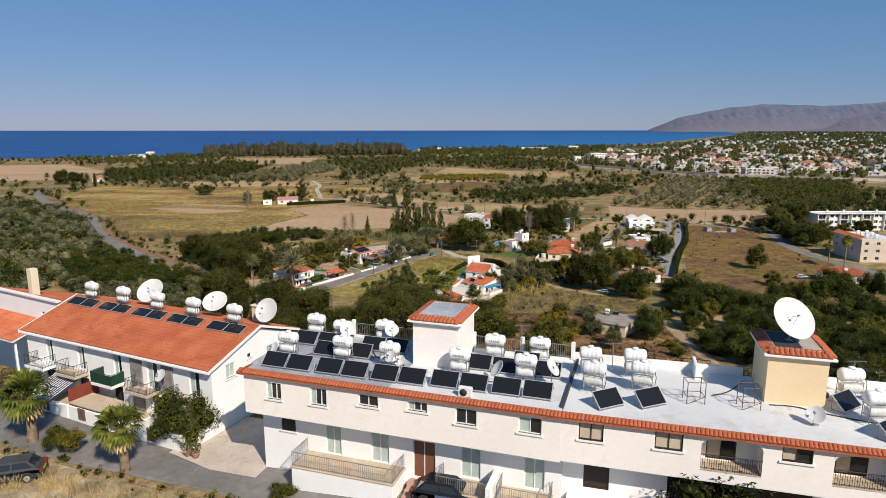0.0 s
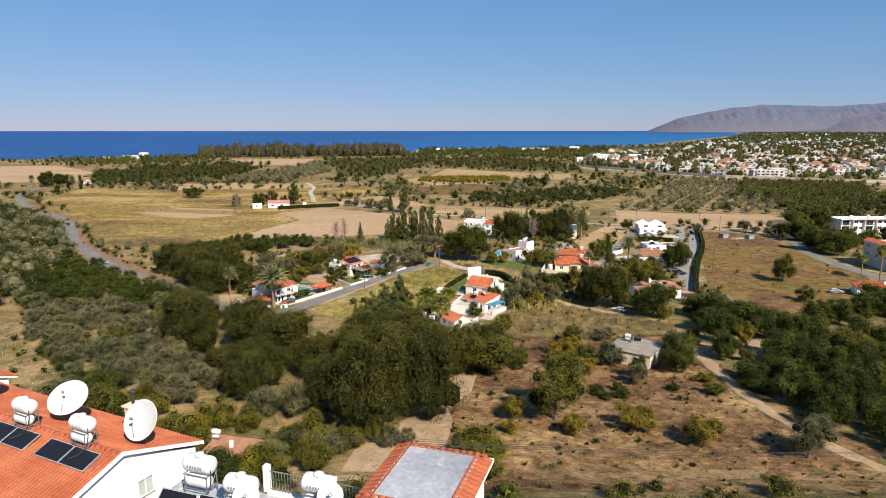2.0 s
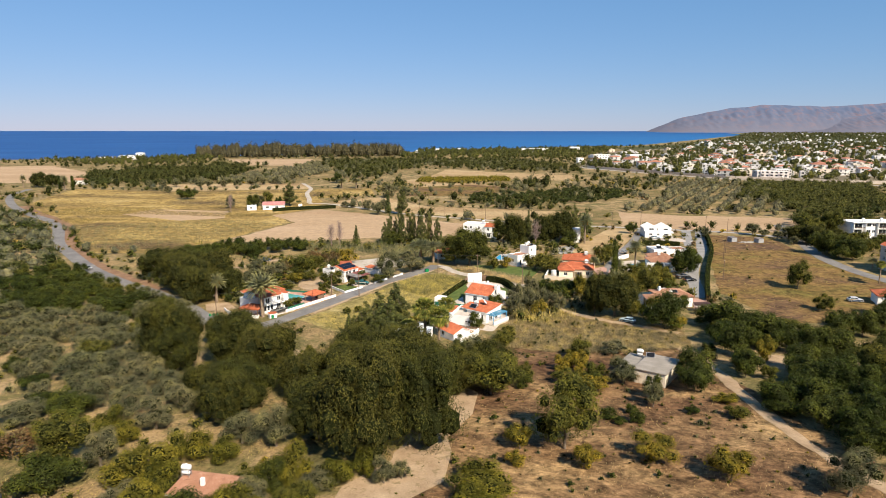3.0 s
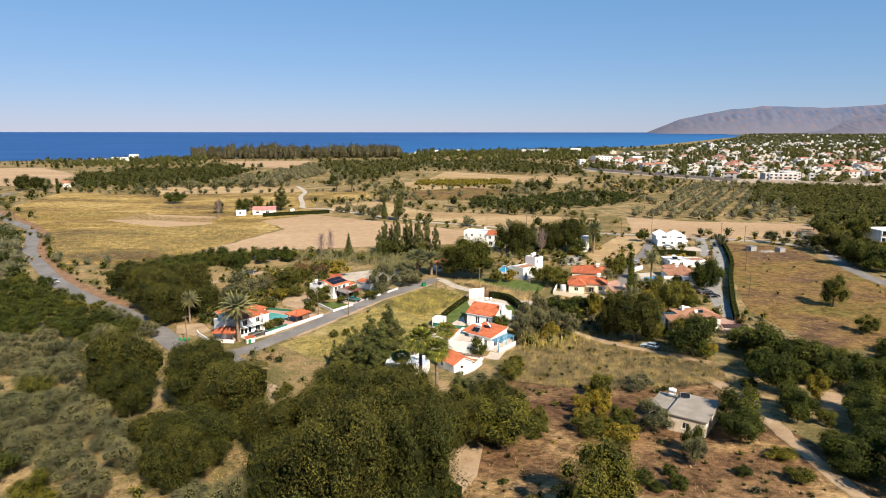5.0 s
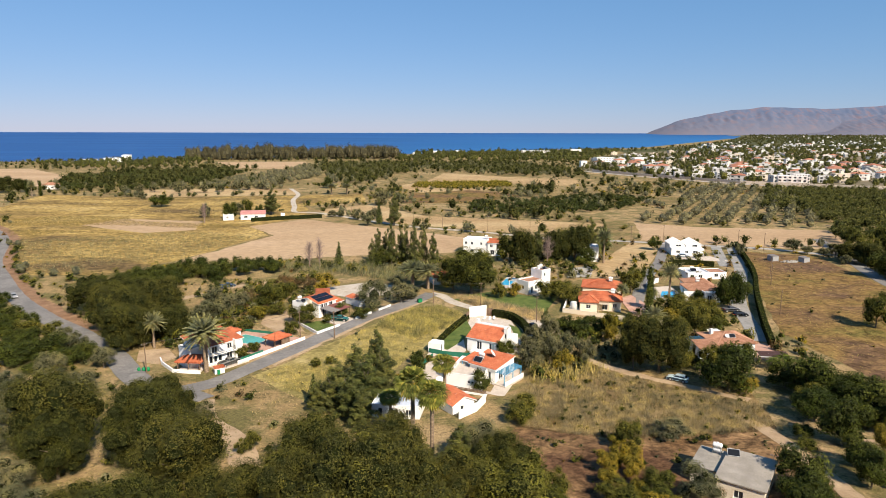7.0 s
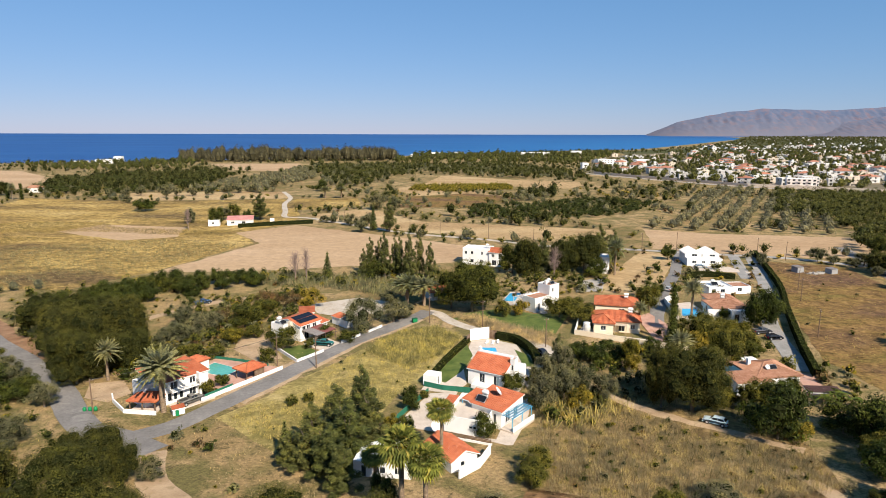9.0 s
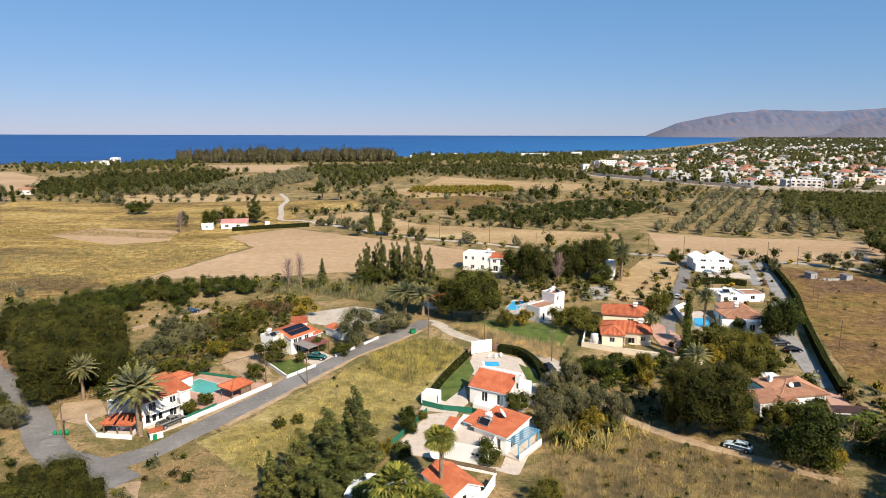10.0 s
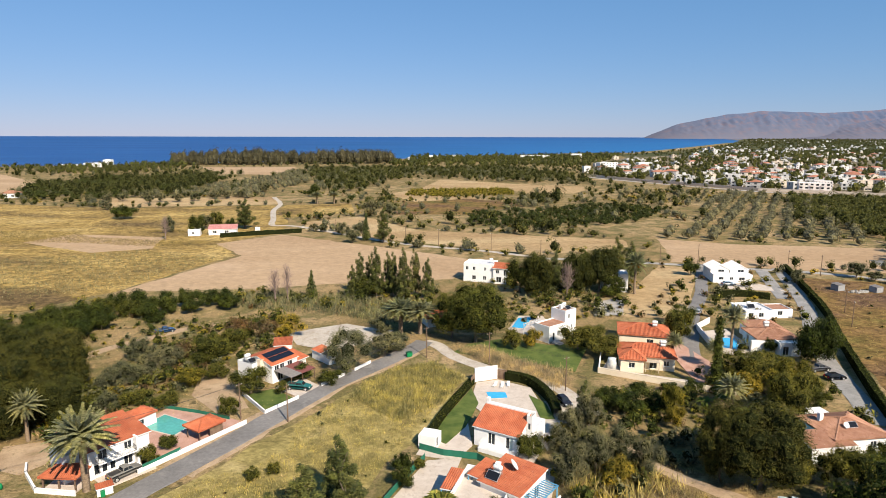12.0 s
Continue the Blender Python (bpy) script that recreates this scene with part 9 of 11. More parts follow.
VC = pose(2.6, 188.8, 0.4, 0, 0, -56)
vc = thing("cottage", "small white cottage with an orange tiled roof", "house", VC)
block(vc, 0.2, 0.2, 7.6, 5.2, -0.6, 2.2, M["white"], {"r": [(1.8, 2.6, 0.8, 1.6, ("glass",))], "f": [(2, 3.2, 0.6, 1.8)]})
gable_roof(vc, 0.2, 0.2, 7.6, 5.2, 2.2, 1.3, M["roof_red"], M["white"])
wall_run([(8.2, 181.0), (11.5, 184.5), (13.5, 189.0)], 1.6, M["white"], "curved white yard wall")
VC2 = pose(-8.0, 182.0, 0.4, 0, 0, -8)
vc = thing("flat_roofed_house", "white flat-roofed house with a bluish roof", "house", VC2)
block(vc, 0, 0, 9.0, 6.0, -0.6, 2.8, M["white"], {"f": [(1.2, 2.0, 0.2, 2.1, ("glass",)), (3.2, 5.0, 0.9, 2.0), (6.4, 7.4, 0.9, 2.0)]}, roof=plain("bluish_white_roof", (0.5, 0.55, 0.62), 0.8), parapet=0.3)
roof_heater(VC2 @ pose(3.0, 3.5, 2.5))
roof_heater(VC2 @ pose(6.5, 4.0, 2.5))

# --- house with the green pool by the road
VL = pose(-48.0, 208.4, 0.1, 0, 0, 50.6)


def pool_house():
    ob = thing("pool_house", "white house with red tiled roofs and a balcony", "house", VL)
    block(ob, 0, 0, 9.4, 6.6, -0.3, 4.5, M["white"], {"f": [(0.7, 1.5, 0.5, 2.1, ("glass",)), (1.9, 2.7, 0.5, 2.1, ("glass",)), (3.1, 3.9, 0.5, 2.1, ("glass",)), (5.2, 6.6, 0.3, 2.3), (1.4, 2.8, 2.7, 4.2), (5.4, 6.6, 2.9, 4.1)], "r": [(2, 3.4, 2.8, 4.2)]}, slope=(4.5, 5.3))
    slope_roof(ob, 0, 0, 9.4, 6.6, 4.6, 5.4, M["roof_red"], 0.3)
    slope_roof(ob, -1.0, 6.6, 9.4, 9.0, 5.0, 5.6, M["roof_red"], 0.1)
    block(ob, -3.0, 1.6, -0.02, 6.4, -0.3, 4.6, M["white"], name="chimney_block")
    block(ob, -2.4, 2.4, -0.6, 5.0, 4.58, 5.9, M["white"], name="chimney_stack")
    slab(ob, "balcony", 1.0, -1.2, 2.4, 6.8, -0.02, 2.6, M["white"])
    railing(ob, [(1.05, -0.05), (1.05, -1.15), (6.75, -1.15), (6.75, -0.05)], 2.6, 0.85, M["dark"], 0.18)
    slab(ob, "porch_pier", 6.8, -1.2, -0.3, 7.15, 0.0, 4.9, M["white"])
    slab(ob, "drive", 0.5, -4.2, -0.3, 8.2, -0.02, 0.06, M["pave"])


def tiled_porch():
    ob = thing("porch", "open porch with dark posts and a red tiled hipped roof", "porch", pose(-53.7, 205.5, 0.1, 0, 0, -4))
    hip_roof(ob, 0.0, 0.0, 5.5, 4.2, 2.3, 1.0, M["roof_red"], 0.2)
    for x in (0.15, 2.6, 5.1):
        part("post", boxes((x, 0.15, -0.2, x + 0.2, 0.35, 2.35)), M["wood"], ob)
    part("floor_slab", boxes((0.0, 0.05, -0.3, 5.4, 4.0, 0.12)), M["pave"], ob, "pale paved porch floor")


tiled_porch()
pool_house()
for xy, wd, dp, a, z, lab in (((-51.9, 225.6), 4.8, 3.6, 60.0, 2.4, "small white annex with a red roof"), ((-35.6, 219.9), 5.0, 4.0, 55.0, 2.3, "poolside pavilion with a red hipped roof")):
    ob = thing("pavilion", lab, "pavilion", pose(*xy, 0.15, 0, 0, a))
    if wd < 4.9:
        block(ob, 0, -dp, wd, 0, -0.3, z, M["white"], {"f": [(1.2, 2.4, 0.8, 1.8)]})
        hip_roof(ob, 0, -dp, wd, 0, z, 0.9, M["roof_red"], 0.25)
    else:
        for x in (0.2, wd - 0.35):
            for y in (0.2, dp - 0.35):
                part("post", boxes((x, y, -0.2, x + 0.16, y + 0.16, z)), M["wood"], ob)
        part("back_wall", boxes((2.2, 0.1, -0.2, wd - 0.2, 0.2, z - 0.3), (wd - 0.25, 0.2, -0.2, wd - 0.15, dp - 0.2, z - 0.1)), M["wood"], ob, "brown timber wall")
        hip_roof(ob, 0, 0, wd, dp, z, 1.0, M["roof_red"], 0.3)
flat_plate("pool_paving", [(-50.5, 224), (-47, 234.5), (-38, 232), (-30.5, 228.2), (-37.6, 216.6), (-42, 212.5), (-44.5, 217)], M["terracotta"], 0.16, "salmon paved pool surround", "terrace")
pool([(-48.4, 226.0), (-46.3, 231.2), (-39.6, 227.4), (-41.2, 222.9)], 0.17, M["pool_green"], "rectangular green swimming pool")
wall_run([(-41.6, 210.4), (-37.9, 215.9), (-30.0, 227.6)], 0.75, M["white"], "low white wall along the road")
fence_run([(-41.2, 211.0), (-37.5, 216.6)], 1.3, GREEN_SCREEN, "green metal fence above the wall")
fence_run([(-51, 229.2), (-48.2, 234.4), (-40.5, 232), (-33.5, 229.2)], 0.8, GREEN_SCREEN, "green fence round the pool")
wall_run([(-60.3, 212.6), (-58.8, 210.0), (-54.4, 205.3), (-48.1, 204.4)], 0.75, M["white"], "curved low white garden wall")
sm = thing("bin_shelter", "little white bin shelter with a red roof", "shelter", pose(-44.6, 204.0, 0.1, 0, 0, 35))
block(sm, 0, 0, 2.1, 1.2, -0.2, 1.15, M["white"])
slope_roof(sm, 0, 0, 2.1, 1.2, 1.2, 1.45, M["roof_red"], 0.15)
part("green_bin", boxes((0.4, -0.5, -0.05, 1.0, -0.05, 0.9), bevel=0.04), plain("green_plastic", (0.01, 0.2, 0.07), 0.5), sm)

# --- house with photovoltaic panels and a carport
VS = pose(-29.9, 246.4, 0.1, 0, 0, 56)


def solar_house():
    ob = thing("solar_house", "white two-storey house with red roof and photovoltaic panels", "house", VS)
    block(ob, 0, 0, 7.2, 8.4, -0.3, 4.1, M["white"], {"f": [(0.8, 2.0, 2.6, 3.7), (2.3, 3.5, 2.6, 3.7), (4.4, 5.8, 2.5, 3.7), (1.6, 3.0, 0.2, 2.2)], "l": [(3, 4.2, 2.5, 3.6)]})
    gable_roof(ob, 0, 0, 7.2, 8.4, 4.1, 1.3, M["roof_red"], M["white"])
    k = math.degrees(math.atan2(1.4, 4.55))
    for i in range(2):
        for j in range(6):
            m = pose(0.6 + j * 1.05, 0.5 + i * 1.75, 4.25 + (0.85 + i * 1.75) * 0.308, k, 0, 0)
            bm = boxes((0, 0, 0, 0.99, 1.62, 0.05))
            bmesh.ops.transform(bm, matrix=m, verts=bm.verts[:])
            part("photovoltaic_panel", bm, PV, ob, "black photovoltaic panel" if i + j == 0 else "")
    block(ob, -2.4, 3.4, -0.02, 8.0, -0.3, 4.4, M["white"], name="side_block")
    block(ob, -1.0, 2.4, 0.0 - 0.02, 3.38, -0.3, 5.0, M["cream"], name="chimney")
    slope_roof(ob, 7.3, 0.6, 11.0, 5.6, 2.7, 3.5, M["roof_red"], 0.2, name="annex_roof")
    block(ob, 7.22, 1.0, 10.8, 5.6, -0.3, 2.6, M["white"], {"f": [(1.0, 2.2, 0.8, 2.0)]}, name="annex_wall")
    # carport of corrugated sheet
    for x0, x1, mat in ((0.4, 3.4, plain("grey_corrugated_sheet", (0.22, 0.2, 0.19), 0.7)), (3.4, 7.4, plain("red_brown_sheet", (0.2, 0.075, 0.065), 0.6))):
        ribbed_roof(ob, (x0, -5.4, 2.35), (x1, -5.4, 2.35), (0, 5.2, 0.45), mat, "carport_roof", 0.2, 2.6, "corrugated carport roof")
    for x in (0.5, 3.7, 7.2):
        part("carport_post", boxes((x, -5.2, -0.2, x + 0.12, -5.08, 2.35)), M["wood"], ob)
    part("carport_beam", boxes((0.4, -5.25, 2.2, 7.4, -5.1, 2.32)), M["wood"], ob)


solar_house()
roof_heater(VS @ pose(-1.2, 6.2, 4.05))
collector(VS @ pose(-1.2, 4.4, 4.15))
ob = thing("outbuilding", "low white outbuilding with a red roof", "outbuilding", pose(-34.0, 264.2, 0.1, 0, 0, 10))
block(ob, 0, 0, 4.0, 4.2, -0.3, 2.3, M["white"])
slope_roof(ob, 0, 0, 4.0, 4.2, 2.35, 3.0, M["roof_red"], 0.25)
ob = thing("outbuilding", "low white outbuilding beside the parking area", "outbuilding", pose(-24.6, 262.4, 0.1, 0, 0, -46))
block(ob, 0, 0, 7.0, 2.8, -0.3, 2.0, M["white"])
slope_roof(ob, 0, 0, 3.6, 2.8, 2.05, 2.5, M["roof_red"], 0.2)
flat_plate("lawn", [(-33.4, 240.6), (-27.4, 232.6), (-23.2, 238.4), (-29.2, 243.6)], M["lawn"], 0.16, "small green front lawn", "lawn")
wall_run([(-34.4, 240.6), (-27.6, 231.8), (-22.8, 238.6)], 0.7, M["white"], "low white garden wall")
wall_run([(-19.2, 245.0), (-15.4, 250.8)], 0.7, M["white"], "low white wall beside the lane")
wall_run([(-13.4, 253.6), (-10.4, 258.4)], 0.7, M["white"], "low white wall beside the lane")
flat_plate("terrace_paving", [(-29.0, 244.4), (-22.8, 239.2), (-19.2, 244.6), (-24, 249.5)], M["pave"], 0.15, "pale paved carport floor", "drive")

# --- white cubic house with pool
VW = pose(33.5, 272.3, 0.1, 0, 0, 39.5)


def cubic_house():
    ob = thing("cubic_house", "white cubic house with a stepped tower and tiled terrace", "house", VW)
    block(ob, 0, 0, 8.2, 5.0, -0.3, 4.3, M["white"], {"f": [(1.4, 2.2, 0.3, 2.5, ("glass",)), (3.2, 4.2, 1.3, 2.6), (6.4, 7.4, 1.4, 2.6)], "l": [(2, 3, 1.4, 2.6)]}, roof=M["roof_brown"], parapet=0.3)
    block(ob, 7.2, 0.8, 11.6, 5.6, -0.3, 7.0, M["white"], {"f": [(1.2, 1.9, 4.8, 6.0, ("glass",)), (2.6, 3.1, 2.0, 3.0, ("glass",))], "r": [(1, 2, 4.6, 5.8)]}, roof=M["roof_brown"], parapet=0.35, name="tower_wall")
    slab(ob, "chimney", 8.0, 3.0, 6.9, 8.8, 3.8, 8.0, M["white"])
    beam = part("pergola_beam", boxes((-0.6, 8.2, 3.15, 5.6, 8.35, 3.3)), M["white"], ob, "white pergola beam")
    for k in range(9):
        part("pergola_slat", boxes((-0.4 + 0.7 * k, 5.0, 3.3, -0.28 + 0.7 * k, 8.4, 3.45)), M["white"], beam)
    for x in (-0.5, 5.3):
        part("pergola_post", boxes((x, 8.2, 0, x + 0.14, 8.34, 3.2)), M["white"], beam)
    part("front_steps", boxes((0.6, -2.2, -0.3, 2.8, -0.02, 0.25), (0.8, -2.8, -0.3, 2.6, -2.2, 0.08)), M["pave"], ob)


cubic_house()
roof_heater(VW @ pose(9.6, 3.4, 6.62))
collector(VW @ pose(10.2, 2.0, 6.66))
flat_plate("lawn", [(9, 266), (13, 272), (24, 277), (33, 271), (44, 273), (36, 253), (28, 258), (18, 262)], M["lawn"], 0.1, "green garden lawn below the white house", "lawn")
flat_plate("terrace_paving", [(24, 283), (29, 297), (36, 297), (37, 287), (30, 279)], M["pave"], 0.14, "cream paving round the pool", "terrace")
pool([(25.6, 285.6), (28.6, 294.6), (32.8, 295.2), (28.8, 284.6)], 0.15, M["pool"], "bright blue swimming pool behind the white house")
blades("garden_reeds", "strip of tall golden reeds along the lane", scatter([(8, 268), (20, 258), (33, 249), (36, 253), (22, 262), (11, 271)], 0.8, 0.5), 1.4, 0.03, M["straw_blade"], 8, 0.4)
flat_plate("concrete_pad", [(54.8, 312), (66.5, 319), (60, 298), (51, 297)], M["concrete"], 0.1, "cracked pale concrete yard", "yard")

# --- two houses with red hipped roofs
VR = pose(46.6, 255.8, 0.1, 0, 0, -14)


def hip_house(m, w, d, z, label, wing=None, wall="cream", roof="roof_red"):
    ob = thing("hip_roof_house", label, "house", m)
    block(ob, 0, 0, w, d, -0.3, z, M[wall], {"f": [(w * 0.55, w * 0.55 + 1.6, 0.2, 2.2), (w * 0.8, w * 0.8 + 1.2, 1.0, 2.2)], "r": [(d * 0.3, d * 0.3 + 1.2, 1.0, 2.2)], "l": [(d * 0.4, d * 0.4 + 1.2, 1.0, 2.2)]})
    hip_roof(ob, 0, 0, w, d, z, 1.7, M[roof])
    if wing:
        x0, y0, x1, y1 = wing
        wg = block(ob, x0, y0, x1, y1, -0.3, z - 0.05, M[wall], {"f": [((x1 - x0) * 0.35, (x1 - x0) * 0.35 + 1.3, 1.0, 2.2)]}, name="wing_wall")
        hip_roof(wg, x0, y0, x1, y1 + 3, z - 0.05, 1.5, M[roof])
    return ob


ob = hip_house(VR, 12.0, 8.0, 3.1, "cream bungalow with a red hipped tile roof", (0.2, -2.6, 5.2, 0.1))
part("porch_awning", boxes((5.6, -2.0, 2.3, 8.6, 0, 2.4), (5.6, -1.95, 0, 5.75, -1.8, 2.3), (8.4, -1.95, 0, 8.55, -1.8, 2.3)), BEIGE_BLIND, ob, "beige porch awning")
roof_heater(VR @ pose(9.6, 3.2, 4.3))
ob = hip_house(pose(50.8, 270.6, 0.1, 0, 0, -15), 12.0, 9.5, 3.2, "cream house with a red hipped tile roof")
roof_heater(pose(50.8, 270.6, 0.1, 0, 0, -15) @ pose(8.6, 3.4, 4.4))
wall_run([(41, 252.4), (50, 247.4), (61.4, 241.4), (66, 240)], 1.3, M["cream"], "long pale boundary wall with a dark rail")
wall_run([(41.2, 252.6), (44.0, 262)], 1.4, M["white"], "white side wall")
flat_plate("terrace_paving", [(41.5, 252.6), (46, 262), (47, 253), (60, 247.5), (60.4, 243.2), (50, 248.4)], M["pave"], 0.12, "pale paving in front of the bungalow", "terrace")
flat_plate("terrace_paving", [(60.5, 247), (62, 268), (67, 272), (69, 258), (65, 245)], M["terracotta"], 0.13, "salmon block paving drive", "drive")
ob = thing("storage_tank", "grey cylindrical storage tank in the yard", "tank", pose(44.6, 254.5, 0.15))
bm = bmesh.new()
lathe(bm, Matrix.Identity(4), [(1.0, -0.1), (1.0, 2.3), (0.9, 2.5), (0.2, 2.6)], 18)
part("body", bm, GREY_TANK, ob)

# --- villa with brown tiles and pool, walled white house, twin-gabled white house
VK = pose(83.6, 266.4, 0.1, 0, 0, -3)
ob = thing("villa", "white villa with brown tiled roofs", "villa", VK)
block(ob, 0, 0, 10.0, 8.2, -0.3, 3.2, M["white"], {"f": [(0.8, 2.0, 0.4, 2.4), (3.0, 4.2, 0.4, 2.4), (6, 7, 1, 2.2)], "l": [(2, 3.4, 0.4, 2.4)]})
hip_roof(ob, 0, 0, 10.0, 8.2, 3.2, 1.5, M["roof_brown"])
w = block(ob, 2.0, 8.2, 10.0, 15.0, -0.3, 3.2, M["white"], name="rear_wall")
hip_roof(w, 2.0, 7.0, 10.0, 15.0, 3.2, 1.5, M["roof_brown"])
block(ob, 3.8, -3.4, 8.8, -0.02, -0.3, 3.2, M["white"], {"f": [(0.8, 2.2, 0.2, 2.3)]}, roof=M["white"], parapet=0.3, name="front_block")
block(ob, -1.8, -1.0, 1.4, -0.02, -0.3, 2.8, M["white"], roof=plain("bluish_white_roof", (0.5, 0.55, 0.62), 0.8), name="porch_block")
roof_heater(VK @ pose(4.2, 5.2, 4.4))
flat_plate("terrace_paving", [(73, 266), (76, 282), (84, 284), (84, 266), (80, 262)], M["pave"], 0.13, "pale paving round the pool", "terrace")
pool([(78.6, 276.4), (83.0, 276.2), (79.6, 267.0), (75.6, 268.9)], 0.14, M["pool"], "blue swimming pool beside the brown-roofed villa")
wall_run([(73, 266), (76, 284), (82, 290)], 1.6, M["white"], "white pool wall")
VWH = pose(93.5, 292.6, 0.1, 0, 0, 3)
ob = thing("walled_house", "low white flat-roofed house with courtyard walls", "house", VWH)
block(ob, 0, 0, 8.5, 9, -0.3, 2.7, M["white"], {"f": [(1, 2.4, 0.8, 2), (4, 5.4, 0.8, 2)]}, roof=WHITE_ROOF)
block(ob, 8.52, 1.5, 15.0, 8, -0.3, 2.5, M["white"], {"f": [(2, 3.4, 0.8, 2)]}, roof=M["roof_brown"], parapet=0.2, name="side_block")
roof_heater(VWH @ pose(3.5, 5, 2.35))
collector(VWH @ pose(3.5, 3.2, 2.4) @ Matrix.Scale(1.3, 4))
hedge("court_hedge", [(96, 318), (105, 320), (113, 316)], 2.0, 2.0, M["leaf_citrus"], "dark green hedge before the white houses")
VG = pose(104.6, 339.5, 0.1, 0, 0, -6)
ob = thing("twin_gable_house", "white house with two gabled white roofs", "house", VG)
block(ob, 0, 0, 13.6, 3.6, -0.3, 2.9, M["white"], {"f": [(2.0, 3.6, 1.0, 2.0), (5.8, 7.0, 1.0, 2.0), (9.0, 11.0, 1.0, 2.0)]}, roof=M["white"], parapet=0.25)
for x0 in (0.1, 7.0):
    g = block(ob, x0, 3.62, x0 + 6.4, 12, -0.3, 4.2, M["white"], {"f": [(2.6, 4.8, 3.1, 4.0)]}, name="hall_wall")
    gable_roof(g, x0, 3.62, x0 + 6.4, 12, 4.2, 1.7, plain("white_painted_tiles", (0.74, 0.73, 0.71), 0.8), M["white"], "y", 0.25)
flat_plate("terrace_paving", [(104, 330), (106, 338.8), (120, 337.5), (124, 326)], M["pave"], 0.12, "beige yard before the white house", "yard")
VK2 = pose(70.2, 214.6, 0.1, 0, 0, 8)
ob = thing("villa", "white bungalow with brown tiled roofs beside the drive", "villa", VK2)
block(ob, 0, 0, 9.6, 8.6, -0.3, 3.2, M["white"], {"f": [(6.6, 7.8, 1.0, 2.3), (1, 2.2, 1.0, 2.2)], "r": [(2, 3.4, 1, 2.2)]})
hip_roof(ob, 0, 0, 9.6, 8.6, 3.2, 1.5, M["roof_brown"])
w = block(ob, -5.0, -1.2, 2.6, -0.02 + 1.0, -0.3, 2.6, M["white"], {"f": [(4.8, 6.2, 0.6, 2.0)]}, name="wing_wall")
slope_roof(ob, -5.0, -1.2, 2.6, 3.0, 2.7, 3.6, M["roof_brown"], 0.3, name="wing_roof")
slab(ob, "glass_roof", -4.6, 3.1, 2.9, -0.1, 7.0, 3.02, plain("dark_blue_glass_roof", (0.03, 0.08, 0.12), 0.2))
part("glass_roof_wall", boxes((-4.6, 3.1, -0.3, -4.4, 7.0, 2.9), (-4.6, 6.8, -0.3, -0.1, 7.0, 2.9)), M["white"], ob)
slab(ob, "white_canopy", 3.0, 9.6, 2.6, 7.4, 12.6, 2.75, M["white"])
part("canopy_post", boxes((3.1, 12.3, -0.3, 3.3, 12.5, 2.6), (7.1, 12.3, -0.3, 7.3, 12.5, 2.6)), M["white"], ob)
slab(ob, "chimney", 1.2, 5.2, 3.4, 1.9, 5.9, 5.2, M["white"])
dish(VK2 @ pose(3.4, 1.9, 3.95), 0.5, "white satellite dish on brown tiles", pole=0.3, az=-90)
collector(VK2 @ pose(4.9, 1.9, 3.85))
flat_plate("terrace_paving", [(79.6, 214), (83.5, 226), (87.5, 224), (84, 211)], M["terracotta"], 0.13, "salmon paved drive", "drive")
ob = thing("lean_to", "dark brown roofed lean-to under the trees", "shelter", pose(78.2, 210.2, 0.1, 0, 0, -5))
slope_roof(ob, 0, 0, 6.5, 2.4, 1.9, 2.3, plain("dark_brown_sheet", (0.09, 0.05, 0.045), 0.8), 0.1)
for x in (0.1, 3.2, 6.2):
    part("post", boxes((x, 0.1, -0.3, x + 0.14, 0.24, 1.85)), M["wood"], ob)

# --- white two-storey house behind the trees
VH = pose(14.8, 342.3, 0.1, 0, 0, -18)
ob = thing("white_house", "white two-storey house with a small red roof", "house", VH)
block(ob, 0, 0, 11.0, 8, -0.3, 6.6, M["white"], {"f": [(0.8, 1.8, 4.2, 5.4), (3.4, 4.4, 4.2, 5.4), (7.6, 8.4, 4.2, 5.4), (3.2, 4.6, 0.8, 2.2), (7.2, 8.4, 0.8, 2.2)], "l": [(3, 4, 4.2, 5.4)]}, roof=WHITE_ROOF)
block(ob, 11.02, -0.6, 17.0, 7, -0.3, 5.6, M["white"], {"f": [(1.0, 2.2, 3.6, 4.8), (3.8, 5.4, 2.9, 5.0), (1.2, 3.0, 0.4, 2.4), (4, 5.2, 0.4, 2.4)]}, name="wing_wall")
gable_roof(ob, 11.02, -0.6, 17.0, 7, 5.6, 1.3, M["roof_red"], M["white"])
roof_heater(VH @ pose(9.2, 4.5, 6.25))
ob = thing("white_house", "white house half hidden by palms", "house", pose(60.5, 326.5, 0.1, 0, 0, -10))
block(ob, 0, 0, 9, 7, -0.3, 6.2, M["white"], {"f": [(1, 2.4, 3.8, 5.2), (5, 6.4, 3.8, 5.2), (1, 2.4, 0.8, 2.4), (5, 6.4, 0.8, 2.4)]}, roof=WHITE_ROOF)
ob = thing("garden_house", "low house with a red roof behind the palms", "house", pose(2.6, 286, 0.1, 0, 0, 20))
block(ob, 0, 0, 8, 5, -0.3, 2.6, M["white"], {"f": [(1, 2.4, 0.8, 2), (4, 6, 0.3, 2.2)]})
hip_roof(ob, 0, 0, 8, 5, 2.6, 1.2, M["roof_red"])

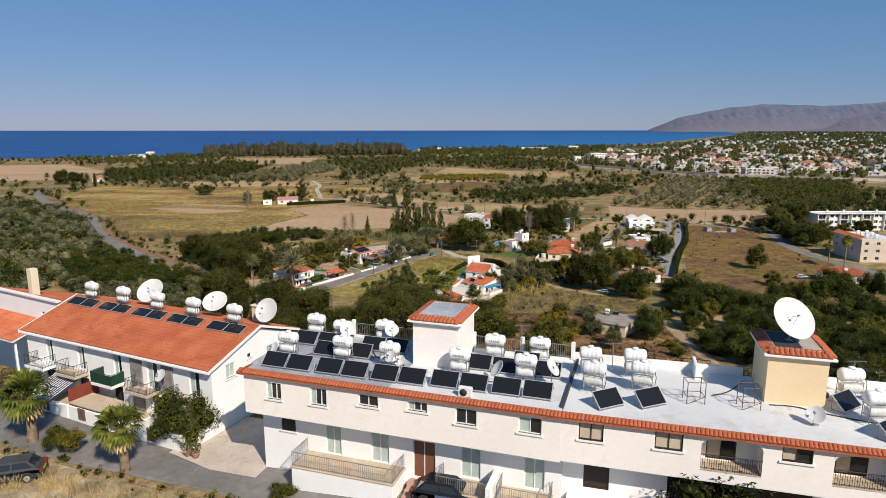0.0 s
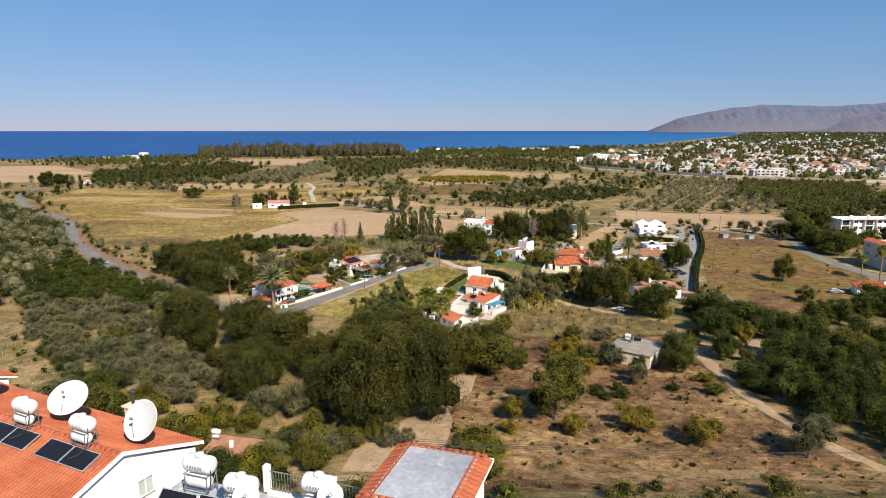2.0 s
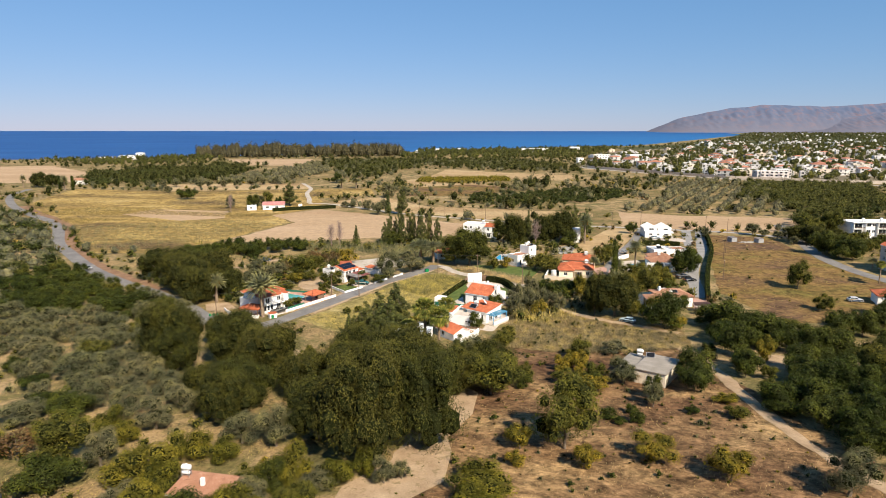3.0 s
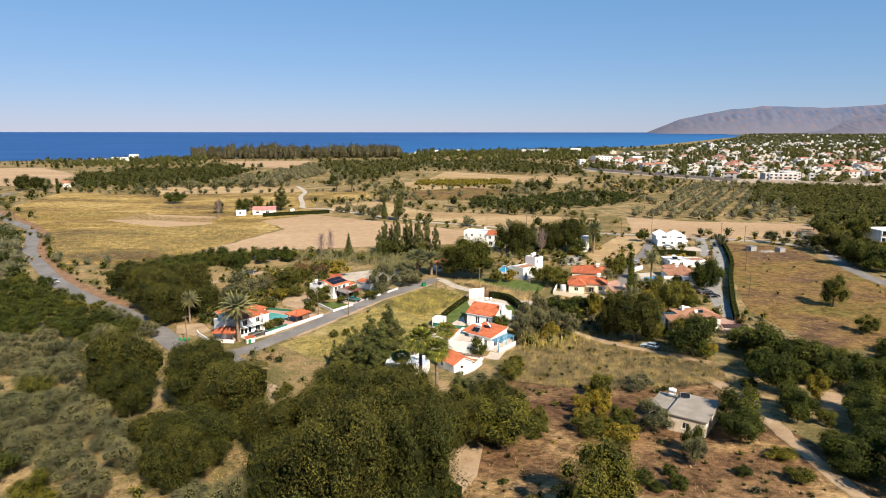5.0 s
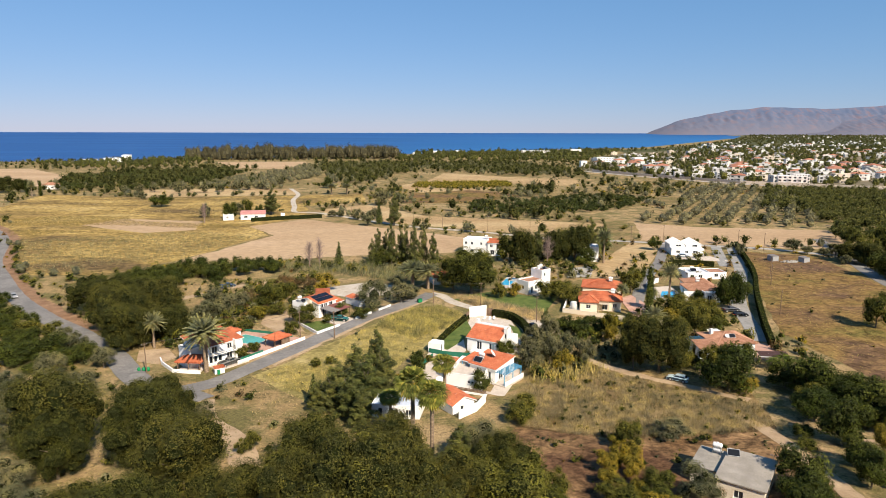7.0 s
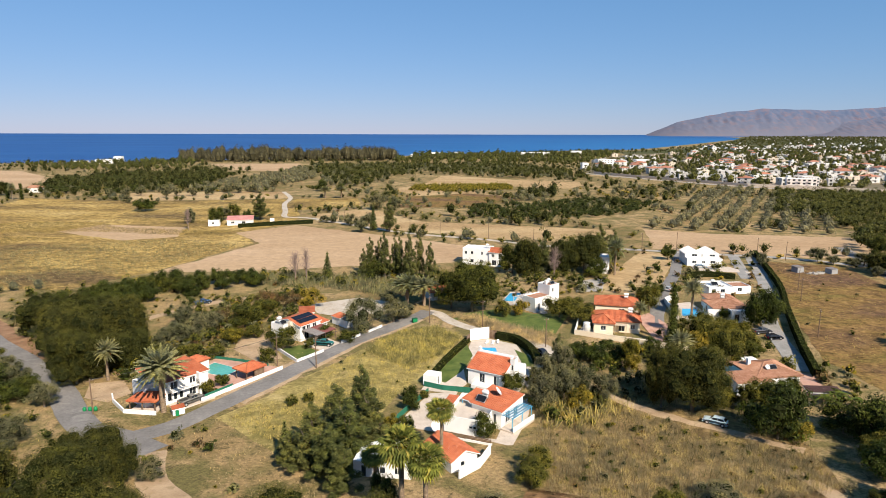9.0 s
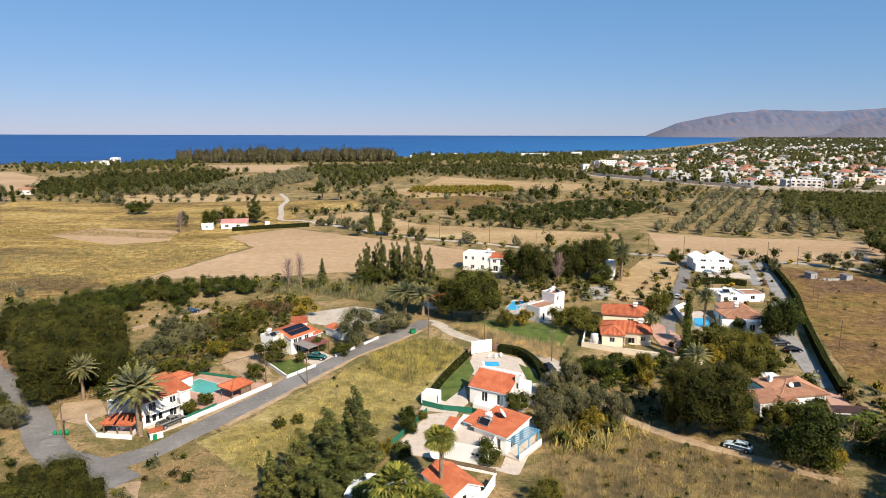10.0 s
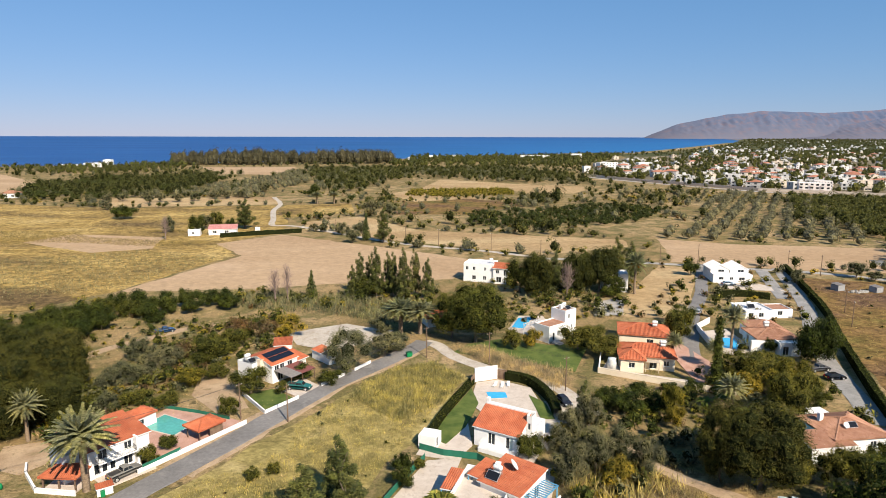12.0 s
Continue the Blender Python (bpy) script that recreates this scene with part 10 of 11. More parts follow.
# --- stone-roofed hut in the orchard
VHUT = pose(43.2, 153.6, 2.0, 0, 0, -35.5)
HUT = surf("stained_cream_render", (0.66, 0.57, 0.44), (0.74, 0.66, 0.53), 0.6, 0.9, 0.2, 14.0, c3=(0.5, 0.4, 0.28))
ob = thing("orchard_hut", "cream flat-roofed hut with a grey concrete roof", "hut", VHUT)
block(ob, 0, 0, 6.2, 9.8, -0.8, 3.0, HUT, {"f": [(2.4, 3.6, 1.0, 2.1)], "r": [(2.6, 3.4, 0.9, 1.9, ("glass",))]})
slab(ob, "roof_slab", -0.25, -0.25, 3.0, 6.45, 10.05, 3.22, surf("weathered_concrete_roof", (0.27, 0.24, 0.2), (0.37, 0.33, 0.28), 0.4, 0.95, 0.4, 6.0, c3=(0.28, 0.25, 0.2)))
slab(ob, "annex_roof", -4.2, 2.6, 2.5, -0.27, 9.6, 2.66, surf("weathered_concrete_roof_dark", (0.25, 0.225, 0.19), (0.33, 0.3, 0.255), 0.5, 0.95, 0.4, 6.0))
block(ob, -4.0, 2.8, -0.02, 9.4, -0.8, 2.5, HUT, {"l": [(1, 1.8, 0.2, 2.1, ("glass",))]}, name="annex_wall")
roof_heater(VHUT @ pose(-1.6, 8.2, 2.66))
collector(VHUT @ pose(0.9, 7.4, 3.22, 0, 0, 20))
antenna(VHUT @ pose(6.0, 8.0, 3.22), 1.6)
ob = thing("orchard_house", "low house with a faded terracotta roof among trees", "house", pose(-31.8, 107.6, 3.7, 0, 0, -12))
block(ob, 0, 0, 8.2, 4.8, -2.0, 2.2, M["cream"], {"f": [(1, 2.2, 0.6, 1.8), (5, 6.2, 0.6, 1.8)]})
slope_roof(ob, 0, 0, 8.2, 4.8, 2.3, 2.8, M["roof_brown"], 0.3)
slab(ob, "chimney", 3.4, 2.0, 2.4, 3.9, 2.5, 3.6, M["white"])
roof_heater(pose(-31.8, 107.6, 3.7, 0, 0, -12) @ pose(0.4, 3.6, 2.7))

# --- flats and house beside the right-hand road
VF = pose(199.4, 328.8, 0.1, 0, 0, 2)
ob = thing("apartment_block", "long white three-storey block of flats with balconies", "apartment block", VF)
for k in range(3):
    hs = [(1.6 + 6 * i, (5.2 if i % 2 == 0 else 3.6) + 6 * i, (0.1 if i % 2 == 0 else 0.9) + 3 * k, 2.45 + 3 * k) for i in range(8)]
    hs += [(4.4 + 6 * i, 6.0 + 6 * i, 1.0 + 3 * k, 2.2 + 3 * k) for i in range(1, 8, 2)]
    block(ob, 0, 0, 50, 10, 3 * k - 0.3 * (k == 0), 3 * k + 3.0 - 0.002, M["white"], {"f": hs}, roof=WHITE_ROOF if k == 2 else None, name="storey_wall")
    for i in range(0, 8, 2):
        slab(ob, "balcony", 1.2 + 6 * i, -1.3, 3 * k - 0.1, 5.6 + 6 * i, -0.02, 3 * k + 0.06, M["white"])
        part("railing", boxes((1.2 + 6 * i, -1.3, 3 * k + 0.9, 5.6 + 6 * i, -1.24, 3 * k + 0.98), *((1.2 + 0.2 * j + 6 * i, -1.29, 3 * k + 0.05, 1.25 + 0.2 * j + 6 * i, -1.25, 3 * k + 0.9) for j in range(23))), M["wood"], ob, "brown balcony railing")
    for i in range(7):
        part("dividing_wall", boxes((0.3 + 6 * i, -1.3, 3 * k, 0.5 + 6 * i, -0.02, 3 * k + 2.9)), M["white"], ob)
slab(ob, "eave", -0.3, -1.5, 9.03, 50.3, 0.1, 9.2, M["white"])
for k in range(4):
    roof_heater(VF @ pose(9 + 9 * k, 5, 8.65))
VF2 = pose(171.5, 249.5, 0.1, 0, 0, -2)
ob = thing("apartment_block", "beige three-storey block of flats with water tanks", "apartment block", VF2)
block(ob, 0, 0, 16, 19.5, -0.3, 9.4, M["town_b"], {"f": [(1.4 + 4.6 * i, 2.8 + 4.6 * i, z, z + 1.3) for i in range(3) for z in (0.9, 3.9, 6.9)], "l": [(2 + 5.6 * i, 3.2 + 5.6 * i, z, z + 1.2) for i in range(3) for z in (3.9, 6.9)]}, roof=WHITE_ROOF)
ribbed_roof(ob, (-0.6, 19.5, 9.3), (-0.6, 0, 9.3), (1.9, 0, 1.1), M["roof_red"], "eave_roof", 0.3, 0.6)
under(ob, [(-0.6, 19.5, 9.26), (-0.6, 0, 9.26), (1.3, 0, 10.36), (1.3, 19.5, 10.36)], M["white"], "eave_deck")
for k in range(6):
    roof_heater(VF2 @ pose(4 + 2.6 * (k % 3) + k % 2, 3.5 + 5.2 * (k // 2), 9.05))
VF3 = pose(136.8, 217.6, 0.1, 0, 0, -20)
ob = thing("bungalow", "white bungalow with a red tiled roof", "house", VF3)
block(ob, 0, 0, 14, 7, -0.3, 3.0, M["white"], {"f": [(2, 3.6, 0.6, 2.2), (6, 9, 0.3, 2.4), (11, 12.4, 0.8, 2.2)]})
hip_roof(ob, 0, 0, 14, 7, 3.0, 1.6, M["roof_red"])
dish(VF3 @ pose(8, 2.0, 3.7), 0.6, "white satellite dish on a red roof", pole=0.4, az=-90)

# --- farmhouse with garden across the fields
VFAR = pose(-124, 444, 0.1, 0, 0, 12)
ob = thing("farmhouse", "white farmhouse with a faded red roof and hedge", "house", VFAR)
block(ob, 0, 0, 6, 6, -0.3, 3.4, M["white"], {"f": [(2, 3.2, 1, 2.2)]}, roof=M["white"])
block(ob, 10, 1, 24, 8, -0.3, 3.0, M["white"], {"f": [(2, 4, 1, 2.2), (8, 10, 1, 2.2)]}, name="main_wall")
slope_roof(ob, 10, 1, 24, 8, 3.1, 4.6, surf("faded_red_roof", (0.5, 0.22, 0.2), (0.58, 0.3, 0.27), 0.6, 0.8), 0.4)
block(ob, 33, 9, 35.5, 11, -0.3, 2.2, M["white"], name="shed_wall", roof=M["white"])
hedge("farm_hedge", [(-106, 440), (-88, 449), (-68, 457)], 2.6, 2.2, M["leaf_citrus"], "dark green garden hedge across the fields", 8.0, 0.5)
ob = thing("hedged_villa", "white house beside dark trees at the field edge", "house", pose(-352, 640, 0.1, 0, 0, 10))
block(ob, 0, 0, 12, 8, -0.3, 4, M["white"], {"f": [(2, 4, 1, 2.4), (7, 9, 1, 2.4)]})
hip_roof(ob, 0, 0, 12, 8, 4, 2, M["roof_brown"])
for x, y, s in ((141.5, 326, 1.0), (153, 323.5, 0.9)):
    ob = thing("scrap_shed", "rusty grey corrugated shed among rubble", "shed", pose(x, y, 0.05, 0, 0, 20))
    ribbed_roof(ob, (0, 0, 2.0 * s), (3.4, 0, 2.0 * s), (0, 3.0, 0.3), plain("grey_corrugated_sheet", (0.22, 0.2, 0.19), 0.7), "roof", 0.3, 3.0)
    block(ob, 0.1, 0.1, 3.3, 2.9, -0.3, 2.0 * s, plain("grey_corrugated_wall", (0.3, 0.3, 0.3), 0.6))
ob = thing("rubble_heap", "pale heap of rubble and blocks on the grass", "rubble", pose(147.5, 325.0, 0.05))
bm = bmesh.new()
for k in range(60):
    a, r = rng.uniform(0, 6.28), rng.uniform(0, 4.2)
    s = rng.uniform(0.15, 0.5)
    m = pose(r * math.cos(a), 0.5 * r * math.sin(a), s * 0.4, *rng.uniform(-40, 40, 3)) @ Matrix.Scale(s, 4)
    vs = box(bm, -1, -0.7, -0.5, 1, 0.7, 0.5)
    for v in vs:
        v.co = m @ v.co
tagged(part("rubble", bm, M["concrete"], ob), kind="stuff")

# ---------------------------------------------------------------- the town and coast
def town_proto(k):
    """One of several town houses: two storeys, flat or red roof, windows and a balcony; all at the world's origin."""
    r = np.random.default_rng(100 + k)
    w, d = r.uniform(9, 16), r.uniform(8, 12)
    storeys = 2 if r.random() < 0.75 else 1
    wall = ("town_a", "town_a", "town_b", "town_a")[k % 4]
    ob = thing("town_house", ("white", "white", "cream", "white")[k % 4] + " town house with " + ("a red tiled roof" if k in (0, 5) else "a flat roof and parapet"), "house", pose(0, 0, 0), "houses of the town")
    z = 3.1 * storeys
    f, l = Face((0, 0), (w, 0)), Face((0, d), (0, 0))
    hf = [(1.2 + i * (w - 2) / 2, 3.2 + i * (w - 2) / 2, 0.9 + 3.1 * s, 2.5 + 3.1 * s) for i in range(2) for s in range(storeys)]
    hl = [(d * 0.35, d * 0.35 + 1.4, 1.0 + 3.1 * s, 2.4 + 3.1 * s) for s in range(storeys - 1, storeys)]
    bm = bmesh.new()
    f.panel(bm, -0.5, z, hf, 0.2)
    l.panel(bm, -0.5, z, hl, 0.2)
    Face((w, 0), (w, d)).panel(bm, -0.5, z)
    Face((w, d), (0, d)).panel(bm, -0.5, z)
    part("wall", bm, M[wall], ob)
    for fc, hs in ((f, hf), (l, hl)):
        for h in hs:
            bm = bmesh.new()
            fc.box(bm, h[0], h[1], 0.12, 0.2, h[2], h[3])
            part("window", bm, M["glass"], ob)
    if k in (0, 5):
        bm = bmesh.new()
        o = 0.4
        e = min(w, d) / 2
        c = [Vector(p) for p in ((-o, -o, z), (w + o, -o, z), (w + o, d + o, z), (-o, d + o, z))]
        ra, rb = (Vector((e, d / 2, z + 2)), Vector((w - e, d / 2, z + 2))) if w > d else (Vector((w / 2, e, z + 2)), Vector((w / 2, d - e, z + 2)))
        vs = [bm.verts.new(p) for p in (*c, ra, rb)]
        for q in (((0, 1, 5, 4), (1, 2, 5), (2, 3, 4, 5), (3, 0, 4)) if w > d else ((0, 1, 4), (1, 2, 5, 4), (2, 3, 5), (3, 0, 4, 5))):
            bm.faces.new([vs[i] for i in q])
        bm.faces.new([vs[i] for i in (3, 2, 1, 0)])
        part("roof", bm, M["roof_town"], ob)
    else:
        part("roof", boxes((0.05, 0.05, z - 0.4, w - 0.05, d - 0.05, z - 0.1)), M["town_roof"], ob)
        part("parapet", boxes((0, 0, z - 0.1, w, 0.25, z + 0.5), (0, d - 0.25, z - 0.1, w, d, z + 0.5), (0, 0.25, z - 0.1, 0.25, d - 0.25, z + 0.5), (w - 0.25, 0.25, z - 0.1, w, d - 0.25, z + 0.5)), M[wall], ob)
        part("stair_head", boxes((w * 0.5, d * 0.4, z - 0.1, w * 0.5 + 3, d * 0.4 + 3, z + 2.4)), M[wall], ob)
    part("balcony", boxes((w * 0.35, -1.4, 3.0, w * 0.75, -0.02, 3.15), (w * 0.35, -1.4, 3.15, w * 0.75, -1.3, 3.95)), M[wall], ob)
    return ob


def build_town():
    protos = [town_proto(k) for k in range(9)]
    spots = []
    tries = 0
    while len(spots) < 330 and tries < 16000:
        tries += 1
        inv = rng.uniform(1 / 2300, 1 / 660)
        y = 1 / inv + 60
        dirx = rng.uniform(0.24, 0.86)
        x = dirx * (y - 60)
        if y > 1500 and dirx < 0.36:
            continue
        edge = np.interp(x, (190, 240, 312, 400, 480, 900), (960, 850, 745, 690, 640, 560))
        if y < edge or y > coast(x) - 60 or (dirx < 0.34 and y < 900 + 300 * (0.34 - dirx)):
            continue
        gap = 15 + 8 * (y > 1100)
        if any((x - a) ** 2 + (y - b) ** 2 < gap * gap for a, b in spots):
            continue
        spots.append((x, y))
    for i, (x, y) in enumerate(spots):
        m = pose(x, y, land(x, y), 0, 0, rng.uniform(-35, 25)) @ Matrix.Scale(rng.uniform(0.85, 1.2), 4)
        k = int(rng.integers(len(protos)))
        if i < len(protos):
            protos[i].matrix_basis = m
        else:
            copy_thing(protos[k], m)


build_town()


def far_village():
    """White specks of houses beyond the town and at the foot of the mountains, flat-roofed with a smaller upper floor."""
    bm = bmesh.new()
    for k in range(420):
        y = 1 / rng.uniform(1 / 4100, 1 / 1700)
        x = (y - 60) * rng.uniform(0.42, 0.86)
        if y > coast(x) - 260 or noise.noise((x * 0.004, y * 0.004, 11)) < -0.12:
            continue
        s, h, z = rng.uniform(5, 9), rng.uniform(3, 5), land(x, y)
        box(bm, x, y, z - 1, x + s * 1.5, y + s, z + h)
        if k % 2:
            box(bm, x + s * 0.3, y + s * 0.2, z + h, x + s, y + s * 0.9, z + h + 2.8)
    tagged(part("far_village", bm, M["town_a"], None), "scattered white houses beyond the town and below the mountains", "houses", kind="stuff")


far_village()


def coast_building(x, y, w, d, h, turn, label, n=6, roof=None):
    ob = thing("coastal_building", label, "building", pose(x, y, land(x, y), 0, 0, turn))
    hs = [(w * (i + 0.25) / n, w * (i + 0.7) / n, z, z + 1.5) for i in range(n) for z in np.arange(1, h - 2, 3.1)]
    block(ob, 0, 0, w, d, -0.5, h, M["white"], {"f": hs}, roof=roof or WHITE_ROOF, panes=("glass",))
    return ob


coast_building(-560, 1142, 34, 14, 6.5, 4, "white villa complex on the shore", 5)
coast_building(-600, 1150, 20, 12, 4, 4, "low white villa on the shore", 3)
coast_building(-538, 1160, 12, 12, 11, 4, "white stepped villa block on the shore", 2)
coast_building(186, 1480, 62, 16, 9.5, -3, "long white hotel on the coast", 14)
coast_building(300, 1500, 22, 16, 12, -3, "white hotel block among trees", 4)
coast_building(-55, 1475, 16, 10, 5, 0, "small white house by the sea", 3)
coast_building(-20, 1560, 36, 12, 6, 0, "white villa by the sea", 5)
coast_building(40, 1620, 24, 12, 5, 0, "white villas behind the wood", 4)
coast_building(214, 1010, 9, 9, 9, 8, "tall plain white tower house", 1)
coast_building(262, 1110, 30, 16, 10, 10, "white terraced hotel with pink roof", 6, M["roof_brown"])
coast_building(300, 1085, 26, 14, 7, 10, "white terraced hotel wing", 5)
coast_building(330, 1130, 22, 14, 9, 6, "white houses on the rise", 4)
# block of flats at the edge of the town
for k, (x, y, w) in enumerate(((341, 700, 26), (369, 722, 15))):
    ob = thing("apartment_block", "pinkish white three-storey block of flats at the town edge", "apartment block", pose(x, y, 0, 0, 0, -24))
    for s in range(3):
        block(ob, 0, 0, w, 13, 3.1 * s - 0.5 * (s == 0), 3.1 * s + 3.098, M["blush"], {"f": [(w * (i + 0.2) / 6, w * (i + 0.75) / 6, 3.1 * s + 0.8, 3.1 * s + 2.5) for i in range(6)], "l": [(2 + 4 * i, 4 + 4 * i, 3.1 * s + 0.9, 3.1 * s + 2.3) for i in range(3)]}, roof=WHITE_ROOF if s == 2 else None, name="storey_wall", panes=("glass",))
    for i in range(3):
        for s in range(3):
            slab(ob, "balcony", w * (2 * i + 0.1) / 6, -1.5, 3.1 * s + 0.1, w * (2 * i + 0.9) / 6, -0.02, 3.1 * s + 1.0, M["blush"])
wall_run([(205, 905), (240, 835), (312, 716), (395, 660), (480, 628)], 3.0, M["pave"], "long pale wall along the ring road", 0.5)


# ---------------------------------------------------------------- cars, poles, small things
def car(x, y, turn, color, label, pickup=False, z=None, size=1.0):
    """A parked car: rounded lower body, painted cabin with separate panes, four wheels in dark arches, bumpers and lamps."""
    z = land(x, y) + 0.12 if z is None else z
    ob = thing("pickup_truck" if pickup else "car", label, "pickup" if pickup else "car", pose(x, y, z, 0, 0, turn) @ Matrix.Scale(size, 4))
    paint = plain("car_paint_" + "_".join(str(int(c * 100)) for c in color), color, 0.25)
    L, W, up = (5.1, 1.82, 0.16) if pickup else (4.35, 1.76, 0.0)
    h = L / 2
    side = [(-h, 0.36), (-h - 0.02, 0.62), (-h + 0.08, 0.92), (-h + 0.4, 0.97), (h - 1.25, 0.97), (h - 0.3, 0.84), (h - 0.05, 0.68), (h, 0.4), (h - 0.1, 0.26), (-h + 0.1, 0.26)]
    bm = bmesh.new()
    rows = []
    for yy, top, inset in ((-W / 2 + 0.12, 1.0, 0.06), (-W / 2, 0.86, 0.0), (W / 2, 0.86, 0.0), (W / 2 - 0.12, 1.0, 0.06)):
        rows.append([bm.verts.new((sx * (1 - inset / h), yy, 0.26 + (sz - 0.26) * top + up)) for sx, sz in side])
    n = len(side)
    for a, b in zip(rows, rows[1:]):
        for k in range(n):
            bm.faces.new((a[k], a[(k + 1) % n], b[(k + 1) % n], b[k]))
    top = [(rows[0][k], rows[3][k]) for k in range(2, 7)]
    for (a0, b0), (a1, b1) in zip(top, top[1:]):
        bm.faces.new((a0, a1, b1, b0))
    bmesh.ops.recalc_face_normals(bm, faces=bm.faces[:])
    part("body", bm, paint, ob)
    xa, xb, ya, yb = (-0.62, 1.3, -0.42, 0.62) if pickup else (-1.95, 1.0, -1.35, 0.3)
    zb, zt, wb, wt = 0.92 + up, 1.46 + up + 0.06 * pickup, W / 2 - 0.1, W / 2 - 0.26
    base = [Vector(q) for q in ((xa, -wb, zb), (xb, -wb, zb), (xb, wb, zb), (xa, wb, zb))]
    roof = [Vector(q) for q in ((ya, -wt, zt), (yb, -wt, zt), (yb, wt, zt), (ya, wt, zt))]
    bm = bmesh.new()
    vs = [bm.verts.new(q) for q in base + roof]
    for q in ((3, 2, 1, 0), (4, 5, 6, 7), (0, 1, 5, 4), (1, 2, 6, 5), (2, 3, 7, 6), (3, 0, 4, 7)):
        bm.faces.new([vs[i] for i in q])
    bmesh.ops.bevel(bm, geom=bm.edges[:], offset=0.05, segments=2, affect="EDGES")
    cabin = part("cabin", bm, paint, ob)
    for i, cuts in ((0, ((0.06, 0.5), (0.54, 0.93))), (1, ((0.08, 0.92),)), (2, ((0.07, 0.46), (0.5, 0.94))), (3, ((0.08, 0.92),))):
        a, b, c, d = base[i], base[(i + 1) % 4], roof[(i + 1) % 4], roof[i]
        nrm = (b - a).cross(d - a).normalized() * 0.006
        for u0, u1 in cuts:
            bm = bmesh.new()
            at = lambda u, v: (a.lerp(b, u)).lerp(d.lerp(c, u), v)  # noqa: E731
            face = [at(u0, 0.14), at(u1, 0.14), at(u1, 0.84), at(u0, 0.84)]
            o = [bm.verts.new(q + nrm) for q in face]
            k = [bm.verts.new(q - nrm * 3) for q in face]
            bm.faces.new(o)
            bm.faces.new(k[::-1])
            for m in range(4):
                bm.faces.new((k[m], k[(m + 1) % 4], o[(m + 1) % 4], o[m]))
            part("window", bm, M["glass"], cabin)
    if pickup:
        part("load_bed", boxes((-h + 0.14, -W / 2 + 0.2, 0.9 + up, -0.72, W / 2 - 0.2, 0.985 + up)), M["dark"], ob, "dark load bed")
        for yy in (-W / 2 + 0.1, W / 2 - 0.2):
            part("bed_rail", boxes((-h + 0.06, yy, 0.9 + up, -0.66, yy + 0.1, 1.08 + up), bevel=0.02), paint, ob)
        part("tailgate", boxes((-h + 0.02, -W / 2 + 0.2, 0.7 + up, -h + 0.12, W / 2 - 0.2, 1.08 + up), bevel=0.02), paint, ob)
    for xx in (-h - 0.05, h - 0.06):
        part("bumper", boxes((xx, -W / 2 + 0.1, 0.32 + up * 0.6, xx + 0.12, W / 2 - 0.1, 0.52 + up * 0.6), bevel=0.04), plain("dark_bumper", (0.05, 0.05, 0.05), 0.6), ob)
    part("number_plate", boxes((-h - 0.065, -0.26, 0.6 + up, -h - 0.02, 0.26, 0.71 + up)), plain("yellow_plate", (0.62, 0.42, 0.03), 0.5), ob, "plain yellow plate")
    rw = 0.38 if pickup else 0.33
    for wx in (-h + 0.82, h - 0.85):
        for wy in (-W / 2 + 0.04, W / 2 - 0.04):
            bm = bmesh.new()
            lathe(bm, pose(wx, wy + (0.045 if wy > 0 else -0.045) - 0.01, rw + 0.02, -90, 0, 0), [(rw * 1.16, 0), (rw * 1.2, 0.01), (rw * 1.16, 0.02)], 16)
            part("wheel_arch", bm, M["dark"], ob)
            bm = bmesh.new()
            lathe(bm, pose(wx, wy - 0.1, rw, -90, 0, 0), [(rw * 0.6, 0), (rw * 0.94, 0.0), (rw, 0.04), (rw, 0.16), (rw * 0.94, 0.2), (rw * 0.6, 0.2)], 16)
            wheel = part("wheel", bm, plain("black_rubber", (0.02, 0.02, 0.02), 0.9), ob)
            bm = bmesh.new()
            lathe(bm, pose(wx, wy - 0.1, rw, -90, 0, 0), [(rw * 0.58, -0.012), (rw * 0.62, 0.0), (rw * 0.62, 0.2), (rw * 0.58, 0.212), (0.05, 0.2)], 12)
            part("rim", bm, FRAME_AL, wheel)
    for yy in (-W / 2 + 0.24, W / 2 - 0.24):
        part("headlight", boxes((h - 0.16, yy - 0.17, 0.6 + up, h - 0.01, yy + 0.17, 0.73 + up), bevel=0.02), plain("lamp_glass", (0.7, 0.7, 0.7), 0.1), ob)
        part("tail_light", boxes((-h - 0.03, yy - 0.12, 0.66 + up, -h + 0.1, yy + 0.12, 0.86 + up), bevel=0.02), plain("red_lamp", (0.35, 0.01, 0.01), 0.2), ob)
    return ob


car(55.6, 200.4, 145, (0.5, 0.62, 0.66), "pale blue old saloon car parked by the track")
car(-43.4, 209.8, 55, (0.2, 0.19, 0.17), "grey-brown pickup truck parked before the house", True)
car(-23.6, 243.4, -10, (0.03, 0.14, 0.13), "dark green pickup under the carport", True)
car(30.0, 236.0, -72, (0.02, 0.022, 0.03), "black hatchback parked beside the hedge")
car(-67.5, 281.5, 40, (0.05, 0.1, 0.2), "blue off-road pickup on the dirt track", True)
car(-131.0, 268.0, -48, (0.3, 0.3, 0.31), "grey car on the winding road")
car(82.5, 299.0, 60, (0.4, 0.42, 0.44), "silver car parked on the lane")
car(90.8, 253.0, 12, (0.12, 0.12, 0.13), "dark grey pickup on the drive", True)
car(91.5, 248.2, 8, (0.015, 0.015, 0.018), "black car on the drive")
car(108, 334.5, -5, (0.3, 0.4, 0.5), "pale blue van beside the white house", False, None, 1.1)
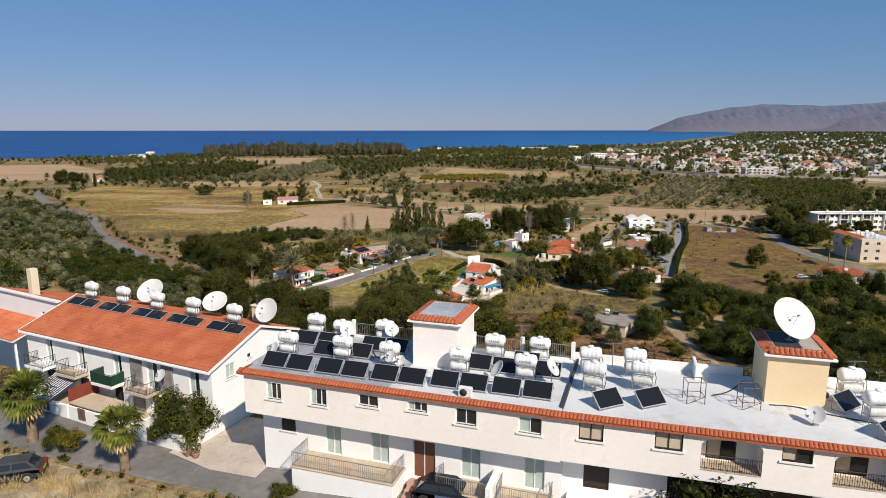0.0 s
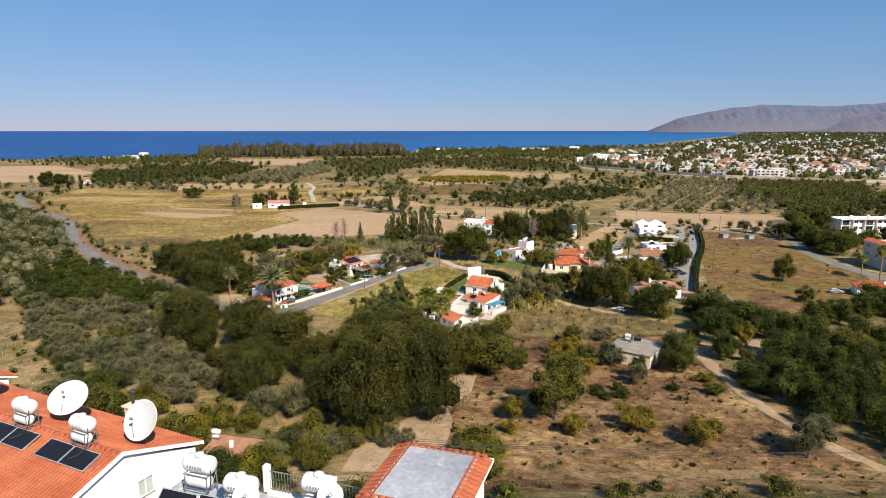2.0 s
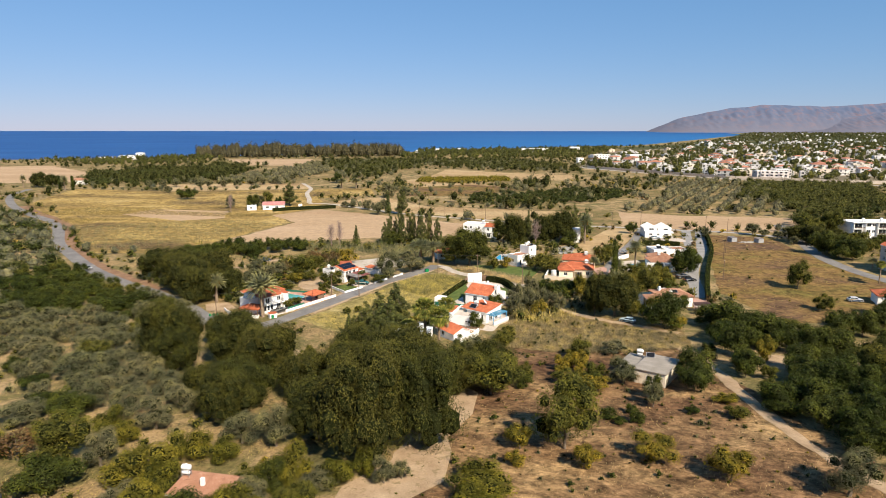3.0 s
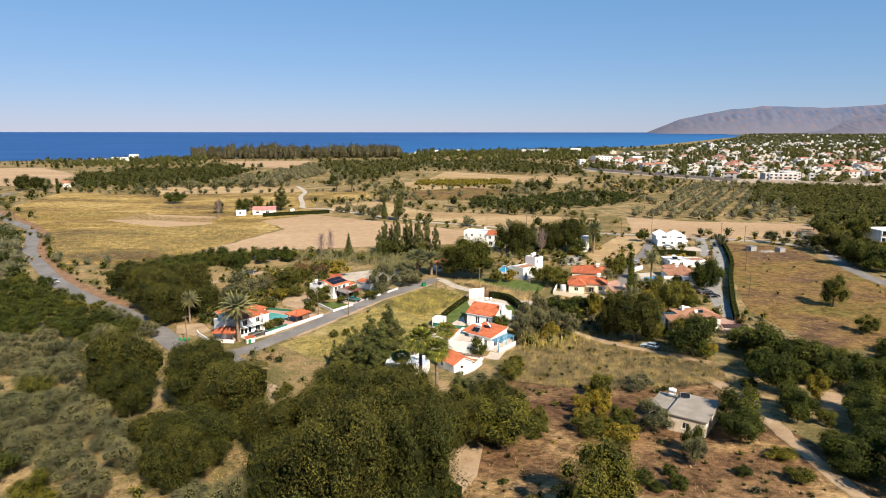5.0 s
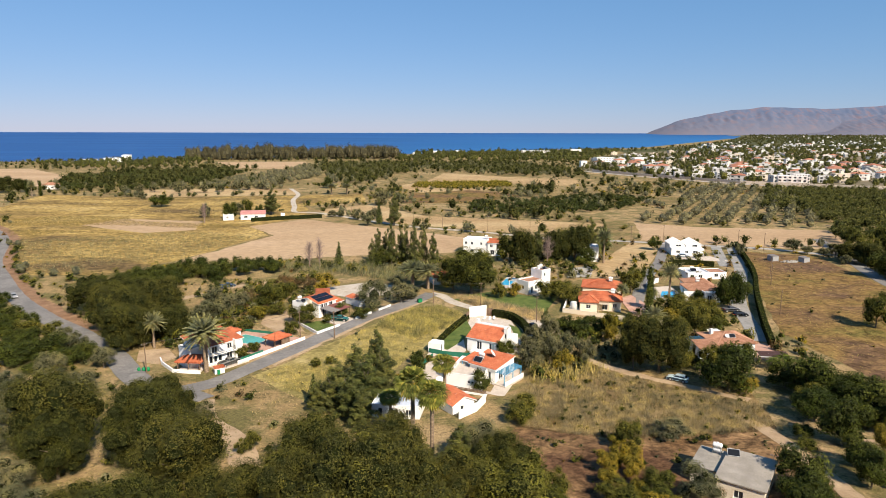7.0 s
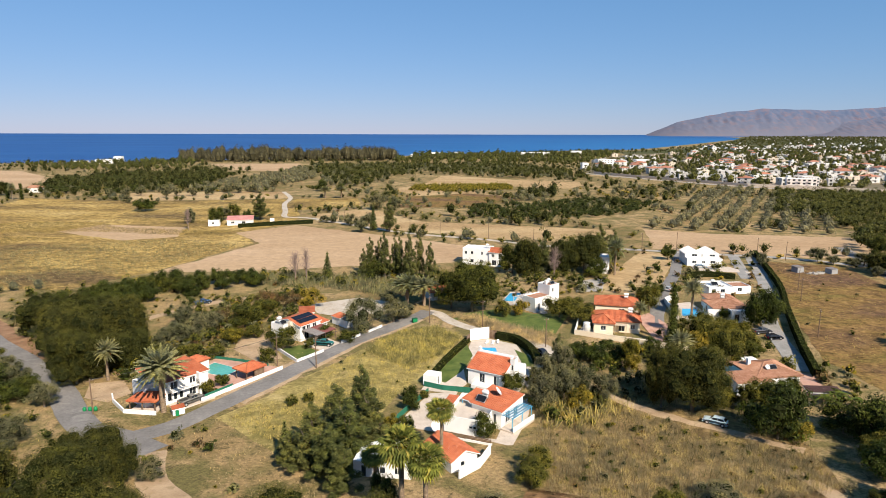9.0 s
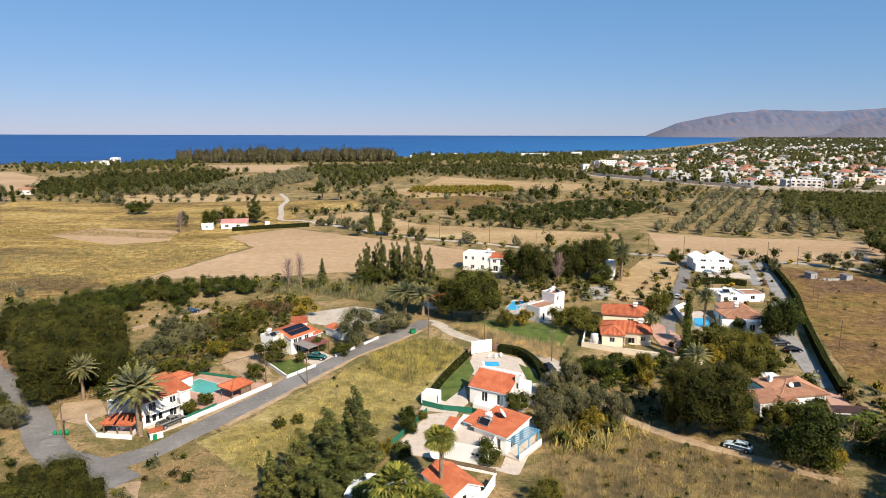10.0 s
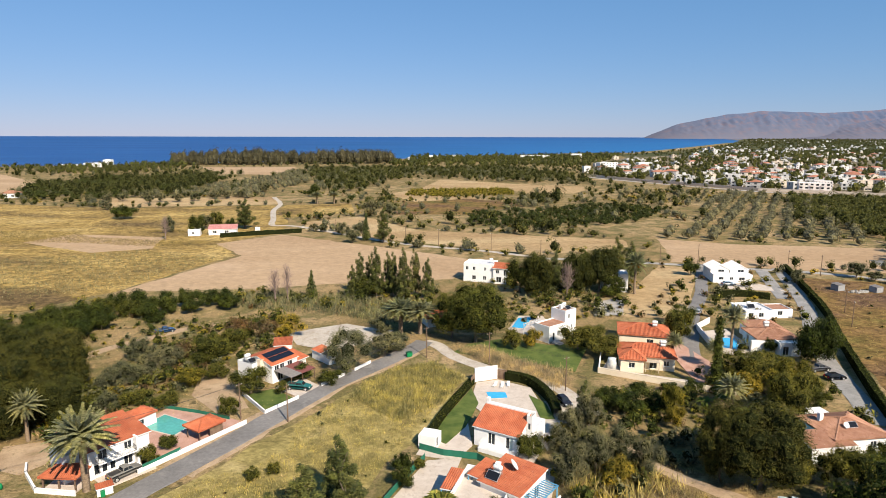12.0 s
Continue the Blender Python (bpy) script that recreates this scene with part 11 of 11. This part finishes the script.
car(-26.4, 39.9, 198, (0.06, 0.065, 0.065), "dark grey hatchback parked on the verge", z=land(-25.3, 39.4) + 0.05)
car(3.5, 35.4, -16, (0.015, 0.016, 0.02), "black car parked by the entrance", z=land(3.5, 35.4) + 0.1)
car(132.6, 221.6, -10, (0.6, 0.62, 0.63), "white car beside the bungalow")


def utility_pole(x, y, h, label="wooden utility pole with a cross-arm", arm=0.0, lamp=False):
    z = land(x, y)
    ob = thing("utility_pole", label, "utility pole", pose(x, y, z, 0, 0, arm), "utility poles")
    bm = bmesh.new()
    tube(bm, (0, 0, -0.5), (0, 0, h), 0.14, 0.09, 9)
    part("pole", bm, M["wood"], ob)
    bm = boxes((-0.7, -0.05, h - 0.5, 0.7, 0.05, h - 0.4))
    part("cross_arm", bm, M["wood"], ob)
    for k in (-0.6, 0, 0.6):
        bm = bmesh.new()
        lathe(bm, pose(k, 0, h - 0.4), [(0.03, 0), (0.05, 0.06), (0.02, 0.14)], 8)
        part("insulator", bm, WHITE_FRAME, ob)
    if lamp:
        bm = bmesh.new()
        tube(bm, (0, 0, h - 0.9), (0, -1.3, h - 0.3), 0.03, n=6)
        lathe(bm, pose(0, -1.5, h - 0.35, 80, 0, 0), [(0.03, -0.25), (0.12, -0.1), (0.12, 0.12), (0.04, 0.2)], 10)
        part("lamp_head", bm, STEEL, ob)
    return (x, y, z + h - 0.3)


POLES = {}
for k, (x, y, h, a) in enumerate(((-22.5, 228.4, 7.4, 60), (-31.5, 229.5, 7.2, 60), (31.6, 242.2, 7.6, 30), (17.0, 257.0, 8.0, 30), (-59.8, 204.5, 7.2, 50), (2.6, 262.5, 7.6, 50), (112.5, 372, 8.5, 20), (97, 372.5, 8.0, 20), (143, 360, 8.0, 20), (150, 350, 8, 20), (120, 286, 7.5, 70), (127, 300, 7.5, 70), (104, 250, 7.6, 70), (-10, 424, 8.5, 40), (6, 414, 8.5, 40), (30, 402, 8.5, 40), (50, 386, 8.0, 40), (-50, 460, 8.0, 40))):
    POLES[k] = utility_pole(x, y, h, arm=a)
POLES[20] = utility_pole(60.5, 79.0, 9.5, "wooden utility pole on the slope", 20, True)
POLES[21] = utility_pole(95.0, 92.0, 9.5, "wooden utility pole on the slope", 20)


def wires(pairs, n=3, sag=0.7):
    ob = thing("power_lines", "thin black power lines between poles", "power lines")
    for i, j in pairs:
        a, b = Vector(POLES[i]) if not isinstance(i, tuple) else Vector(i), Vector(POLES[j]) if not isinstance(j, tuple) else Vector(j)
        for k in range(n):
            o = Vector((0.5 * (k - 1), 0.0, 0.12 * k))
            bm = bmesh.new()
            p = [a.lerp(b, t / 12) + o - Vector((0, 0, sag * 4 * (t / 12) * (1 - t / 12))) for t in range(13)]
            side = (b - a).cross(Vector((0, 0, 1))).normalized() * 0.014
            rings = [[bm.verts.new(q + w) for w in (side, Vector((0, 0, 0.014)), -side, Vector((0, 0, -0.014)))] for q in p]
            for q, r in zip(rings, rings[1:]):
                for i in range(4):
                    bm.faces.new((q[i], q[(i + 1) % 4], r[(i + 1) % 4], r[i]))
            part("wire", bm, M["dark"], ob)


wires(((0, 1), (0, 5), (5, 3), (3, 2), (1, 4)))
wires((((-8.0, 60.0, 33.5), 20), (20, 21)), 4, 1.0)
# flagstones and bins
ob = thing("wheelie_bin", "dark green wheeled rubbish bin by the lane", "bin", pose(-1.6, 262.6, 0.15, 0, 0, 30))
part("body", boxes((-0.7, -0.45, 0.1, 0.7, 0.45, 1.1), bevel=0.06), plain("green_plastic", (0.01, 0.2, 0.07), 0.5), ob)
part("lid", boxes((-0.74, -0.5, 1.1, 0.74, 0.5, 1.22), bevel=0.04), plain("dark_green_plastic", (0.01, 0.09, 0.04), 0.5), ob)
ob = thing("bell_tank", "green and white tanks beside the garden wall", "tank", pose(-62.2, 206.0, 0.1) @ Matrix.Scale(0.7, 4))
for k in range(3):
    bm = bmesh.new()
    lathe(bm, pose(k * 1.4, 0.2 * k, 0), [(0.45, -0.1), (0.5, 0.4), (0.42, 1.0), (0.12, 1.2)], 12)
    part("tank", bm, plain("green_plastic", (0.01, 0.2, 0.07), 0.5), ob)

# planting in front of the flats, banana plants by the drive
BANANAS = ((57.3, 225.5, 4.2), (60.5, 226.5, 4.5), (60.2, 234, 4.0), (56, 232.5, 3.6), (79, 206.5, 4.2), (82, 207.5, 4.6), (84.5, 205.5, 4.0))
plant("stout", -18.95, 40.9, 5.3, 1.95, z=30.2, label="stout fan palm with yellowing lower fronds")
plant("stout", -28.2, 45.3, 5.9, 2.2, z=30.2, label="fan palm with a skirt of dry fronds")
plant("med", -25.2, 43.6, 2.0, 1.1, z=30.1, label="bright green bush on the verge")
plant("yel", -23.9, 43.1, 1.8, 1.05, z=30.1, label="yellow green bush on the verge")
for x, y in ((-15.4, 42.9), (-14.7, 42.6)):
    ob = thing("flower_pot", "terracotta pot with a small green plant", "flower pot", pose(x, y, land(x, y) + 0.14))
    bm = bmesh.new()
    lathe(bm, Matrix.Identity(4), [(0.2, 0), (0.3, 0.42), (0.33, 0.45), (0.27, 0.46)], 12)
    part("pot", bm, M["terracotta"], ob)
    part("plant", crown_mesh("plant", [(0, 0, 0.75, 0.4, 0.4, 0.4), (0.1, 0.1, 0.95, 0.25, 0.25, 0.35)], 160, 0.12, M["leaf_med"], core=False), None, ob)
for x, y, h in BANANAS:
    banana_plant(x, y, h)
scrub("street_weeds", "low weeds along the edge of the street", (([(-34, 46.6), (-28, 44.2), (-20, 41), (-12, 38), (-6, 35.6), (-6, 34.4), (-12, 36.6), (-20, 39.4), (-28, 42.6), (-34, 45)], 0.9, 0.6),), (0.12, 0.4))
blades("street_grass", "tall golden grass along the street", scatter([(-30, 43), (-22, 40), (-12, 36.4), (-3, 33), (-3, 31), (-14, 34.5), (-30, 40)], 0.8, 0.5, 0, 0.6), 0.9, 0.02, M["straw_blade"], 30, 0.22, 0.4)
plant("cit", -16.6, 44.6, 3.9, 2.4, z=30.1, label="dense dark green climber over the yard wall")
plant("med", -7.0, 37.0, 1.1, 0.9, z=30.3, label="small green weed bush by the kerb")


def bougainvillea(x, y, z, r, h):
    pink = leafy("magenta_bracts", (0.2, 0.015, 0.08), (0.42, 0.04, 0.19), 0.15, 0.25)
    ob = thing("bougainvillea", "dark bougainvillea bush with magenta flowers", "shrub", pose(x, y, z))
    part("stem", trunk_mesh("stem", h * 0.6, 0.08, 5, r * 0.5), None, ob)
    part("foliage", crown_mesh("foliage", lobes_round(h, r, 9, 0.0), 1300, 0.2, M["leaf_big"]), None, ob)
    part("flowers", crown_mesh("flowers", lobes_round(h * 1.03, r * 1.04, 8, 0.1), 420, 0.14, pink, core=False), None, ob)


bougainvillea(17.0, 29.3, 31.6, 4.2, 3.8)
plant("big", 84, 60, 10.5, 5.0, z=22)
plant("olv", 78, 96, 6.0, 4.4)
plant("olv", 88, 104, 6.5, 4.8)
